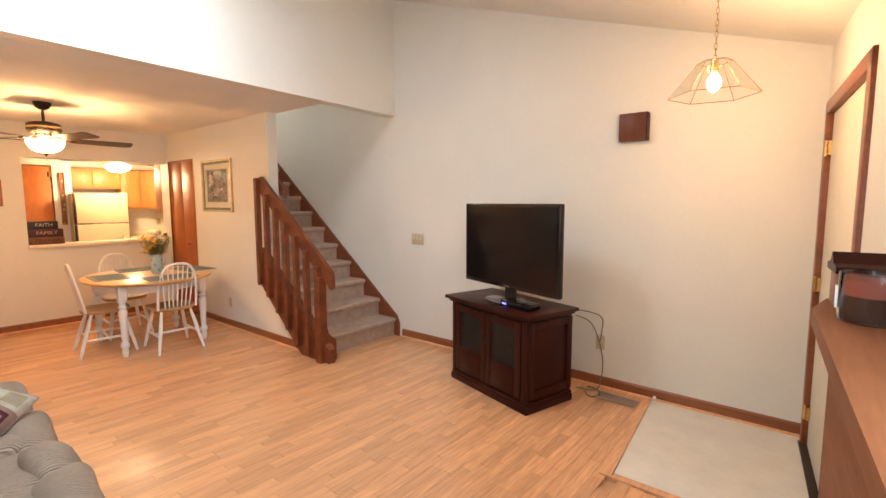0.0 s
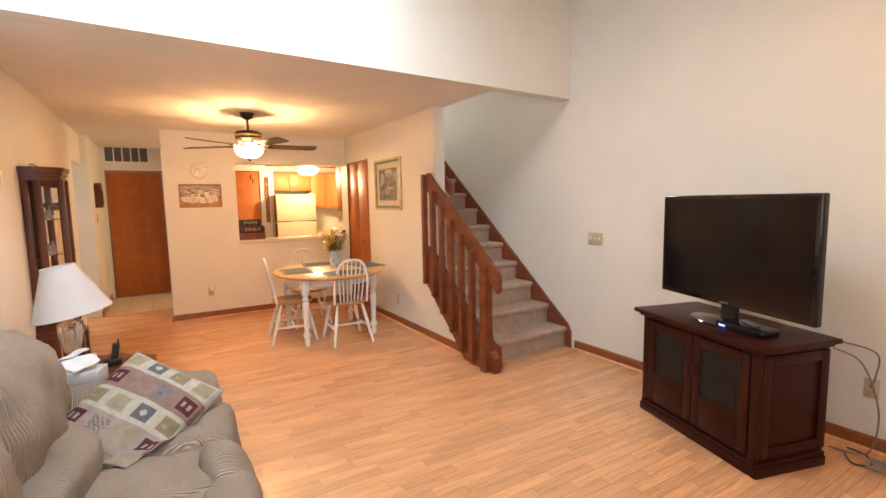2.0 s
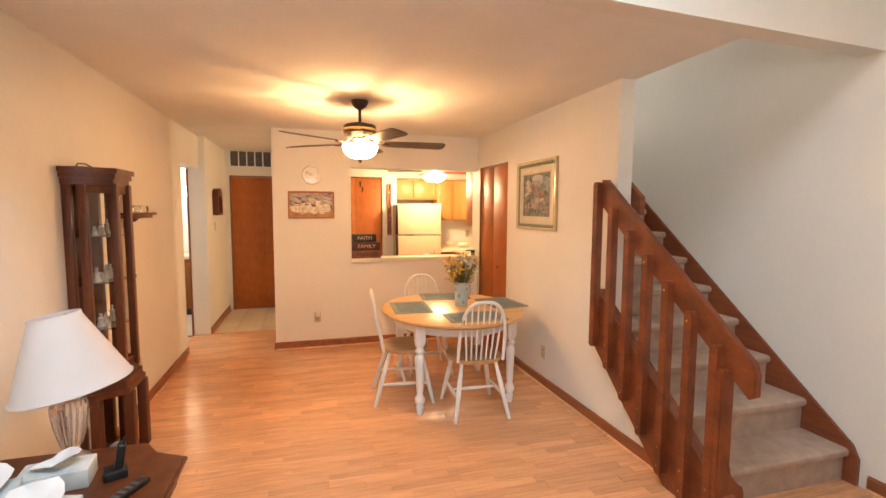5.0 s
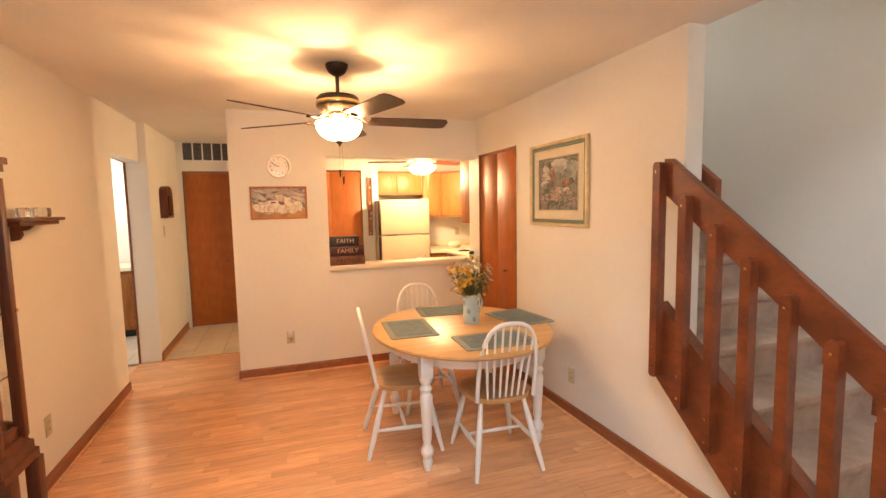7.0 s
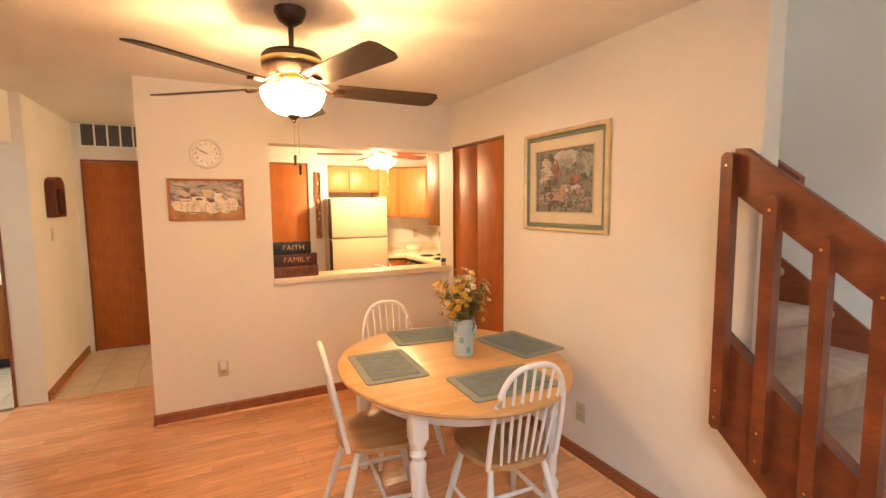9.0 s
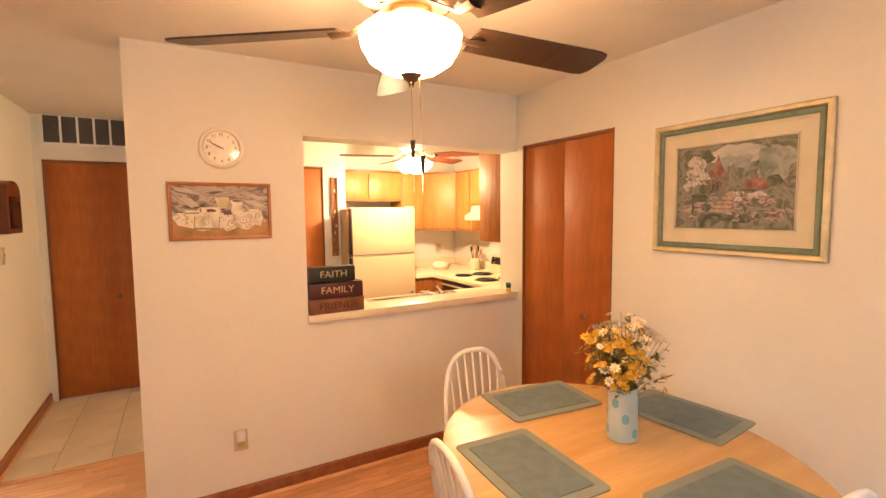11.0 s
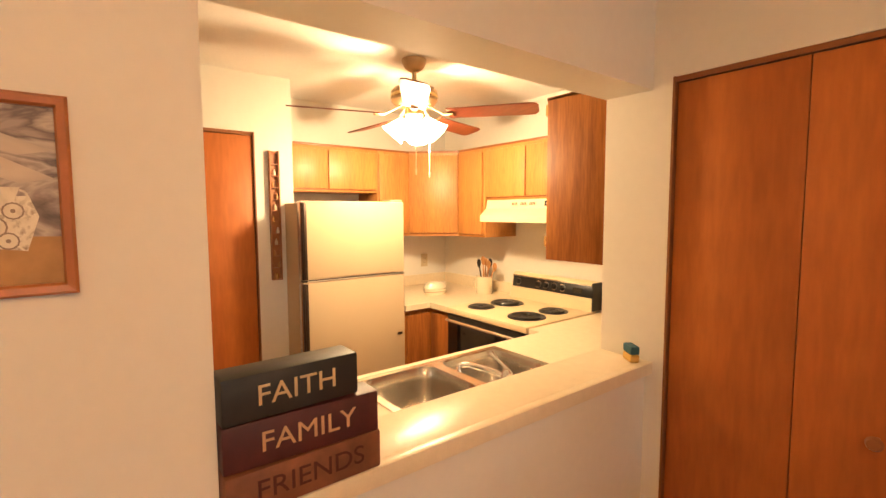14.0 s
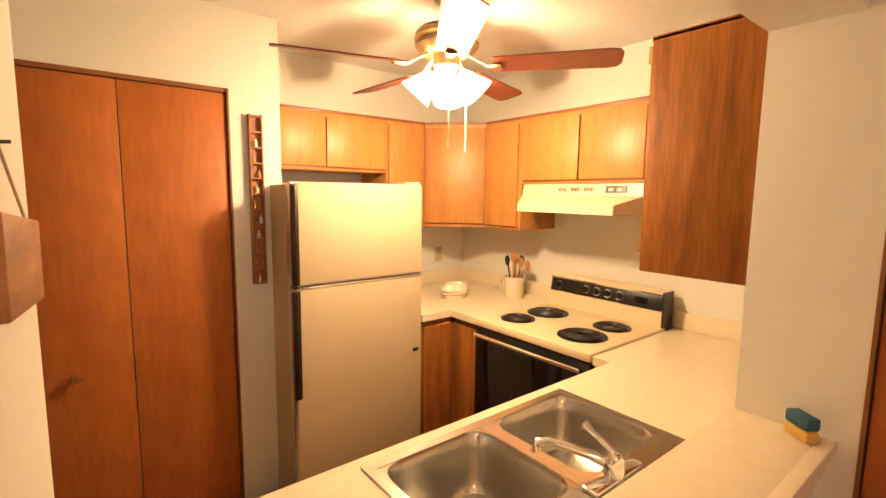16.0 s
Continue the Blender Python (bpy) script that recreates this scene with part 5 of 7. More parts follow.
blob(P1, FX, 0, 0, [(-0.226, -0.131), (0.226, -0.131), (0.226, -0.06), (-0.226, -0.05)], TABLEP, 0.0062)
blob(P1, FX, 0, 0, [(-0.225, -0.03), (-0.20, -0.07), (-0.14, -0.085), (-0.10, -0.10), (0.0, -0.085), (0.02, -0.105), (0.07, -0.085), (0.12, -0.10), (0.15, -0.075), (0.185, -0.08), (0.20, -0.03), (0.19, 0.0), (0.05, -0.01), (-0.2, -0.008)], LACE, 0.0068)
blob(P1, FX, -0.07, -0.055, [(-0.062, -0.036), (0.055, -0.04), (0.06, 0.028), (-0.058, 0.03)], SHADEP, 0.0071)
blob(P1, FX, -0.07, -0.052, [(-0.058, -0.03), (0.052, -0.034), (0.056, 0.026), (-0.054, 0.028)], JUGM, 0.0074)
ring(P1, FX, -0.075, -0.052, 0.016, SHADEP, 0.0080, wd=0.002)
for k, (cx0, cz0, r0) in enumerate(((0.045, -0.062, 0.018), (0.078, -0.072, 0.015), (0.10, -0.045, 0.017), (0.125, -0.07, 0.015), (0.15, -0.045, 0.015), (0.165, -0.065, 0.012), (0.065, -0.035, 0.014), (0.13, -0.025, 0.012), (0.172, -0.022, 0.012))):
    blob(P1, FX, cx0, cz0, oval(r0, r0 * 0.9, 14, 0, 0.12, k), JUGM, 0.0074)
    ring(P1, FX, cx0, cz0, r0 * 1.05, SHADEP, 0.0079, wd=0.0022)
    blob(P1, FX, cx0, cz0, oval(r0 * 0.25, r0 * 0.25, 8), SHADEP, 0.0081)
blob(P1, FX, 0.005, 0.045, [(-0.036, 0.025), (0.03, 0.027), (0.028, 0.0), (0.018, -0.03), (-0.018, -0.03), (-0.028, -0.005)], YELP, 0.0070)
ring(P1, FX, -0.03, 0.045, 0.016, YELP, 0.0071, 70, 270)
blob(P1, FX, 0.072, 0.012, [(-0.022, -0.038), (0.024, -0.038), (0.032, -0.01), (0.026, 0.02), (0.034, 0.038), (-0.01, 0.034), (-0.034, 0.05), (-0.022, 0.018), (-0.03, -0.012)], JUGM, 0.0076)
ring(P1, FX, 0.104, 0.006, 0.024, JUGM, 0.0076, -85, 85)
blob(P1, FX, -0.05, -0.002, [(-0.034, -0.02), (0.034, -0.02), (0.044, 0.004), (0.04, 0.022), (-0.042, 0.022), (-0.044, 0.0)], JUGM, 0.0076)
blob(P1, FX, -0.05, 0.004, oval(0.026, 0.008, 12, 0, 0.3, 4), GRAPE, 0.0080)
ring(P1, FX, -0.096, 0.006, 0.014, JUGM, 0.0076, 80, 280)
for k in range(9):
    blob(P1, FX, 0.012 + 0.010 * (k % 4) - 0.003 * (k // 4), -0.012 + 0.010 * (k // 4), oval(0.006, 0.006, 10), GRAPE, 0.0084)
blob(P1, FX, -0.135, -0.004, [(-0.03, -0.008), (0.03, -0.008), (0.036, 0.008), (-0.036, 0.008)], SHADEP, 0.0076)
blob(P1, FX, -0.135, 0.0, [(-0.03, -0.006), (0.03, -0.006), (0.034, 0.005), (-0.034, 0.005)], JUGM, 0.0079)
blob(P1, FX, 0.155, 0.0, [(-0.018, -0.016), (0.016, -0.016), (0.026, 0.012), (-0.026, 0.012)], JUGM, 0.0078)
ring(P1, FX, 0.180, -0.001, 0.010, JUGM, 0.0078, -80, 90, 0.003)
for k, (x0, z0, x1, z1) in enumerate(((-0.22, 0.12, -0.02, 0.075), (-0.2, 0.07, -0.1, 0.02), (0.02, 0.125, 0.22, 0.06), (0.1, 0.06, 0.22, 0.02), (-0.1, 0.125, 0.1, 0.10))):
    blob(P1, FX, 0, 0, [(x0, z0), (x0 + 0.06, z0 - 0.004), (x1, z1 + 0.006), (x1 - 0.04, z1 - 0.002), (x0 + 0.02, z0 - 0.018)], paint_mix("drape_fold_print", ((0.30, 0.24, 0.21), (0.60, 0.52, 0.44)), 16, 0.6, 3, (1, 0.5, 1)), 0.0064)

# garden print in a gilt and green frame (faces -y)
FY = Matrix.Diagonal((1, -1, 1, 1))
P2 = thing("framed_picture", "framed garden print in a gold and green frame with cream mat", "picture", pose(-5.763, DW, 1.671))
GILT = mat("gilt_frame", (0.62, 0.48, 0.26), 0.34, metal=0.4, var=0.12, scale=20)
GREENF = mat("green_mat", (0.16, 0.21, 0.155), 0.7, var=0.12, scale=40)
CREAMM = mat("cream_mat", (0.62, 0.56, 0.42), 0.8, var=0.04)
frame_on(P2, 0.368, 0.306, 0.024, 0.028, GILT, FY)
frame_on(P2, 0.344, 0.282, 0.025, 0.018, GREENF, FY, "green_border")
frame_on(P2, 0.319, 0.257, 0.067, 0.012, CREAMM, FY, "cream_mount")
frame_on(P2, 0.256, 0.194, 0.005, 0.014, CREAMM, FY, "inner_line")
bm = box(-0.25, 0.002, -0.188, 0.25, 0.007, 0.188)
bm.transform(FY)
part("print", bm, paint_mix("garden_print", ((0.05, 0.06, 0.045), (0.12, 0.135, 0.095), (0.24, 0.23, 0.19), (0.09, 0.10, 0.075), (0.32, 0.27, 0.24)), 13, 1.2, 9), P2)
SKYP = paint_mix("misty_print", ((0.22, 0.24, 0.19), (0.42, 0.40, 0.37), (0.56, 0.52, 0.48)), 12, 0.8, 8)
DARKP = paint_mix("tree_print", ((0.03, 0.04, 0.03), (0.09, 0.105, 0.07), (0.19, 0.19, 0.14)), 26, 1.0, 9)
PINKP = paint_mix("blossom_print", ((0.05, 0.035, 0.03), (0.20, 0.12, 0.12), (0.42, 0.34, 0.31), (0.09, 0.10, 0.06)), 40, 1.2, 10, (0.6, 1, 1.6))
PALEP = paint_mix("pale_blossom_print", ((0.06, 0.06, 0.045), (0.34, 0.30, 0.27), (0.58, 0.53, 0.48), (0.12, 0.12, 0.09)), 44, 0.8, 10)
GREYP = paint_mix("far_tree_print", ((0.12, 0.15, 0.13), (0.26, 0.28, 0.25), (0.36, 0.36, 0.33)), 18, 0.8, 8)
HUTP = mat("hut_print", (0.26, 0.12, 0.09), 0.7, var=0.35, scale=40, grain=0.2)
pr0 = random.Random(21)


def dabs(count, x0, x1, z0, z1, r0, r1, material, lift, flat0=0.8):
    """Brush dabs over a stretch of a print."""
    for i in range(count):
        r = pr0.uniform(r0, r1)
        blob(P2, FY, pr0.uniform(x0, x1), pr0.uniform(z0, z1), oval(r, r * flat0, 14, 0, 0.28, i + int(lift * 1e5)), material, lift + 0.00002 * i, "brush_dab")


blob(P2, FY, 0.03, 0.135, oval(0.12, 0.045, 26, 0, 0.18, 3), SKYP, 0.0071)
dabs(5, -0.02, 0.10, 0.09, 0.15, 0.025, 0.045, SKYP, 0.0072)
dabs(6, -0.05, 0.08, 0.06, 0.11, 0.02, 0.04, GREYP, 0.0074)
dabs(6, 0.14, 0.20, 0.03, 0.13, 0.03, 0.05, GREYP, 0.0075, 1.1)
dabs(4, -0.20, -0.10, 0.12, 0.15, 0.02, 0.04, DARKP, 0.0076)
dabs(12, -0.21, -0.09, 0.0, 0.12, 0.012, 0.032, PALEP, 0.0078)
dabs(5, -0.12, -0.05, -0.02, 0.03, 0.015, 0.03, DARKP, 0.0080)
dabs(5, 0.08, 0.20, -0.02, 0.02, 0.018, 0.03, DARKP, 0.0080)
blob(P2, FY, -0.055, 0.045, [(-0.042, 0.0), (0.042, 0.0), (0.030, 0.022), (0.007, 0.07), (0.0, 0.10), (-0.007, 0.07), (-0.030, 0.022)], HUTP, 0.0083)
for k in range(4):
    blob(P2, FY, -0.085 + 0.02 * k, 0.02, [(-0.003, -0.03), (0.003, -0.03), (0.003, 0.026), (-0.003, 0.026)], HUTP, 0.0083)
blob(P2, FY, 0.10, 0.0, [(-0.045, -0.016), (0.05, -0.016), (0.055, 0.006), (0.02, 0.028), (-0.01, 0.03), (-0.04, 0.008)], HUTP, 0.0083)
dabs(24, -0.20, 0.20, -0.14, -0.05, 0.015, 0.04, PINKP, 0.0085, 0.5)
dabs(6, 0.0, 0.16, -0.06, -0.02, 0.012, 0.026, PALEP, 0.0088, 0.6)
dabs(4, -0.20, -0.10, -0.10, -0.02, 0.015, 0.03, DARKP, 0.0090, 0.7)
for k in range(5):
    blob(P2, FY, 0.005 - 0.012 * k, -0.035 - 0.018 * k, oval(0.022 + 0.007 * k, 0.008, 14, 0, 0.2, k), mat("path_print", (0.40, 0.28, 0.20), 0.7, var=0.25, scale=50), 0.0092)
dabs(6, -0.10, 0.14, -0.155, -0.13, 0.015, 0.03, DARKP, 0.0094, 0.45)
blob(P2, FY, -0.165, -0.075, [(-0.005, -0.05), (0.005, -0.05), (0.003, 0.04), (-0.004, 0.04)], DARKP, 0.0096)

# stacked word blocks on the ledge
wb = (("FRIENDS", mat("brown_block", (0.19, 0.07, 0.032), 0.55, var=0.25, scale=12, grain=0.15), (0.075, 0.016, 0.010), 1.737, 0.325, 1.0, 0.088),
      ("FAMILY", mat("maroon_block", (0.065, 0.012, 0.012), 0.5, var=0.25, scale=12, grain=0.15), (0.55, 0.34, 0.18), 1.733, 0.318, -1.5, 0.094),
      ("FAITH", mat("charcoal_block", (0.018, 0.018, 0.017), 0.5, var=0.25, scale=12, grain=0.15), (0.55, 0.42, 0.24), 1.710, 0.275, 2.0, 0.092))
z = LT + 0.0085
for text, mt, ink, yc, w0, turn, h0 in wb:
    b0 = thing("word_block", {"FRIENDS": "brown", "FAMILY": "maroon", "FAITH": "charcoal"}[text] + " wooden block lettered " + text + " on the ledge", "decoration", pose(-7.25, yc, z, 0, 0, turn), group="stacked word blocks")
    part("block", box(-0.055, -w0 / 2, 0.0, 0.02, w0 / 2, h0 - 0.002, bev=0.006), mt, b0)
    M0 = Matrix.Translation((0.0206, 0.006, h0 / 2 - 0.001)) @ Matrix(((0, 0, 1, 0), (1, 0, 0, 0), (0, 1, 0, 0), (0, 0, 0, 1)))
    lt = words(text, 0.056, mat("ink_" + text.lower(), ink, 0.7, var=0.1), b0, M0 @ Matrix.Diagonal((1.08, 1.0, 1, 1)), "lettering", 0.0008)
    z += h0


def outlet(label, m, two=True, gang=1, switch=False, name="outlet"):
    o = thing(name, label, "outlet" if not switch else "light switch", m)
    w = 0.035 + 0.023 * (gang - 1)
    part("plate", box(-w, -0.007, -0.057, w, -0.001, 0.057, bev=0.003), IVORY, o)
    for g0 in range(gang):
        x = (g0 - (gang - 1) / 2) * 0.046
        if switch:
            part("toggle", bx(bmesh.new(), x - 0.005, -0.018, -0.004, x + 0.005, -0.006, 0.014, 0.002), WHITE, o)
        else:
            for z0 in (-0.02, 0.02):
                s0 = part("socket", box(x - 0.016, -0.0095, z0 - 0.014, x + 0.016, -0.0065, z0 + 0.014, bev=0.003), IVORY, o)
                part("slots", bx(bx(bmesh.new(), x - 0.008, -0.0102, z0 - 0.004, x - 0.005, -0.0093, z0 + 0.006), x + 0.005, -0.0102, z0 - 0.004, x + 0.008, -0.0093, z0 + 0.006), BLACK, s0)
    return o


PLUSX, PLUSY = 90, 180
outlet("ivory wall outlet with an air freshener plugged in", pose(PW, 1.19, 0.345, 0, 0, PLUSX))
af = thing("air_freshener", "white plug-in air freshener in the wall outlet", "air freshener", pose(PW + 0.0105, 1.19, 0.35))
part("body", box(0, -0.022, 0.0, 0.04, 0.022, 0.06, bev=0.012, seg=3), WHITE, af)
part("bottle", box(0.006, -0.014, -0.03, 0.032, 0.014, 0.0, bev=0.006), mat("scent_oil", (0.45, 0.35, 0.15), 0.3), af)
outlet("ivory wall outlet on the dining wall", pose(-5.58, DW, 0.30))
outlet("ivory wall outlet near the curio cabinet", pose(-5.915, LW, 0.345, 0, 0, PLUSY))
outlet("ivory three-gang light switch plate beside the stairs", pose(-3.47, TVW, 1.09), gang=3, switch=True, name="light_switch")
outlet("ivory wall outlet behind the television cabinet", pose(-1.50, TVW, 0.36))
outlet("ivory wall outlet above the kitchen counter", pose(BACK, 3.815, 1.12, 0, 0, PLUSX))
outlet("brown hallway light switch plate", pose(-8.62, -0.06, 1.31, 0, 0, PLUSY), switch=True, name="light_switch")

# ---- living room ----


def puff(bm, c, h, e=4.0, n=10, m=None, sag=0.0, seed=0, rough=0.0):
    """A stuffed cushion: a rounded box with half sizes h about c."""
    verts = {}
    r = random.Random(seed)
    off = Vector((r.uniform(0, 50), r.uniform(0, 50), r.uniform(0, 50)))

    def v(p):
        k = tuple(round(x, 5) for x in p)
        if k not in verts:
            d = Vector(p)
            s = (abs(d.x) ** e + abs(d.y) ** e + abs(d.z) ** e) ** (1 / e)
            d = d / s
            q = Vector((d.x * h[0], d.y * h[1], d.z * h[2]))
            if rough:
                q += d * rough * noise.noise(q * 7 + off)
            q.z -= sag * (1 - d.x ** 2) * (1 - d.y ** 2) * (1 if d.z > 0 else 0)
            q += Vector(c)
            verts[k] = bm.verts.new(m @ q if m else q)
        return verts[k]
    fs = []
    for ax in range(3):
        for s in (-1, 1):
            for i in range(n):
                for j in range(n):
                    cs = []
                    for a, b in ((i, j), (i + 1, j), (i + 1, j + 1), (i, j + 1)):
                        p = [0, 0, 0]
                        p[ax], p[(ax + 1) % 3], p[(ax + 2) % 3] = s, 2 * a / n - 1, 2 * b / n - 1
                        cs.append(v(p))
                    fs.append(bm.faces.new(cs))
    bmesh.ops.recalc_face_normals(bm, faces=fs)
    return bm


def corduroy(name, color, scale=70.0, axis="x"):
    m = mat(name, color, 0.95, var=0.07, scale=6, spec=0.08, grain=0.05, grain_scale=60)
    nt = m.node_tree
    n = nt.nodes.new
    tc, wv, bp = n("ShaderNodeTexCoord"), n("ShaderNodeTexWave"), n("ShaderNodeBump")
    wv.bands_direction = axis.upper()
    wv.inputs["Scale"].default_value, wv.inputs["Distortion"].default_value, wv.inputs["Detail"].default_value = scale / 6.28, 0.6, 1
    nt.links.new(tc.outputs["Object"], wv.inputs["Vector"])
    bp.inputs["Strength"].default_value, bp.inputs["Distance"].default_value = 1.0, 0.006
    nt.links.new(wv.outputs["Fac"], bp.inputs["Height"])
    nt.links.new(bp.outputs[0], nt.nodes["Principled BSDF"].inputs["Normal"])
    return m


CORDX = corduroy("beige_corduroy", (0.41, 0.322, 0.25), 225, "x")
CORDY = corduroy("beige_corduroy_arm", (0.41, 0.322, 0.25), 225, "y")
SX, SY = -2.45, 0.40
S = thing("sofa", "beige corduroy reclining sofa with puffed cushions", "sofa", pose(SX, SY, 0))
part("base", box(-0.92, -0.48, 0.04, 0.92, 0.40, 0.29, bev=0.03), CORDX, S)
for x0 in (-0.36, 0.36):
    for k, xx in enumerate((-0.183, 0.183)):
        part("seat_cushion", puff(bmesh.new(), (x0 + xx, 0.15, 0.36), (0.19, 0.36, 0.105), 3.4, 12, sag=0.02, seed=3 + k, rough=0.03), CORDX, S)
        part("front_pad", puff(bmesh.new(), (x0 + xx, 0.445, 0.32), (0.185, 0.105, 0.155), 2.8, 10, seed=14 + k, rough=0.03), CORDX, S)
    part("foot_rest", puff(bmesh.new(), (x0, 0.44, 0.13), (0.355, 0.085, 0.11), 2.8, 10, seed=5, rough=0.02), CORDX, S)
    part("lumbar_pad", puff(bmesh.new(), (x0, -0.10, 0.475), (0.36, 0.12, 0.11), 2.6, 12, seed=7, rough=0.03), CORDX, S)
for x0, hx0 in ((-0.44, 0.42), (0.36, 0.365)):
    part("back_cushion", puff(bmesh.new(), (x0, -0.185, 0.745), (hx0, 0.19, 0.265), 2.6, 16, m=Matrix.Rotation(radians(8), 4, "X"), seed=6, rough=0.035), CORDX, S)
for x0 in (-0.845, 0.845):
    part("armrest", puff(bmesh.new(), (x0, 0.075, 0.465), (0.115, 0.435, 0.145), 3.6, 14, seed=8, rough=0.04), CORDY, S)
    part("arm_side", box(x0 - 0.10, -0.40, 0.04, x0 + 0.10, 0.47, 0.42, bev=0.04, seg=3), CORDY, S)

# patchwork pillow
COLS = {"cream": (0.42, 0.375, 0.30), "mauve": (0.25, 0.16, 0.135), "olive": (0.24, 0.19, 0.115), "blue": (0.115, 0.12, 0.13), "wine": (0.095, 0.028, 0.03), "tan": (0.31, 0.255, 0.16), "rose": (0.31, 0.245, 0.21), "slate": (0.19, 0.16, 0.16)}
PMATS = {k: mat("pillow_" + k, c, 0.95, var=0.10, scale=30, bump=0.6, bump_scale=240, spec=0.08) for k, c in COLS.items()}
ORDER = list(PMATS)


def pillow(parent, seat_z):
    """A square stuffed pillow that crumples where it meets the seat."""
    n, m = 64, 80
    w, hv, th = 0.242, 0.285, 0.088
    layout = ("tan blue olive tan", "wine mauve slate wine", "olive tan blue olive", "wine olive tan wine", "tan blue olive tan")
    band = ("cream", "mauve", "cream", "rose", "rose")
    motif = {"blue": "cream", "wine": "rose", "tan": "rose", "olive": "tan", "mauve": "olive", "slate": "blue"}
    mw = parent.matrix_world.copy()
    inv = mw.inverted()

    def settle(p):
        q = mw @ Vector(p)
        low = seat_z + 0.02
        if q.z < low:
            q.z = low + (q.z - low) * 0.12 + 0.014 * noise.noise(Vector((q.x * 22, q.y * 22, 1.7)))
        return inv @ q
    for side in (1, -1):
        bm = bmesh.new()
        grid = []
        for i in range(n + 1):
            row = []
            for j in range(m + 1):
                u, v = 2 * i / n - 1, 2 * j / m - 1
                k = max(0.0, (1 - abs(u) ** 3)) ** 0.5 * max(0.0, (1 - abs(v) ** 3)) ** 0.5
                pin = 1 - 0.05 * (1 - u * u) * abs(v) ** 3 - 0.05 * (1 - v * v) * abs(u) ** 3
                wr = 0.012 * noise.noise(Vector((u * 2.2, v * 2.2, side * 3))) + 0.006 * noise.noise(Vector((u * 6, v * 6, side * 5)))
                row.append(bm.verts.new(settle((w * u * pin, hv * v * pin, side * th * k + wr * k))))
            grid.append(row)
        for i in range(n):
            for j in range(m):
                f = bm.faces.new((grid[i][j], grid[i + 1][j], grid[i + 1][j + 1], grid[i][j + 1]) if side > 0 else (grid[i][j], grid[i][j + 1], grid[i + 1][j + 1], grid[i + 1][j]))
                a, b = (i + 0.5) / n * 4, (j + 0.5) / m * 5
                c, r = int(a), int(b)
                fu, fv = a - c - 0.5, b - r - 0.5
                name = layout[4 - r].split()[c]
                col = band[4 - r]
                if max(abs(fu), abs(fv)) < 0.31:
                    col = name
                    if name == "blue":
                        if math.hypot(fu, fv) < 0.13:
                            col = "cream"
                    elif name == "wine":
                        if 0.04 < abs(fu) < 0.17 and abs(fv) < 0.13 and abs(fv) > 0.03:
                            col = "rose"
                    elif name == "tan":
                        if abs(fu) < 0.15 * (1 - (fv + 0.12) / 0.30) and -0.12 < fv < 0.16:
                            col = motif[name]
                    elif r == 1:
                        if abs(abs(fu) - 0.14) < 0.07 or abs(abs(fv) - 0.14) < 0.06:
                            col = "rose" if (i + j) % 3 else "blue"
                    elif math.hypot(fu + 0.08, fv + 0.06) < 0.09:
                        col = motif[name]
                f.material_index = ORDER.index(col)
        me = bpy.data.meshes.new("pillow_face")
        bm.to_mesh(me)
        bm.free()
        for k in ORDER:
            me.materials.append(PMATS[k])
        me.shade_smooth()
        ob = new("pillow_face", me)
        ob.parent = parent
    pts = []
    for u, v in [(-1, t0 / 12 - 1) for t0 in range(0, 24)] + [(t0 / 12 - 1, 1) for t0 in range(0, 24)] + [(1, 1 - t0 / 12) for t0 in range(0, 24)] + [(1 - t0 / 12, -1) for t0 in range(0, 25)]:
        pin = 1 - 0.05 * (1 - u * u) * abs(v) ** 3 - 0.05 * (1 - v * v) * abs(u) ** 3
        pts.append(settle((w * u * pin, hv * v * pin, 0)))
    part("piping", tube(bmesh.new(), pts, 0.004, 6), PMATS["rose"], parent)


pu = Vector((0.56, 0.72, -0.39)).normalized()
pn0 = pu.cross(Vector((-0.67, 0.54, 0.50))).normalized()
pv0 = pn0.cross(pu)
pm = Matrix((pu, pv0, pn0)).transposed().to_4x4()
pm.translation = Vector((-3.045, 0.565, 0.545)) - pv0 * 0.05
PL = thing("throw_pillow", "patchwork throw pillow with squares in cream, wine and blue", "pillow", pm)
PL.matrix_world = pm
pillow(PL, 0.45)

# end table
TT = 0.505
ET = thing("end_table", "dark wooden end table with chamfered corners", "table", pose(-3.925, 0.25, 0))
q = [(-0.335, -0.36), (0.30, -0.36), (0.30, 0.29), (0.24, 0.35), (-0.17, 0.35), (-0.24, 0.22), (-0.335, 0.16)]
part("tabletop", prism(prism(bmesh.new(), q, "z", TT - 0.025, TT), [(x * 1.03, y * 1.03) for x, y in q], "z", TT - 0.018, TT - 0.006), WALNUT, ET)
part("apron", prism(bmesh.new(), [(x * 0.92, y * 0.92) for x, y in q], "z", TT - 0.11, TT - 0.024), WALNUT, ET)
for lx, ly in ((-0.27, -0.30), (0.24, -0.30), (-0.19, 0.22), (0.22, 0.26)):
    part("leg", lathe(bmesh.new(), [(0.0, 0), (0.018, 0), (0.024, 0.05), (0.018, 0.08), (0.026, 0.2), (0.018, 0.32), (0.028, 0.35), (0.028, 0.40), (0.0, 0.40)], 14, (lx, ly, 0)), WALNUT, ET)
part("lower_shelf", box(-0.25, -0.32, 0.14, 0.24, 0.24, 0.16, bev=0.004), WALNUT, ET)

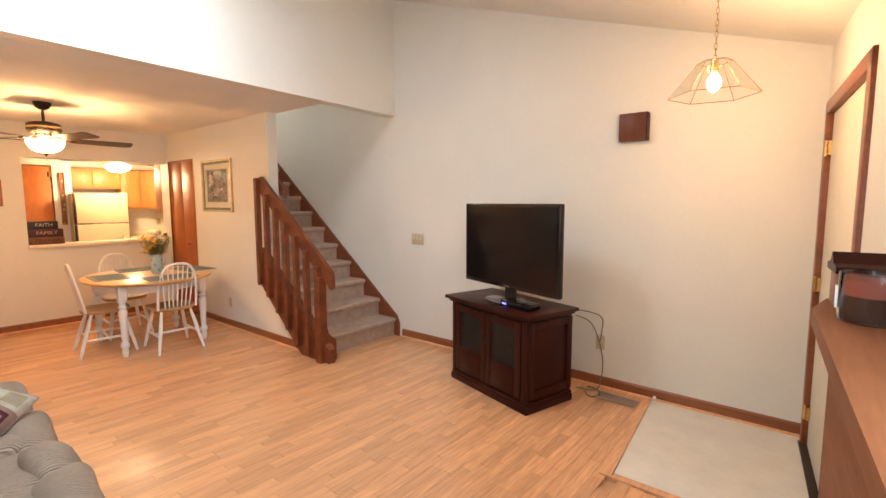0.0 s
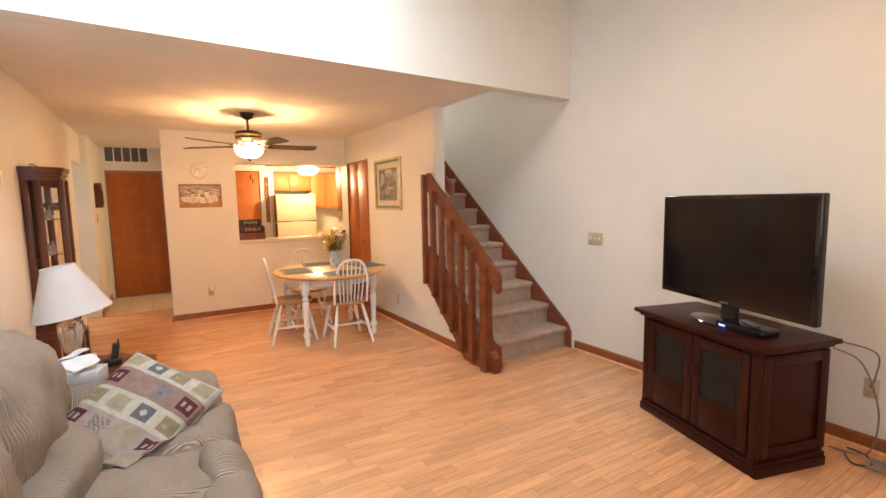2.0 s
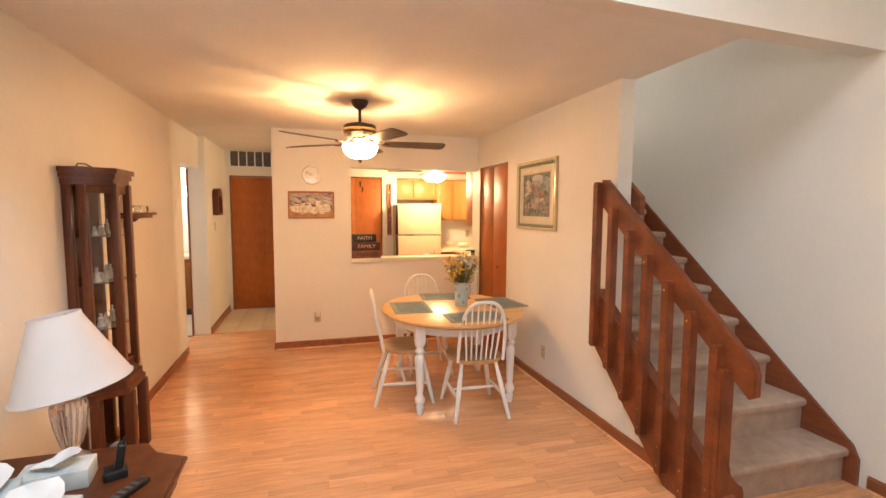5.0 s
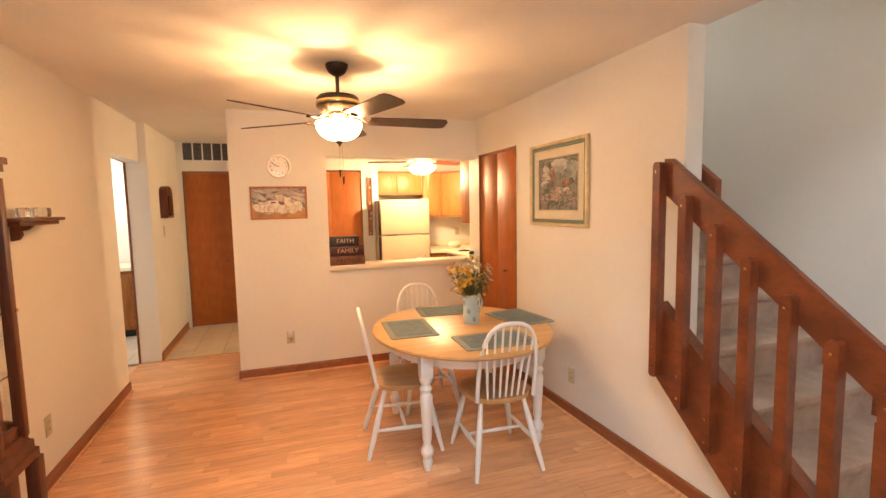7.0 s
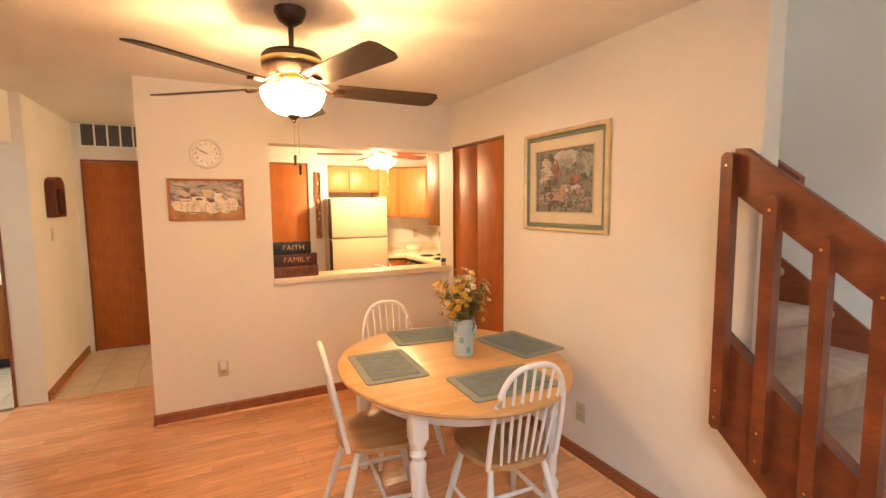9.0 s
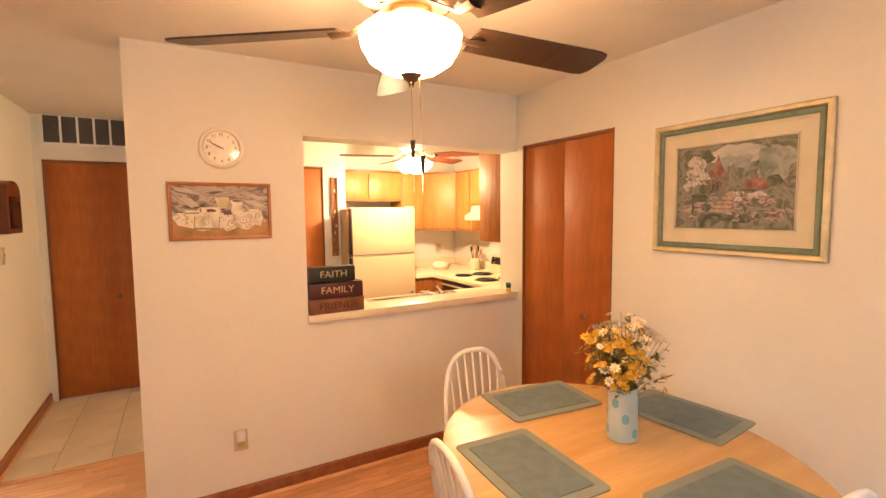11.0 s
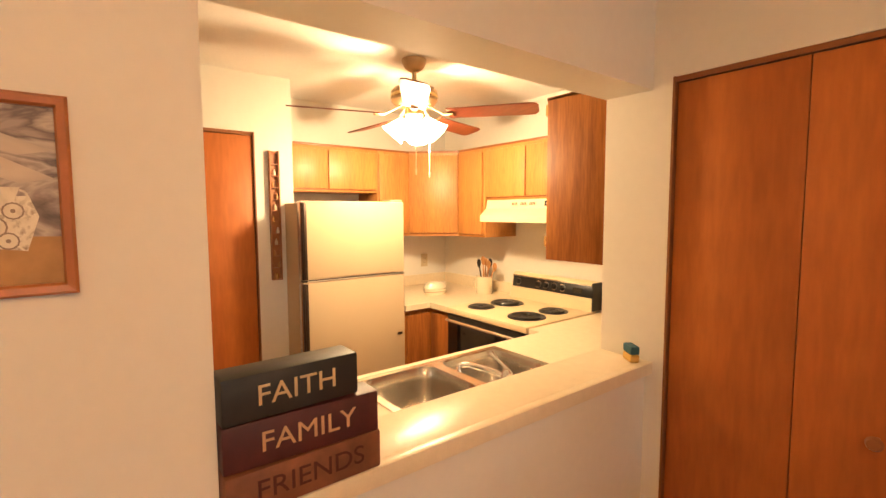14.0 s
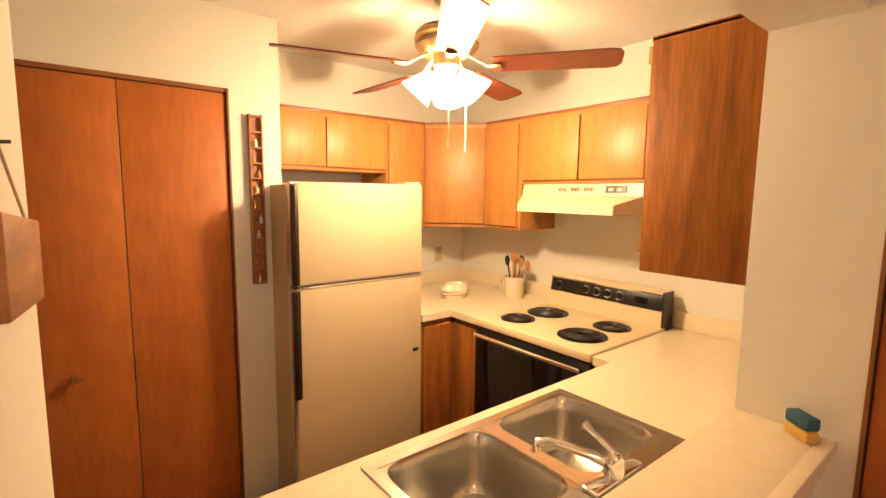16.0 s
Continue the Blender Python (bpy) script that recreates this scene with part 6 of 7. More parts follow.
LM = thing("table_lamp", "crystal glass table lamp with a tilted white shade", "lamp", pose(-4.165, 0.175, TT + 0.001))
CRYS = glass("lamp_crystal", (1.0, 0.97, 0.93), 0.12)
CRYS.node_tree.nodes["Principled BSDF"].inputs["Transmission Weight"].default_value = 0.9
part("foot", lathe(bmesh.new(), [(0.0, 0.0), (0.062, 0.0), (0.066, 0.012), (0.050, 0.026), (0.030, 0.034), (0.0, 0.036)], 10), CRYS, LM, flat=True)
part("crystal_stem", lathe(bmesh.new(), [(0.0, 0.037), (0.030, 0.037), (0.026, 0.05), (0.036, 0.08), (0.056, 0.16), (0.064, 0.215), (0.066, 0.245), (0.052, 0.262), (0.03, 0.27), (0.0, 0.27)], 12), CRYS, LM, flat=True)
bm = bmesh.new()
for i in range(12):
    a = 2 * math.pi * (i + 0.5) / 12
    tube(bm, [(0.034 * math.cos(a), 0.034 * math.sin(a), 0.075), (0.054 * math.cos(a), 0.054 * math.sin(a), 0.155), (0.063 * math.cos(a), 0.063 * math.sin(a), 0.215)], 0.0045, 6)
part("cut_ribs", bm, CRYS, LM)
part("neck", lathe(bmesh.new(), [(0.0, 0.27), (0.018, 0.27), (0.014, 0.30), (0.011, 0.46), (0.0, 0.46)], 14), BRASS, LM)
FABRIC = mat("lamp_shade_linen", (0.66, 0.61, 0.585), 0.85, var=0.02, bump=0.3, bump_scale=200)
TIL = Matrix.Translation((0, 0.02, 0.32)) @ Matrix.Rotation(radians(10), 4, "X") @ Matrix.Translation((0, 0, -0.32))
bm = lathe(bmesh.new(), [(0.207, 0.32), (0.204, 0.315), (0.09, 0.595), (0.088, 0.612), (0.084, 0.612), (0.086, 0.595), (0.20, 0.318)], 40, fold=1)
bm.transform(TIL)
part("shade", bm, FABRIC, LM)
for rr0, z0 in ((0.086, 0.612), (0.204, 0.318)):
    bm = tube(bmesh.new(), [(rr0 * math.cos(a0), rr0 * math.sin(a0), z0) for a0 in [k * 2 * math.pi / 32 for k in range(33)]], 0.003, 6)
    bm.transform(TIL)
    part("shade_ring", bm, FABRIC, LM)
bm = tube(bmesh.new(), [(-0.085, 0, 0.60), (0, 0, 0.585), (0.085, 0, 0.60)], 0.003, 6)
bm.transform(TIL)
part("spider", bm, BRASS, LM)

TISS = mat("tissue_paper", (0.80, 0.80, 0.80), 0.9, var=0.03)
TBOX = mat("tissue_box_card", (0.40, 0.52, 0.58), 0.6, second=(0.66, 0.70, 0.71), scale=14, var=0.1)
TBOX2 = mat("grey_box_card", (0.60, 0.60, 0.60), 0.6, second=(0.52, 0.55, 0.57), scale=16, var=0.1)
for px, py, tw, lab, mt, bw0, bl0, bh0, big in ((-3.80, 0.07, 18, "pale blue tissue box with a tissue pulled out", TBOX, 0.07, 0.10, 0.10, 0.95), (-3.70, 0.27, -14, "pale grey tissue box with crumpled tissue", TBOX2, 0.07, 0.10, 0.085, 0.72), (-3.99, 0.20, 8, "low pale blue tissue box", TBOX, 0.065, 0.11, 0.07, 0.6)):
    tb = thing("tissue_box", lab, "tissue box", pose(px, py, TT + 0.001, 0, 0, tw), group="tissue boxes on the end table")
    part("carton", box(-bw0, -bl0, 0, bw0, bl0, bh0, bev=0.003), mt, tb)
    rr = random.Random(int(px * 100))
    bm = bmesh.new()
    n0 = 14
    ph0 = [rr.uniform(0, 6.28) for _ in range(3)]
    cen = bm.verts.new((0, 0, bh0 + 0.002))
    rings = []
    for k in range(1, 5):
        f0 = k / 4
        rings.append([bm.verts.new((math.cos(2 * math.pi * i / n0) * big * (0.018 + 0.075 * f0 ** 1.4) * (1 + 0.35 * f0 * math.sin(3 * 2 * math.pi * i / n0 + ph0[0])), math.sin(2 * math.pi * i / n0) * big * (0.018 + 0.085 * f0 ** 1.4) * (1 + 0.3 * f0 * math.sin(2 * 2 * math.pi * i / n0 + ph0[1])), bh0 + 0.003 + big * (0.07 * f0 ** 0.8 * (0.55 + 0.45 * math.sin(2 * math.pi * i / n0 + ph0[2])) + rr.uniform(0.0, 0.02) * f0))) for i in range(n0)])
    for i in range(n0):
        j = (i + 1) % n0
        bm.faces.new((cen, rings[0][i], rings[0][j]))
        for r0, r1 in zip(rings, rings[1:]):
            bm.faces.new((r0[i], r1[i], r1[j], r0[j]))
    part("tissue", bm, TISS, tb, "crumpled white tissue")
ph = thing("cordless_phone", "black cordless phone standing in its charger", "phone", pose(-4.00, 0.385, TT + 0.001, 0, 0, 20))
part("charger", box(-0.04, -0.04, 0, 0.04, 0.04, 0.035, bev=0.008), BLACK, ph)
part("handset", bx(bmesh.new(), -0.024, -0.012, 0.02, 0.024, 0.018, 0.13, 0.009, 3, m=Matrix.Rotation(radians(-10), 4, "X")), BLACK, ph)
part("antenna", cyl(bmesh.new(), (0.014, 0.03, 0.12), (0.014, 0.034, 0.155), 0.006, 0.004), BLACK, ph)
rc = thing("remote_control", "black television remote lying on the end table", "remote", pose(-3.86, 0.47, TT + 0.001, 0, 0, 65))
part("body", box(-0.022, -0.085, 0, 0.022, 0.085, 0.02, bev=0.006), BLACK, rc)
for i in range(4):
    for j in range(3):
        part("button", box(-0.014 + j * 0.011, -0.06 + i * 0.028, 0.0202, -0.007 + j * 0.011, -0.045 + i * 0.028, 0.023), LOUVRE, rc)

# mirror
MR = thing("wall_mirror", "octagonal wall mirror in a gold frame", "mirror", pose(-4.065, LW, 1.735))
MIRROR = mat("mirror_silver", (0.88, 0.87, 0.84), 0.015, metal=1.0, var=0.0)


def octagon(w, h, c):
    return [(-w, -h + c), (-w + c, -h), (w - c, -h), (w, -h + c), (w, h - c), (w - c, h), (-w + c, h), (-w, h - c)]


o1, o2 = octagon(0.31, 0.215, 0.13), octagon(0.276, 0.181, 0.115)
bm = bmesh.new()
pr = [[bm.verts.new((x * s0, y0, z * s0)) for x, z in o] for o, s0, y0 in ((o1, 1.0, 0.001), (o1, 1.0, 0.018), (o1, 0.96, 0.03), (o2, 1.0, 0.018), (o2, 1.0, 0.006))]
for a0, b0 in zip(pr, pr[1:]):
    for i in range(8):
        bm.faces.new((a0[i], a0[(i + 1) % 8], b0[(i + 1) % 8], b0[i]))
bmesh.ops.recalc_face_normals(bm, faces=bm.faces)
part("frame", bm, GILT, MR)
part("glass", prism(bmesh.new(), o2, "y", 0.002, 0.009), MIRROR, MR)
bm = bmesh.new()
o3 = [(x * 0.90, z * 0.88) for x, z in o2]
va = [bm.verts.new((x, 0.0092, z)) for x, z in o2]
vb = [bm.verts.new((x, 0.0115, z)) for x, z in o3]
for i in range(8):
    bm.faces.new((va[i], va[(i + 1) % 8], vb[(i + 1) % 8], vb[i]))
bm.faces.new(vb)
bmesh.ops.recalc_face_normals(bm, faces=bm.faces)
part("bevelled_face", bm, MIRROR, MR, flat=True)

# curio cabinet
CU = thing("curio_cabinet", "tall dark wooden curio cabinet with glass panes", "cabinet", pose(-5.10, LW + 0.001, 0))
fp = [(-0.19, 0.0), (0.19, 0.0), (0.19, 0.09), (0.115, 0.21), (-0.115, 0.21), (-0.19, 0.09)]


def grown(k, dy=0.0):
    return [(x * k, y * k + dy if y > 0 else y) for x, y in fp]


part("crown", prism(prism(prism(bmesh.new(), grown(1.03), "z", 1.665, 1.70), grown(1.09), "z", 1.70, 1.73), grown(1.15), "z", 1.73, 1.757), WALNUT, CU)
part("waist", prism(prism(prism(bmesh.new(), grown(1.05), "z", 0.56, 0.60), grown(1.12), "z", 0.52, 0.56), grown(1.18), "z", 0.485, 0.52), WALNUT, CU)
part("plinth", prism(prism(bmesh.new(), grown(1.18), "z", 0.04, 0.075), grown(1.2), "z", 0.0, 0.04), WALNUT, CU)
for k, (x, y) in enumerate(fp):
    yy = max(y, 0.02) - 0.02
    xx = x - math.copysign(0.02, x)
    part("post", box(xx - 0.02, yy, 0.59, xx + 0.02, yy + 0.04, 1.675, bev=0.004), WALNUT, CU)
    part("lower_post", box(xx * 1.12 - 0.028, yy * 1.12, 0.07, xx * 1.12 + 0.028, yy * 1.12 + 0.05, 0.49, bev=0.005), WALNUT, CU)
for z in (0.60, 1.62):
    for (x0, y0), (x1, y1) in zip(fp[2:5], fp[3:6]):
        d = Vector((x1 - x0, y1 - y0, 0))
        m = Matrix.Translation(((x0 + x1) / 2, (y0 + y1) / 2, z)) @ Matrix.Rotation(math.atan2(d.y, d.x), 4, "Z")
        part("rail", bx(bmesh.new(), -d.length / 2, 0.0, 0.0, d.length / 2, 0.022, 0.045, 0.003, m=m), WALNUT, CU)
for (x0, y0), (x1, y1) in zip(fp[2:5], fp[3:6]):
    d = Vector((x1 - x0, y1 - y0, 0))
    m = Matrix.Translation(((x0 + x1) / 2, (y0 + y1) / 2, 0)) @ Matrix.Rotation(math.atan2(d.y, d.x), 4, "Z")
    pn = part("pane", bx(bmesh.new(), -d.length / 2 + 0.03, 0.010, 0.645, d.length / 2 - 0.03, 0.013, 1.62, m=m), CLEAR, CU)
    pn.visible_shadow = False
part("back_mirror", box(-0.17, 0.002, 0.60, 0.17, 0.005, 1.67), MIRROR, CU)
for z in (0.86, 1.12, 1.38):
    gs = part("glass_shelf", prism(bmesh.new(), grown(0.92), "z", z, z + 0.005), CLEAR, CU)
    gs.visible_shadow = False
part("deck", prism(bmesh.new(), grown(0.95), "z", 0.60, 0.606), WALNUT, CU)
part("lock", cyl(bmesh.new(), (-0.105, 0.208, 1.13), (-0.105, 0.235, 1.13), 0.008), BRASS, CU)
part("cord", tube(bmesh.new(), [(0.15, 0.06, 1.761), (0.10, 0.05, 1.781), (0.04, 0.06, 1.784), (-0.03, 0.08, 1.763)], 0.004, 6), BRONZE, CU)
PORC = mat("porcelain", (0.34, 0.32, 0.29), 0.25, var=0.03)
PURP = mat("lilac_candle", (0.30, 0.22, 0.36), 0.5)
crng = random.Random(3)
for z, n0 in ((0.607, 3), (0.866, 3), (1.126, 4), (1.386, 3)):
    for k in range(n0):
        x = -0.12 + 0.24 * (k + 0.5) / n0 + crng.uniform(-0.01, 0.01)
        h, r = crng.uniform(0.05, 0.10), crng.uniform(0.016, 0.024)
        fg = thing("figurine", "small white porcelain figurine in the curio cabinet" if z > 0.65 else "lilac jar candle in the curio cabinet", "figurine" if z > 0.65 else "candle", pose(-5.10 + x, LW + 0.105, z), group="curios on the cabinet shelves")
        part("body", lathe(bmesh.new(), [(0.0, 0), (r, 0), (r * 0.9, h * 0.15), (r * 0.55, h * 0.45), (r * 0.75, h * 0.6), (r * 0.3, h * 0.75), (r * 0.45, h * 0.88), (0.0, h)] if z > 0.65 else [(0.0, 0), (r * 1.3, 0), (r * 1.3, h * 0.75), (r, h * 0.85), (r, h), (0.0, h)], 16), PORC if z > 0.65 else PURP, fg)
fg = thing("knick_knack", "small white ceramic piece on the cabinet base", "figurine", pose(-5.07, LW + 0.13, 0.076))
part("body", lathe(bmesh.new(), [(0.0, 0), (0.05, 0), (0.06, 0.03), (0.03, 0.07), (0.0, 0.09)], 16), PORC, fg)

# small wall shelf and hall clock
WS = thing("wall_shelf", "small dark wooden wall shelf with a scrolled bracket", "shelf", pose(-5.80, LW, 1.49))
part("board", box(-0.24, 0.001, 0.0, 0.24, 0.13, 0.018, bev=0.006), WALNUT, WS)
part("ledger", box(-0.21, 0.001, -0.022, 0.21, 0.11, 0.0, bev=0.006), WALNUT, WS)
bm = prism(bmesh.new(), [(0.001, -0.10), (0.03, -0.095), (0.045, -0.07), (0.04, -0.05), (0.07, -0.045), (0.095, -0.022), (0.001, -0.022)], "x", 0.03, 0.06)
part("bracket", bm, WALNUT, WS)
bw = thing("shelf_tray", "low clear glass dish on the wall shelf", "dish", pose(-5.84, LW + 0.066, 1.509))
part("dish", box(-0.1, -0.04, 0, 0.1, 0.04, 0.05, bev=0.008), CLEAR, bw)
HC = thing("hall_clock", "small dark wooden wall cabinet with an arched top", "wall cabinet", pose(-8.66, -0.06, 1.455))
q = [(-0.15, 0.0), (0.15, 0.0), (0.15, 0.27)] + [(0.15 * math.cos(k * math.pi / 8), 0.27 + 0.075 * math.sin(k * math.pi / 8)) for k in range(1, 8)] + [(-0.15, 0.27)]
part("case", prism(bmesh.new(), q, "y", 0.001, 0.07), WALNUT, HC)
part("door", box(-0.11, 0.0705, 0.03, 0.11, 0.078, 0.24, bev=0.003), MAHOG, HC)
part("glass", box(-0.085, 0.0785, 0.055, 0.085, 0.081, 0.215), GLOSSB, HC)

# television and its cabinet
TVA = -16.2
TS = thing("tv_stand", "dark cherry television cabinet with two glazed doors", "cabinet", pose(-2.05, 3.575, 0, 0, 0, TVA))
W2, D2 = 0.432, 0.235
part("plinth", bx(bx(bmesh.new(), -W2 - 0.012, -D2 - 0.012, 0.0, W2 + 0.012, D2, 0.055, 0.006), -W2 - 0.006, -D2 - 0.006, 0.055, W2 + 0.006, D2, 0.078, 0.006), MAHOG, TS)
part("carcass", box(-W2 + 0.01, -D2 + 0.01, 0.075, W2 - 0.01, D2, 0.665, bev=0.004), MAHOG, TS)
part("top", bx(bx(bmesh.new(), -W2 - 0.05, -D2 - 0.05, 0.685, W2 + 0.05, D2 + 0.01, 0.712, 0.007), -W2 - 0.022, -D2 - 0.022, 0.662, W2 + 0.022, D2, 0.686, 0.007), MAHOG, TS)
for sx in (-1, 1):
    part("pilaster", box(sx * (W2 - 0.05), -D2 - 0.004, 0.08, sx * W2, -D2 + 0.02, 0.66, bev=0.003), MAHOG, TS)
    x0, x1 = (0.003, W2 - 0.056) if sx > 0 else (-W2 + 0.056, -0.003)
    bm = bmesh.new()
    for a0, b0, a1, b1 in ((x0, 0.10, x0 + 0.055, 0.645), (x1 - 0.055, 0.10, x1, 0.645), (x0 + 0.055, 0.10, x1 - 0.055, 0.30), (x0 + 0.055, 0.59, x1 - 0.055, 0.645)):
        bx(bm, a0, -D2 - 0.008, b0, a1, -D2 + 0.01, b1, 0.002)
    dr = part("door", bm, MAHOG, TS)
    part("panel", box(x0 + 0.07, -D2 - 0.012, 0.135, x1 - 0.07, -D2 + 0.0, 0.27, bev=0.006), MAHOG, dr)
    part("door_glass", box(x0 + 0.05, -D2 - 0.001, 0.295, x1 - 0.05, -D2 + 0.003, 0.595), mat("dark_leaded_glass", (0.010, 0.012, 0.011), 0.35, var=0.3, scale=15, spec=0.2), dr)
    bm = bmesh.new()
    for xx in (x0 + 0.085, x1 - 0.085):
        tube(bm, [(xx, -D2 - 0.002, 0.30), (xx, -D2 - 0.002, 0.59)], 0.0018, 6)
    part("leading", bm, BRONZE, dr)
    part("handle", tube(bmesh.new(), [((0.025 if sx > 0 else -0.025), -D2 - 0.008, 0.40), ((0.025 if sx > 0 else -0.025), -D2 - 0.025, 0.41), ((0.025 if sx > 0 else -0.025), -D2 - 0.025, 0.46), ((0.025 if sx > 0 else -0.025), -D2 - 0.008, 0.47)], 0.004, 6), BRONZE, dr)
bm = bmesh.new()
for a0, b0, a1, b1 in ((-D2 + 0.02, 0.10, -D2 + 0.075, 0.645), (D2 - 0.06, 0.10, D2 - 0.005, 0.645), (-D2 + 0.075, 0.10, D2 - 0.06, 0.155), (-D2 + 0.075, 0.59, D2 - 0.06, 0.645)):
    bx(bm, W2 - 0.012, a0, b0, W2 + 0.002, a1, b1, 0.002)
part("side_frame", bm, MAHOG, TS)

TV = thing("television", "black flat-screen television on a pedestal base", "television", pose(-2.012, 3.47, 0.7125, 0, 0, TVA - 1))
part("bezel", bx(bmesh.new(), -0.52, -0.005, 0.115, 0.52, 0.04, 0.755, 0.008, 3), GLOSSB, TV)
part("back_shell", box(-0.42, 0.04, 0.18, 0.42, 0.085, 0.68, bev=0.02, seg=3), BLACK, TV)
SCREEN = mat("dark_screen", (0.006, 0.005, 0.005), 0.14, var=0.0, spec=0.3)
part("screen", box(-0.495, -0.0075, 0.145, 0.495, -0.0052, 0.73), SCREEN, TV)
part("neck", bx(bmesh.new(), -0.05, 0.02, 0.012, 0.05, 0.06, 0.2, 0.01), BLACK, TV)
part("pedestal", lathe(bmesh.new(), [(0.0, 0.0), (0.98, 0.0), (1.0, 0.004), (0.96, 0.011), (0.3, 0.016), (0.0, 0.016)], 40, (0, 0.03, 0), 0.26, 0.125), GLOSSB, TV)
part("logo", box(-0.03, -0.0085, 0.124, 0.03, -0.0045, 0.134), LOUVRE, TV)
CBX = thing("cable_box", "black cable box with a blue light on the cabinet", "cable box", pose(-1.86, 3.40, 0.7125, 0, 0, TVA))
part("body", box(-0.14, -0.06, 0.004, 0.14, 0.07, 0.045, bev=0.006), GLOSSB, CBX)
part("status_light", box(-0.118, -0.0625, 0.016, -0.078, -0.059, 0.026), glow("blue_led", (0.06, 0.08, 1.0), 5.0), CBX)
dv = thing("small_remote", "small grey remote on the cable box", "remote", pose(-1.84, 3.415, 0.7578, 0, 0, 50))
part("body", box(-0.018, -0.06, 0, 0.018, 0.06, 0.014, bev=0.004), LOUVRE, dv)
CABLE = mat("grey_cable", (0.20, 0.18, 0.17), 0.6)
for k, pts in enumerate((((-1.60, 3.80, 0.62), (-1.49, 3.86, 0.55), (-1.42, 3.90, 0.30), (-1.44, 3.92, 0.08), (-1.50, 3.93, 0.012), (-1.62, 3.90, 0.012)),
                         ((-1.60, 3.82, 0.66), (-1.46, 3.95, 0.60), (-1.47, 4.0, 0.45), (-1.50, 4.045, 0.37)),
                         ((-1.54, 3.88, 0.01), (-1.48, 3.80, 0.01), (-1.42, 3.85, 0.01), (-1.47, 3.95, 0.012), (-1.56, 3.97, 0.012)))):
    pv = [Vector(p) for p in pts]
    fine = []
    for i in range(len(pv) - 1):
        a0, b0, c0, d0 = pv[max(i - 1, 0)], pv[i], pv[i + 1], pv[min(i + 2, len(pv) - 1)]
        for j in range(6):
            t0 = j / 6
            fine.append(0.5 * ((2 * b0) + (c0 - a0) * t0 + (2 * a0 - 5 * b0 + 4 * c0 - d0) * t0 ** 2 + (3 * b0 - a0 - 3 * c0 + d0) * t0 ** 3))
    fine.append(pv[-1])
    tagged(part("power_cable", tube(bmesh.new(), fine, 0.0045, 6), CABLE if k < 2 else BLACK), "loose cable hanging behind the television cabinet" if k < 2 else "black power cord lying on the floor", "cable")

# chime box, floor register, doorstop
CB0 = thing("door_chime", "brown wooden doorbell chime box high on the wall", "doorbell", pose(-1.295, TVW, 1.92))
part("cover", box(-0.10, -0.065, 0.0, 0.10, -0.001, 0.20, bev=0.004), WALNUT, CB0)
part("side_strip", box(0.094, -0.068, 0.004, 0.101, -0.004, 0.196), MAHOG, CB0)
REGM = mat("register_grey", (0.36, 0.29, 0.23), 0.5, metal=0.3, var=0.1)
FV = thing("floor_register", "grey metal floor heating register", "vent", pose(-1.30, 3.875, 0.009, 0, 0, -4))
part("frame", bx(bx(bx(bx(bmesh.new(), -0.15, -0.065, 0, 0.15, -0.05, 0.006), -0.15, 0.05, 0, 0.15, 0.065, 0.006), -0.15, -0.05, 0, -0.135, 0.05, 0.006), 0.135, -0.05, 0, 0.15, 0.05, 0.006), REGM, FV)
for i in range(14):
    part("louvre", box(-0.131 + i * 0.019, -0.05, 0.0, -0.122 + i * 0.019, 0.05, 0.005), REGM, FV)
ds = thing("door_stop", "small white spring door stop on the baseboard", "door stop", pose(-1.06, TVW - 0.015, 0.05))
part("spring", cyl(bmesh.new(), (0, 0, 0), (0, -0.06, -0.004), 0.007), CHROME, ds)
part("tip", cyl(bmesh.new(), (0, -0.058, -0.004), (0, -0.075, -0.004), 0.011), WHITE, ds)

# low wooden cupboard beside the entry
CUPB = mat("cupboard_stain", (0.25, 0.088, 0.034), 0.5, second=(0.19, 0.062, 0.024), spec=0.25, scale=3, stretch=(6, 0.6, 6), grain=0.12, grain_scale=18)
EC = thing("entry_cupboard", "reddish-brown wooden cupboard with a thick top", "cabinet", pose(0, 0, 0))
TZ = 1.185


def ex(y):
    return -0.144 - 0.074 * (y - 1.405)


part("top", prism(bmesh.new(), [(ex(2.12), 2.12), (ex(-0.08), -0.08), (fx(-0.08) - 0.005, -0.08), (fx(2.31) - 0.005, 2.31), (-0.165, 2.31)], "z", TZ - 0.045, TZ), CUPB, EC)
part("front_panel", prism(bmesh.new(), [(ex(2.15) + 0.05, 2.15), (ex(-0.08) + 0.05, -0.08), (ex(-0.08) + 0.07, -0.08), (ex(2.15) + 0.07, 2.15)], "z", 0.0, TZ - 0.046), CUPB, EC)
part("end_panel", prism(bmesh.new(), [(ex(2.15) + 0.05, 2.15), (ex(2.13) + 0.05, 2.13), (fx(2.13) - 0.005, 2.13), (fx(2.15) - 0.005, 2.15)], "z", 0.0, TZ - 0.046), CUPB, EC)
WAX = mat("red_wax", (0.035, 0.003, 0.004), 0.35)
JARPINK = mat("jar_pink", (0.42, 0.10, 0.07), 0.4)
JC = thing("jar_candle", "large dark red candle in a glass jar", "candle", pose(-0.075, 2.02, TZ + 0.001))
part("wax", lathe(bmesh.new(), [(0.0, 0.004), (0.066, 0.004), (0.068, 0.01), (0.068, 0.066), (0.0, 0.066)], 32), WAX, JC)
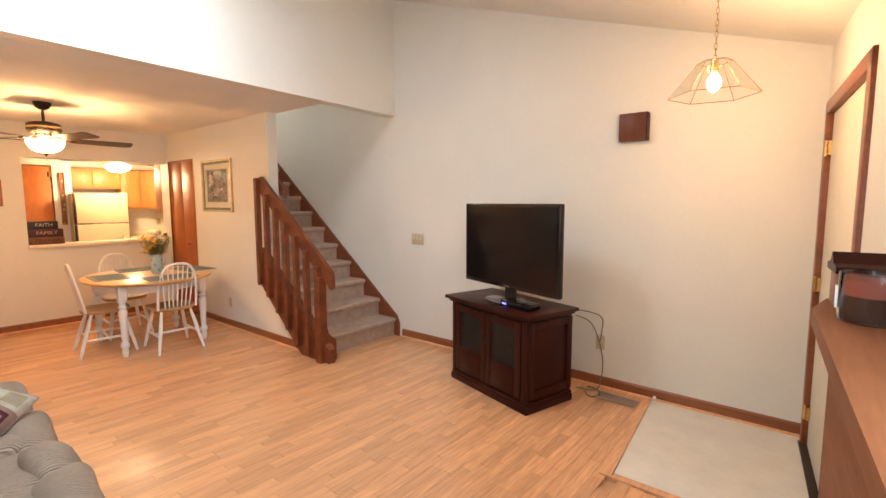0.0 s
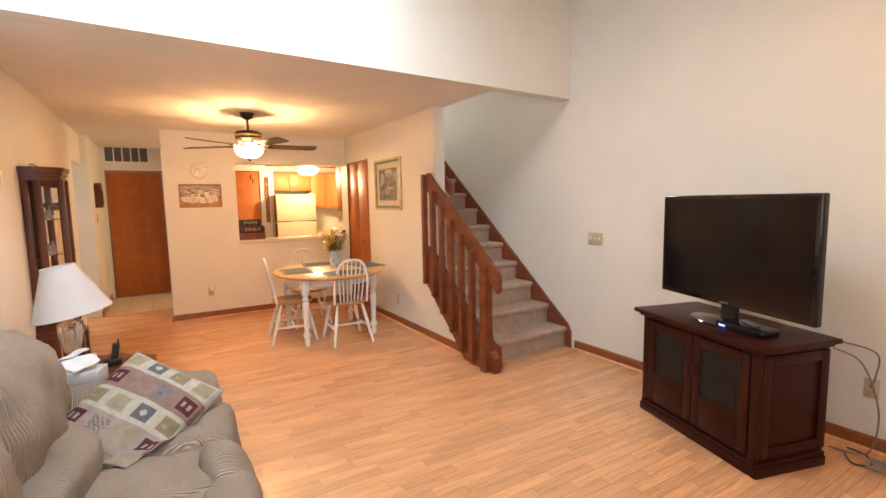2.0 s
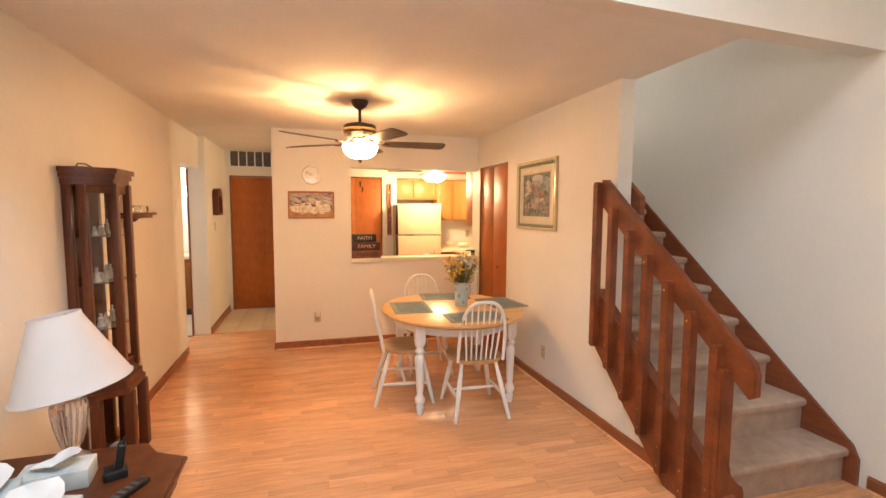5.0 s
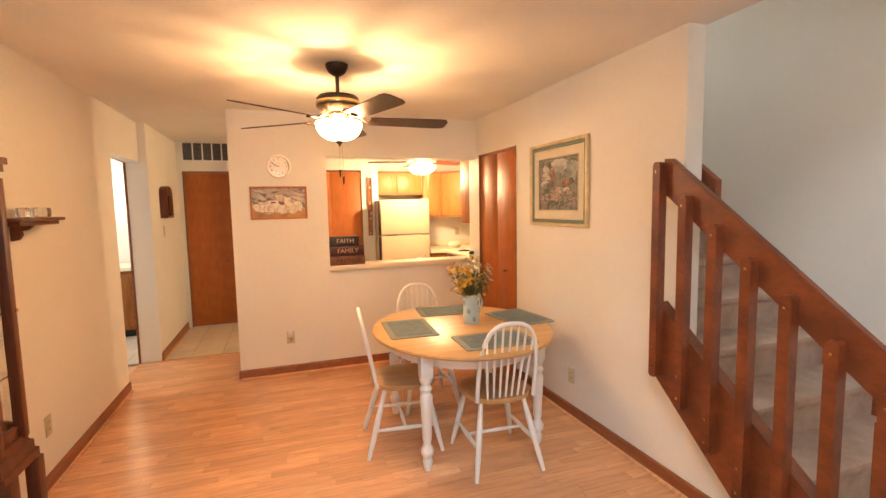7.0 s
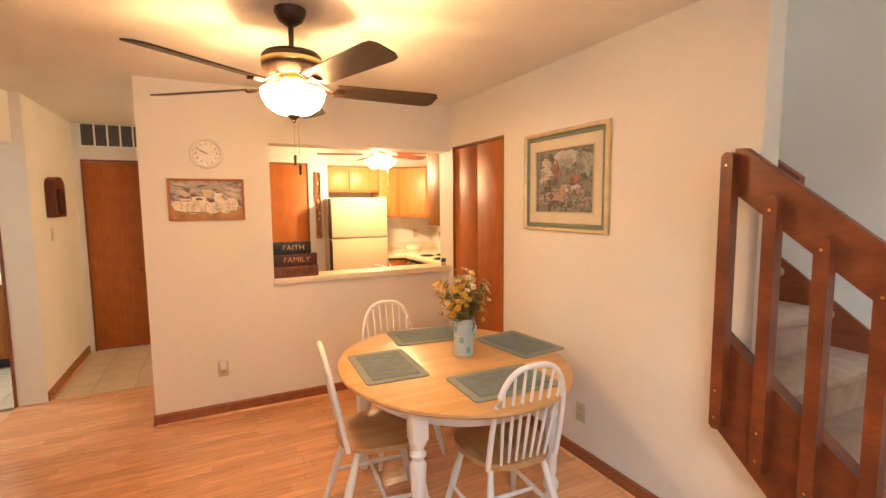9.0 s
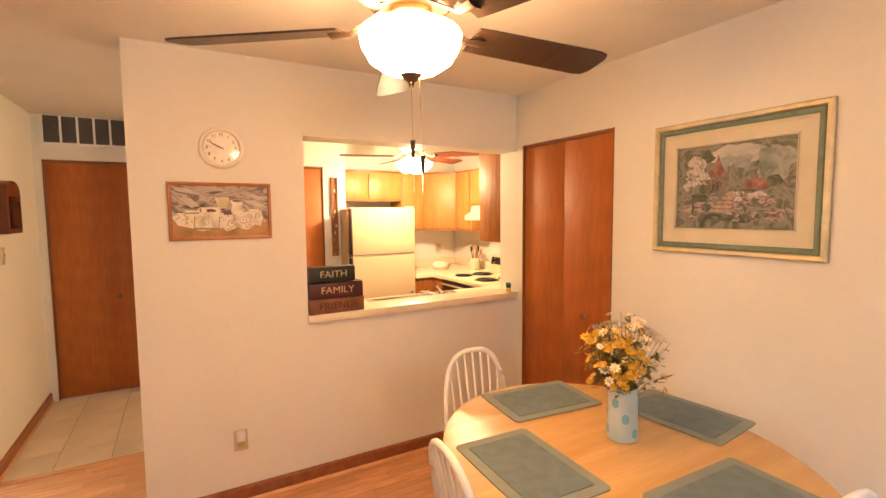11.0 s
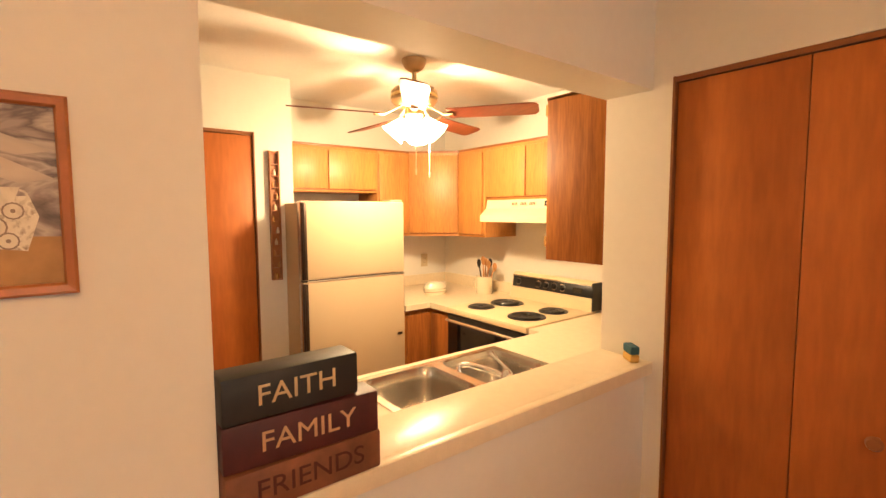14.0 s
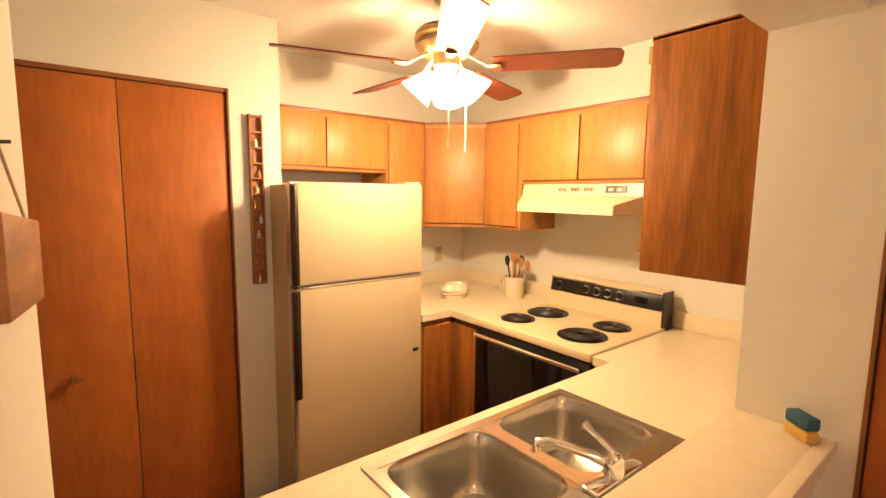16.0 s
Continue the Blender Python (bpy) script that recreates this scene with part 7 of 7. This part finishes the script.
# thin pink ring inside the jar, above the dark wax
part("pink_ring", lathe(bmesh.new(), [(0.069, 0.0665), (0.069, 0.104), (0.066, 0.104), (0.066, 0.0665)], 32, fold=1), JARPINK, JC, "pink film of wax on the glass")
jg = part("jar", lathe(bmesh.new(), [(0.0, 0.0), (0.071, 0.0), (0.074, 0.006), (0.074, 0.115), (0.072, 0.122), (0.0695, 0.115), (0.0695, 0.0035), (0.0, 0.003)], 32), CLEAR, JC)
part("label", box(-0.0785, -0.028, 0.03, -0.0735, 0.018, 0.082), TISS, JC)
BXW = thing("wooden_box", "dark reddish wooden house-shaped box", "box", pose(-0.09, 2.205, TZ + 0.001, 0, 0, 6))
part("box", box(-0.064, -0.064, 0, 0.064, 0.064, 0.10, bev=0.004), CHERRY, BXW)
part("lid", prism(bmesh.new(), [(-0.08, 0.1005), (0.08, 0.1005), (0.08, 0.12), (0.03, 0.125), (0.0, 0.155), (-0.03, 0.125), (-0.08, 0.12)], "x", -0.072, 0.072), MAHOG, BXW)

# small board hung on the pass-through's side
HB = thing("hanging_board", "small plain wooden board hung by a string", "decoration", pose(-7.595, 1.592, 1.505, 0, 0, -3.3))
m = Matrix.Rotation(radians(-5), 4, "Y")
part("board", bx(bmesh.new(), -0.10, 0.0, -0.045, 0.10, 0.02, 0.045, 0.003, m=m), mat("plain_board", (0.42, 0.19, 0.07), 0.6, second=(0.30, 0.12, 0.045), scale=5, stretch=(1, 6, 6), grain=0.15), HB)
part("string", tube(bmesh.new(), [(-0.085, 0.010, 0.040), (0.0, 0.006, 0.115), (0.085, 0.010, 0.052)], 0.0015, 6), mat("jute_string", (0.45, 0.34, 0.20), 0.9), HB)
part("nail", cyl(bmesh.new(), (0.0, 0.0, 0.114), (0.0, 0.016, 0.115), 0.0018), BRONZE, HB)

# ---- floor pieces ----
FL = tagged(new("floor"), "honey oak laminate strip floor", "floor", kind="structure")
prng = random.Random(11)
SW = 0.0665
meshes = []
for L in (0.32, 0.40, 0.48, 0.56):
    me = bpy.data.meshes.new("floor_strip")
    bm = bmesh.new()
    a, b, c = SW / 2 - 0.0005, L / 2 - 0.0005, 0.0007
    v = [bm.verts.new(p) for p in ((-a, -b, -0.006), (a, -b, -0.006), (a, b, -0.006), (-a, b, -0.006), (-a, -b, -c), (a, -b, -c), (a, b, -c), (-a, b, -c), (-a + c, -b + c, 0), (a - c, -b + c, 0), (a - c, b - c, 0), (-a + c, b - c, 0))]
    for i in range(4):
        j = (i + 1) % 4
        bm.faces.new((v[i], v[j], v[4 + j], v[4 + i]))
        bm.faces.new((v[4 + i], v[4 + j], v[8 + j], v[8 + i]))
    bm.faces.new(v[8:12])
    bm.to_mesh(me)
    bm.free()
    me.materials.append(OAK)
    meshes.append((L, me))
rest_v, rest_f = [], []
VY = 2.92


def vinyl_edge(y):
    """x of the entry sheet's edge at y."""
    return -0.985 - 0.093 * (y - VY)


singles = 0
x = 0.62
col = 0
while x > -8.15:
    y = LW - 0.3 + prng.uniform(-0.4, 0.0)
    while y < TVW:
        L, me = prng.choice(meshes)
        yc = y + L / 2
        y0, y1 = max(y, -0.26), min(y + L, TVW)
        keep = y1 - y0 > 0.01 and not (x > vinyl_edge(yc) - 0.02 and y1 > VY)
        if x < -7.4 and y0 > 0.9:
            keep = False
        if keep:
            whole = y0 == y and y1 == y + L
            if whole and singles < 300 and -5.6 < x < -2.0 and 0.9 < yc < 3.0:
                ob = new("floor_strip", me)
                ob.parent = FL
                ob.location = (x, yc, 0)
                singles += 1
            else:
                k = len(rest_v)
                a = SW / 2 - 0.0008
                rest_v += [(x - a, y0 + 0.0008, 0), (x + a, y0 + 0.0008, 0), (x + a, y1 - 0.0008, 0), (x - a, y1 - 0.0008, 0), (x - a, y0 + 0.0008, -0.006), (x + a, y0 + 0.0008, -0.006), (x + a, y1 - 0.0008, -0.006), (x - a, y1 - 0.0008, -0.006)]
                rest_f += [(k, k + 1, k + 2, k + 3), (k, k + 4, k + 5, k + 1), (k + 1, k + 5, k + 6, k + 2), (k + 2, k + 6, k + 7, k + 3), (k + 3, k + 7, k + 4, k)]
        y += L
    x -= SW
me = bpy.data.meshes.new("floor_strips")
me.from_pydata(rest_v, [], rest_f)
me.materials.append(OAK)
fr = new("floor_strips", me)
fr.parent = FL
tagged(fr, kind="stuff")
# entry sheet and its edge strips
tagged(part("floor_entry", prism(bmesh.new(), [(vinyl_edge(VY), VY), (vinyl_edge(TVW), TVW), (0.4, TVW), (0.4, VY)], "z", -0.02, 0.002), VINYL), "worn cream vinyl sheet inside the entry door", "floor", kind="structure")
tagged(part("floor_edging", bx(prism(bmesh.new(), [(vinyl_edge(VY) - 0.06, VY - 0.05), (vinyl_edge(TVW) - 0.06, TVW), (vinyl_edge(TVW), TVW), (vinyl_edge(VY), VY - 0.05)], "z", -0.02, 0.006), vinyl_edge(VY), VY - 0.05, -0.02, 0.2, VY, 0.006, 0.003), OAK), "oak edge strip round the entry floor", "trim", kind="structure")
TF = tagged(new("floor_hall"), "beige ceramic tile floor of the hallway", "floor", kind="structure")
tm = bpy.data.meshes.new("tile")
bm = box(-0.1475, -0.1475, -0.012, 0.1475, 0.1475, 0.0, bev=0.003, seg=1)
bm.to_mesh(tm)
bm.free()
tm.materials.append(TILE)
for i in range(7):
    for j in range(-7, 4):
        xx, yy = -8.30 - 0.30 * i, 0.05 + 0.30 * j
        if yy > 0.9 or (xx < -9.6 and yy > -0.2):
            continue
        ob = new("tile", tm)
        ob.parent = TF
        ob.location = (xx, yy, 0.003)
tagged(part("floor_grout", box(-10.1, -2.15, -0.02, -8.148, 0.93, -0.002), mat("tile_grout", (0.38, 0.30, 0.21), 0.8)), "tan grout bed of the tile floor", "floor", kind="structure")
tagged(part("floor_threshold", box(-8.16, -0.25, -0.01, -8.115, 0.9, 0.006, bev=0.003), OAK), "oak threshold strip in the hallway", "trim", kind="structure")
tagged(part("floor_kitchen", box(-9.9, 0.93, -0.02, PK, KR, 0.0), mat("kitchen_vinyl", (0.30, 0.20, 0.12), 0.4, var=0.15, scale=5, grain=0.1)), "brown sheet vinyl kitchen floor", "floor", kind="structure")
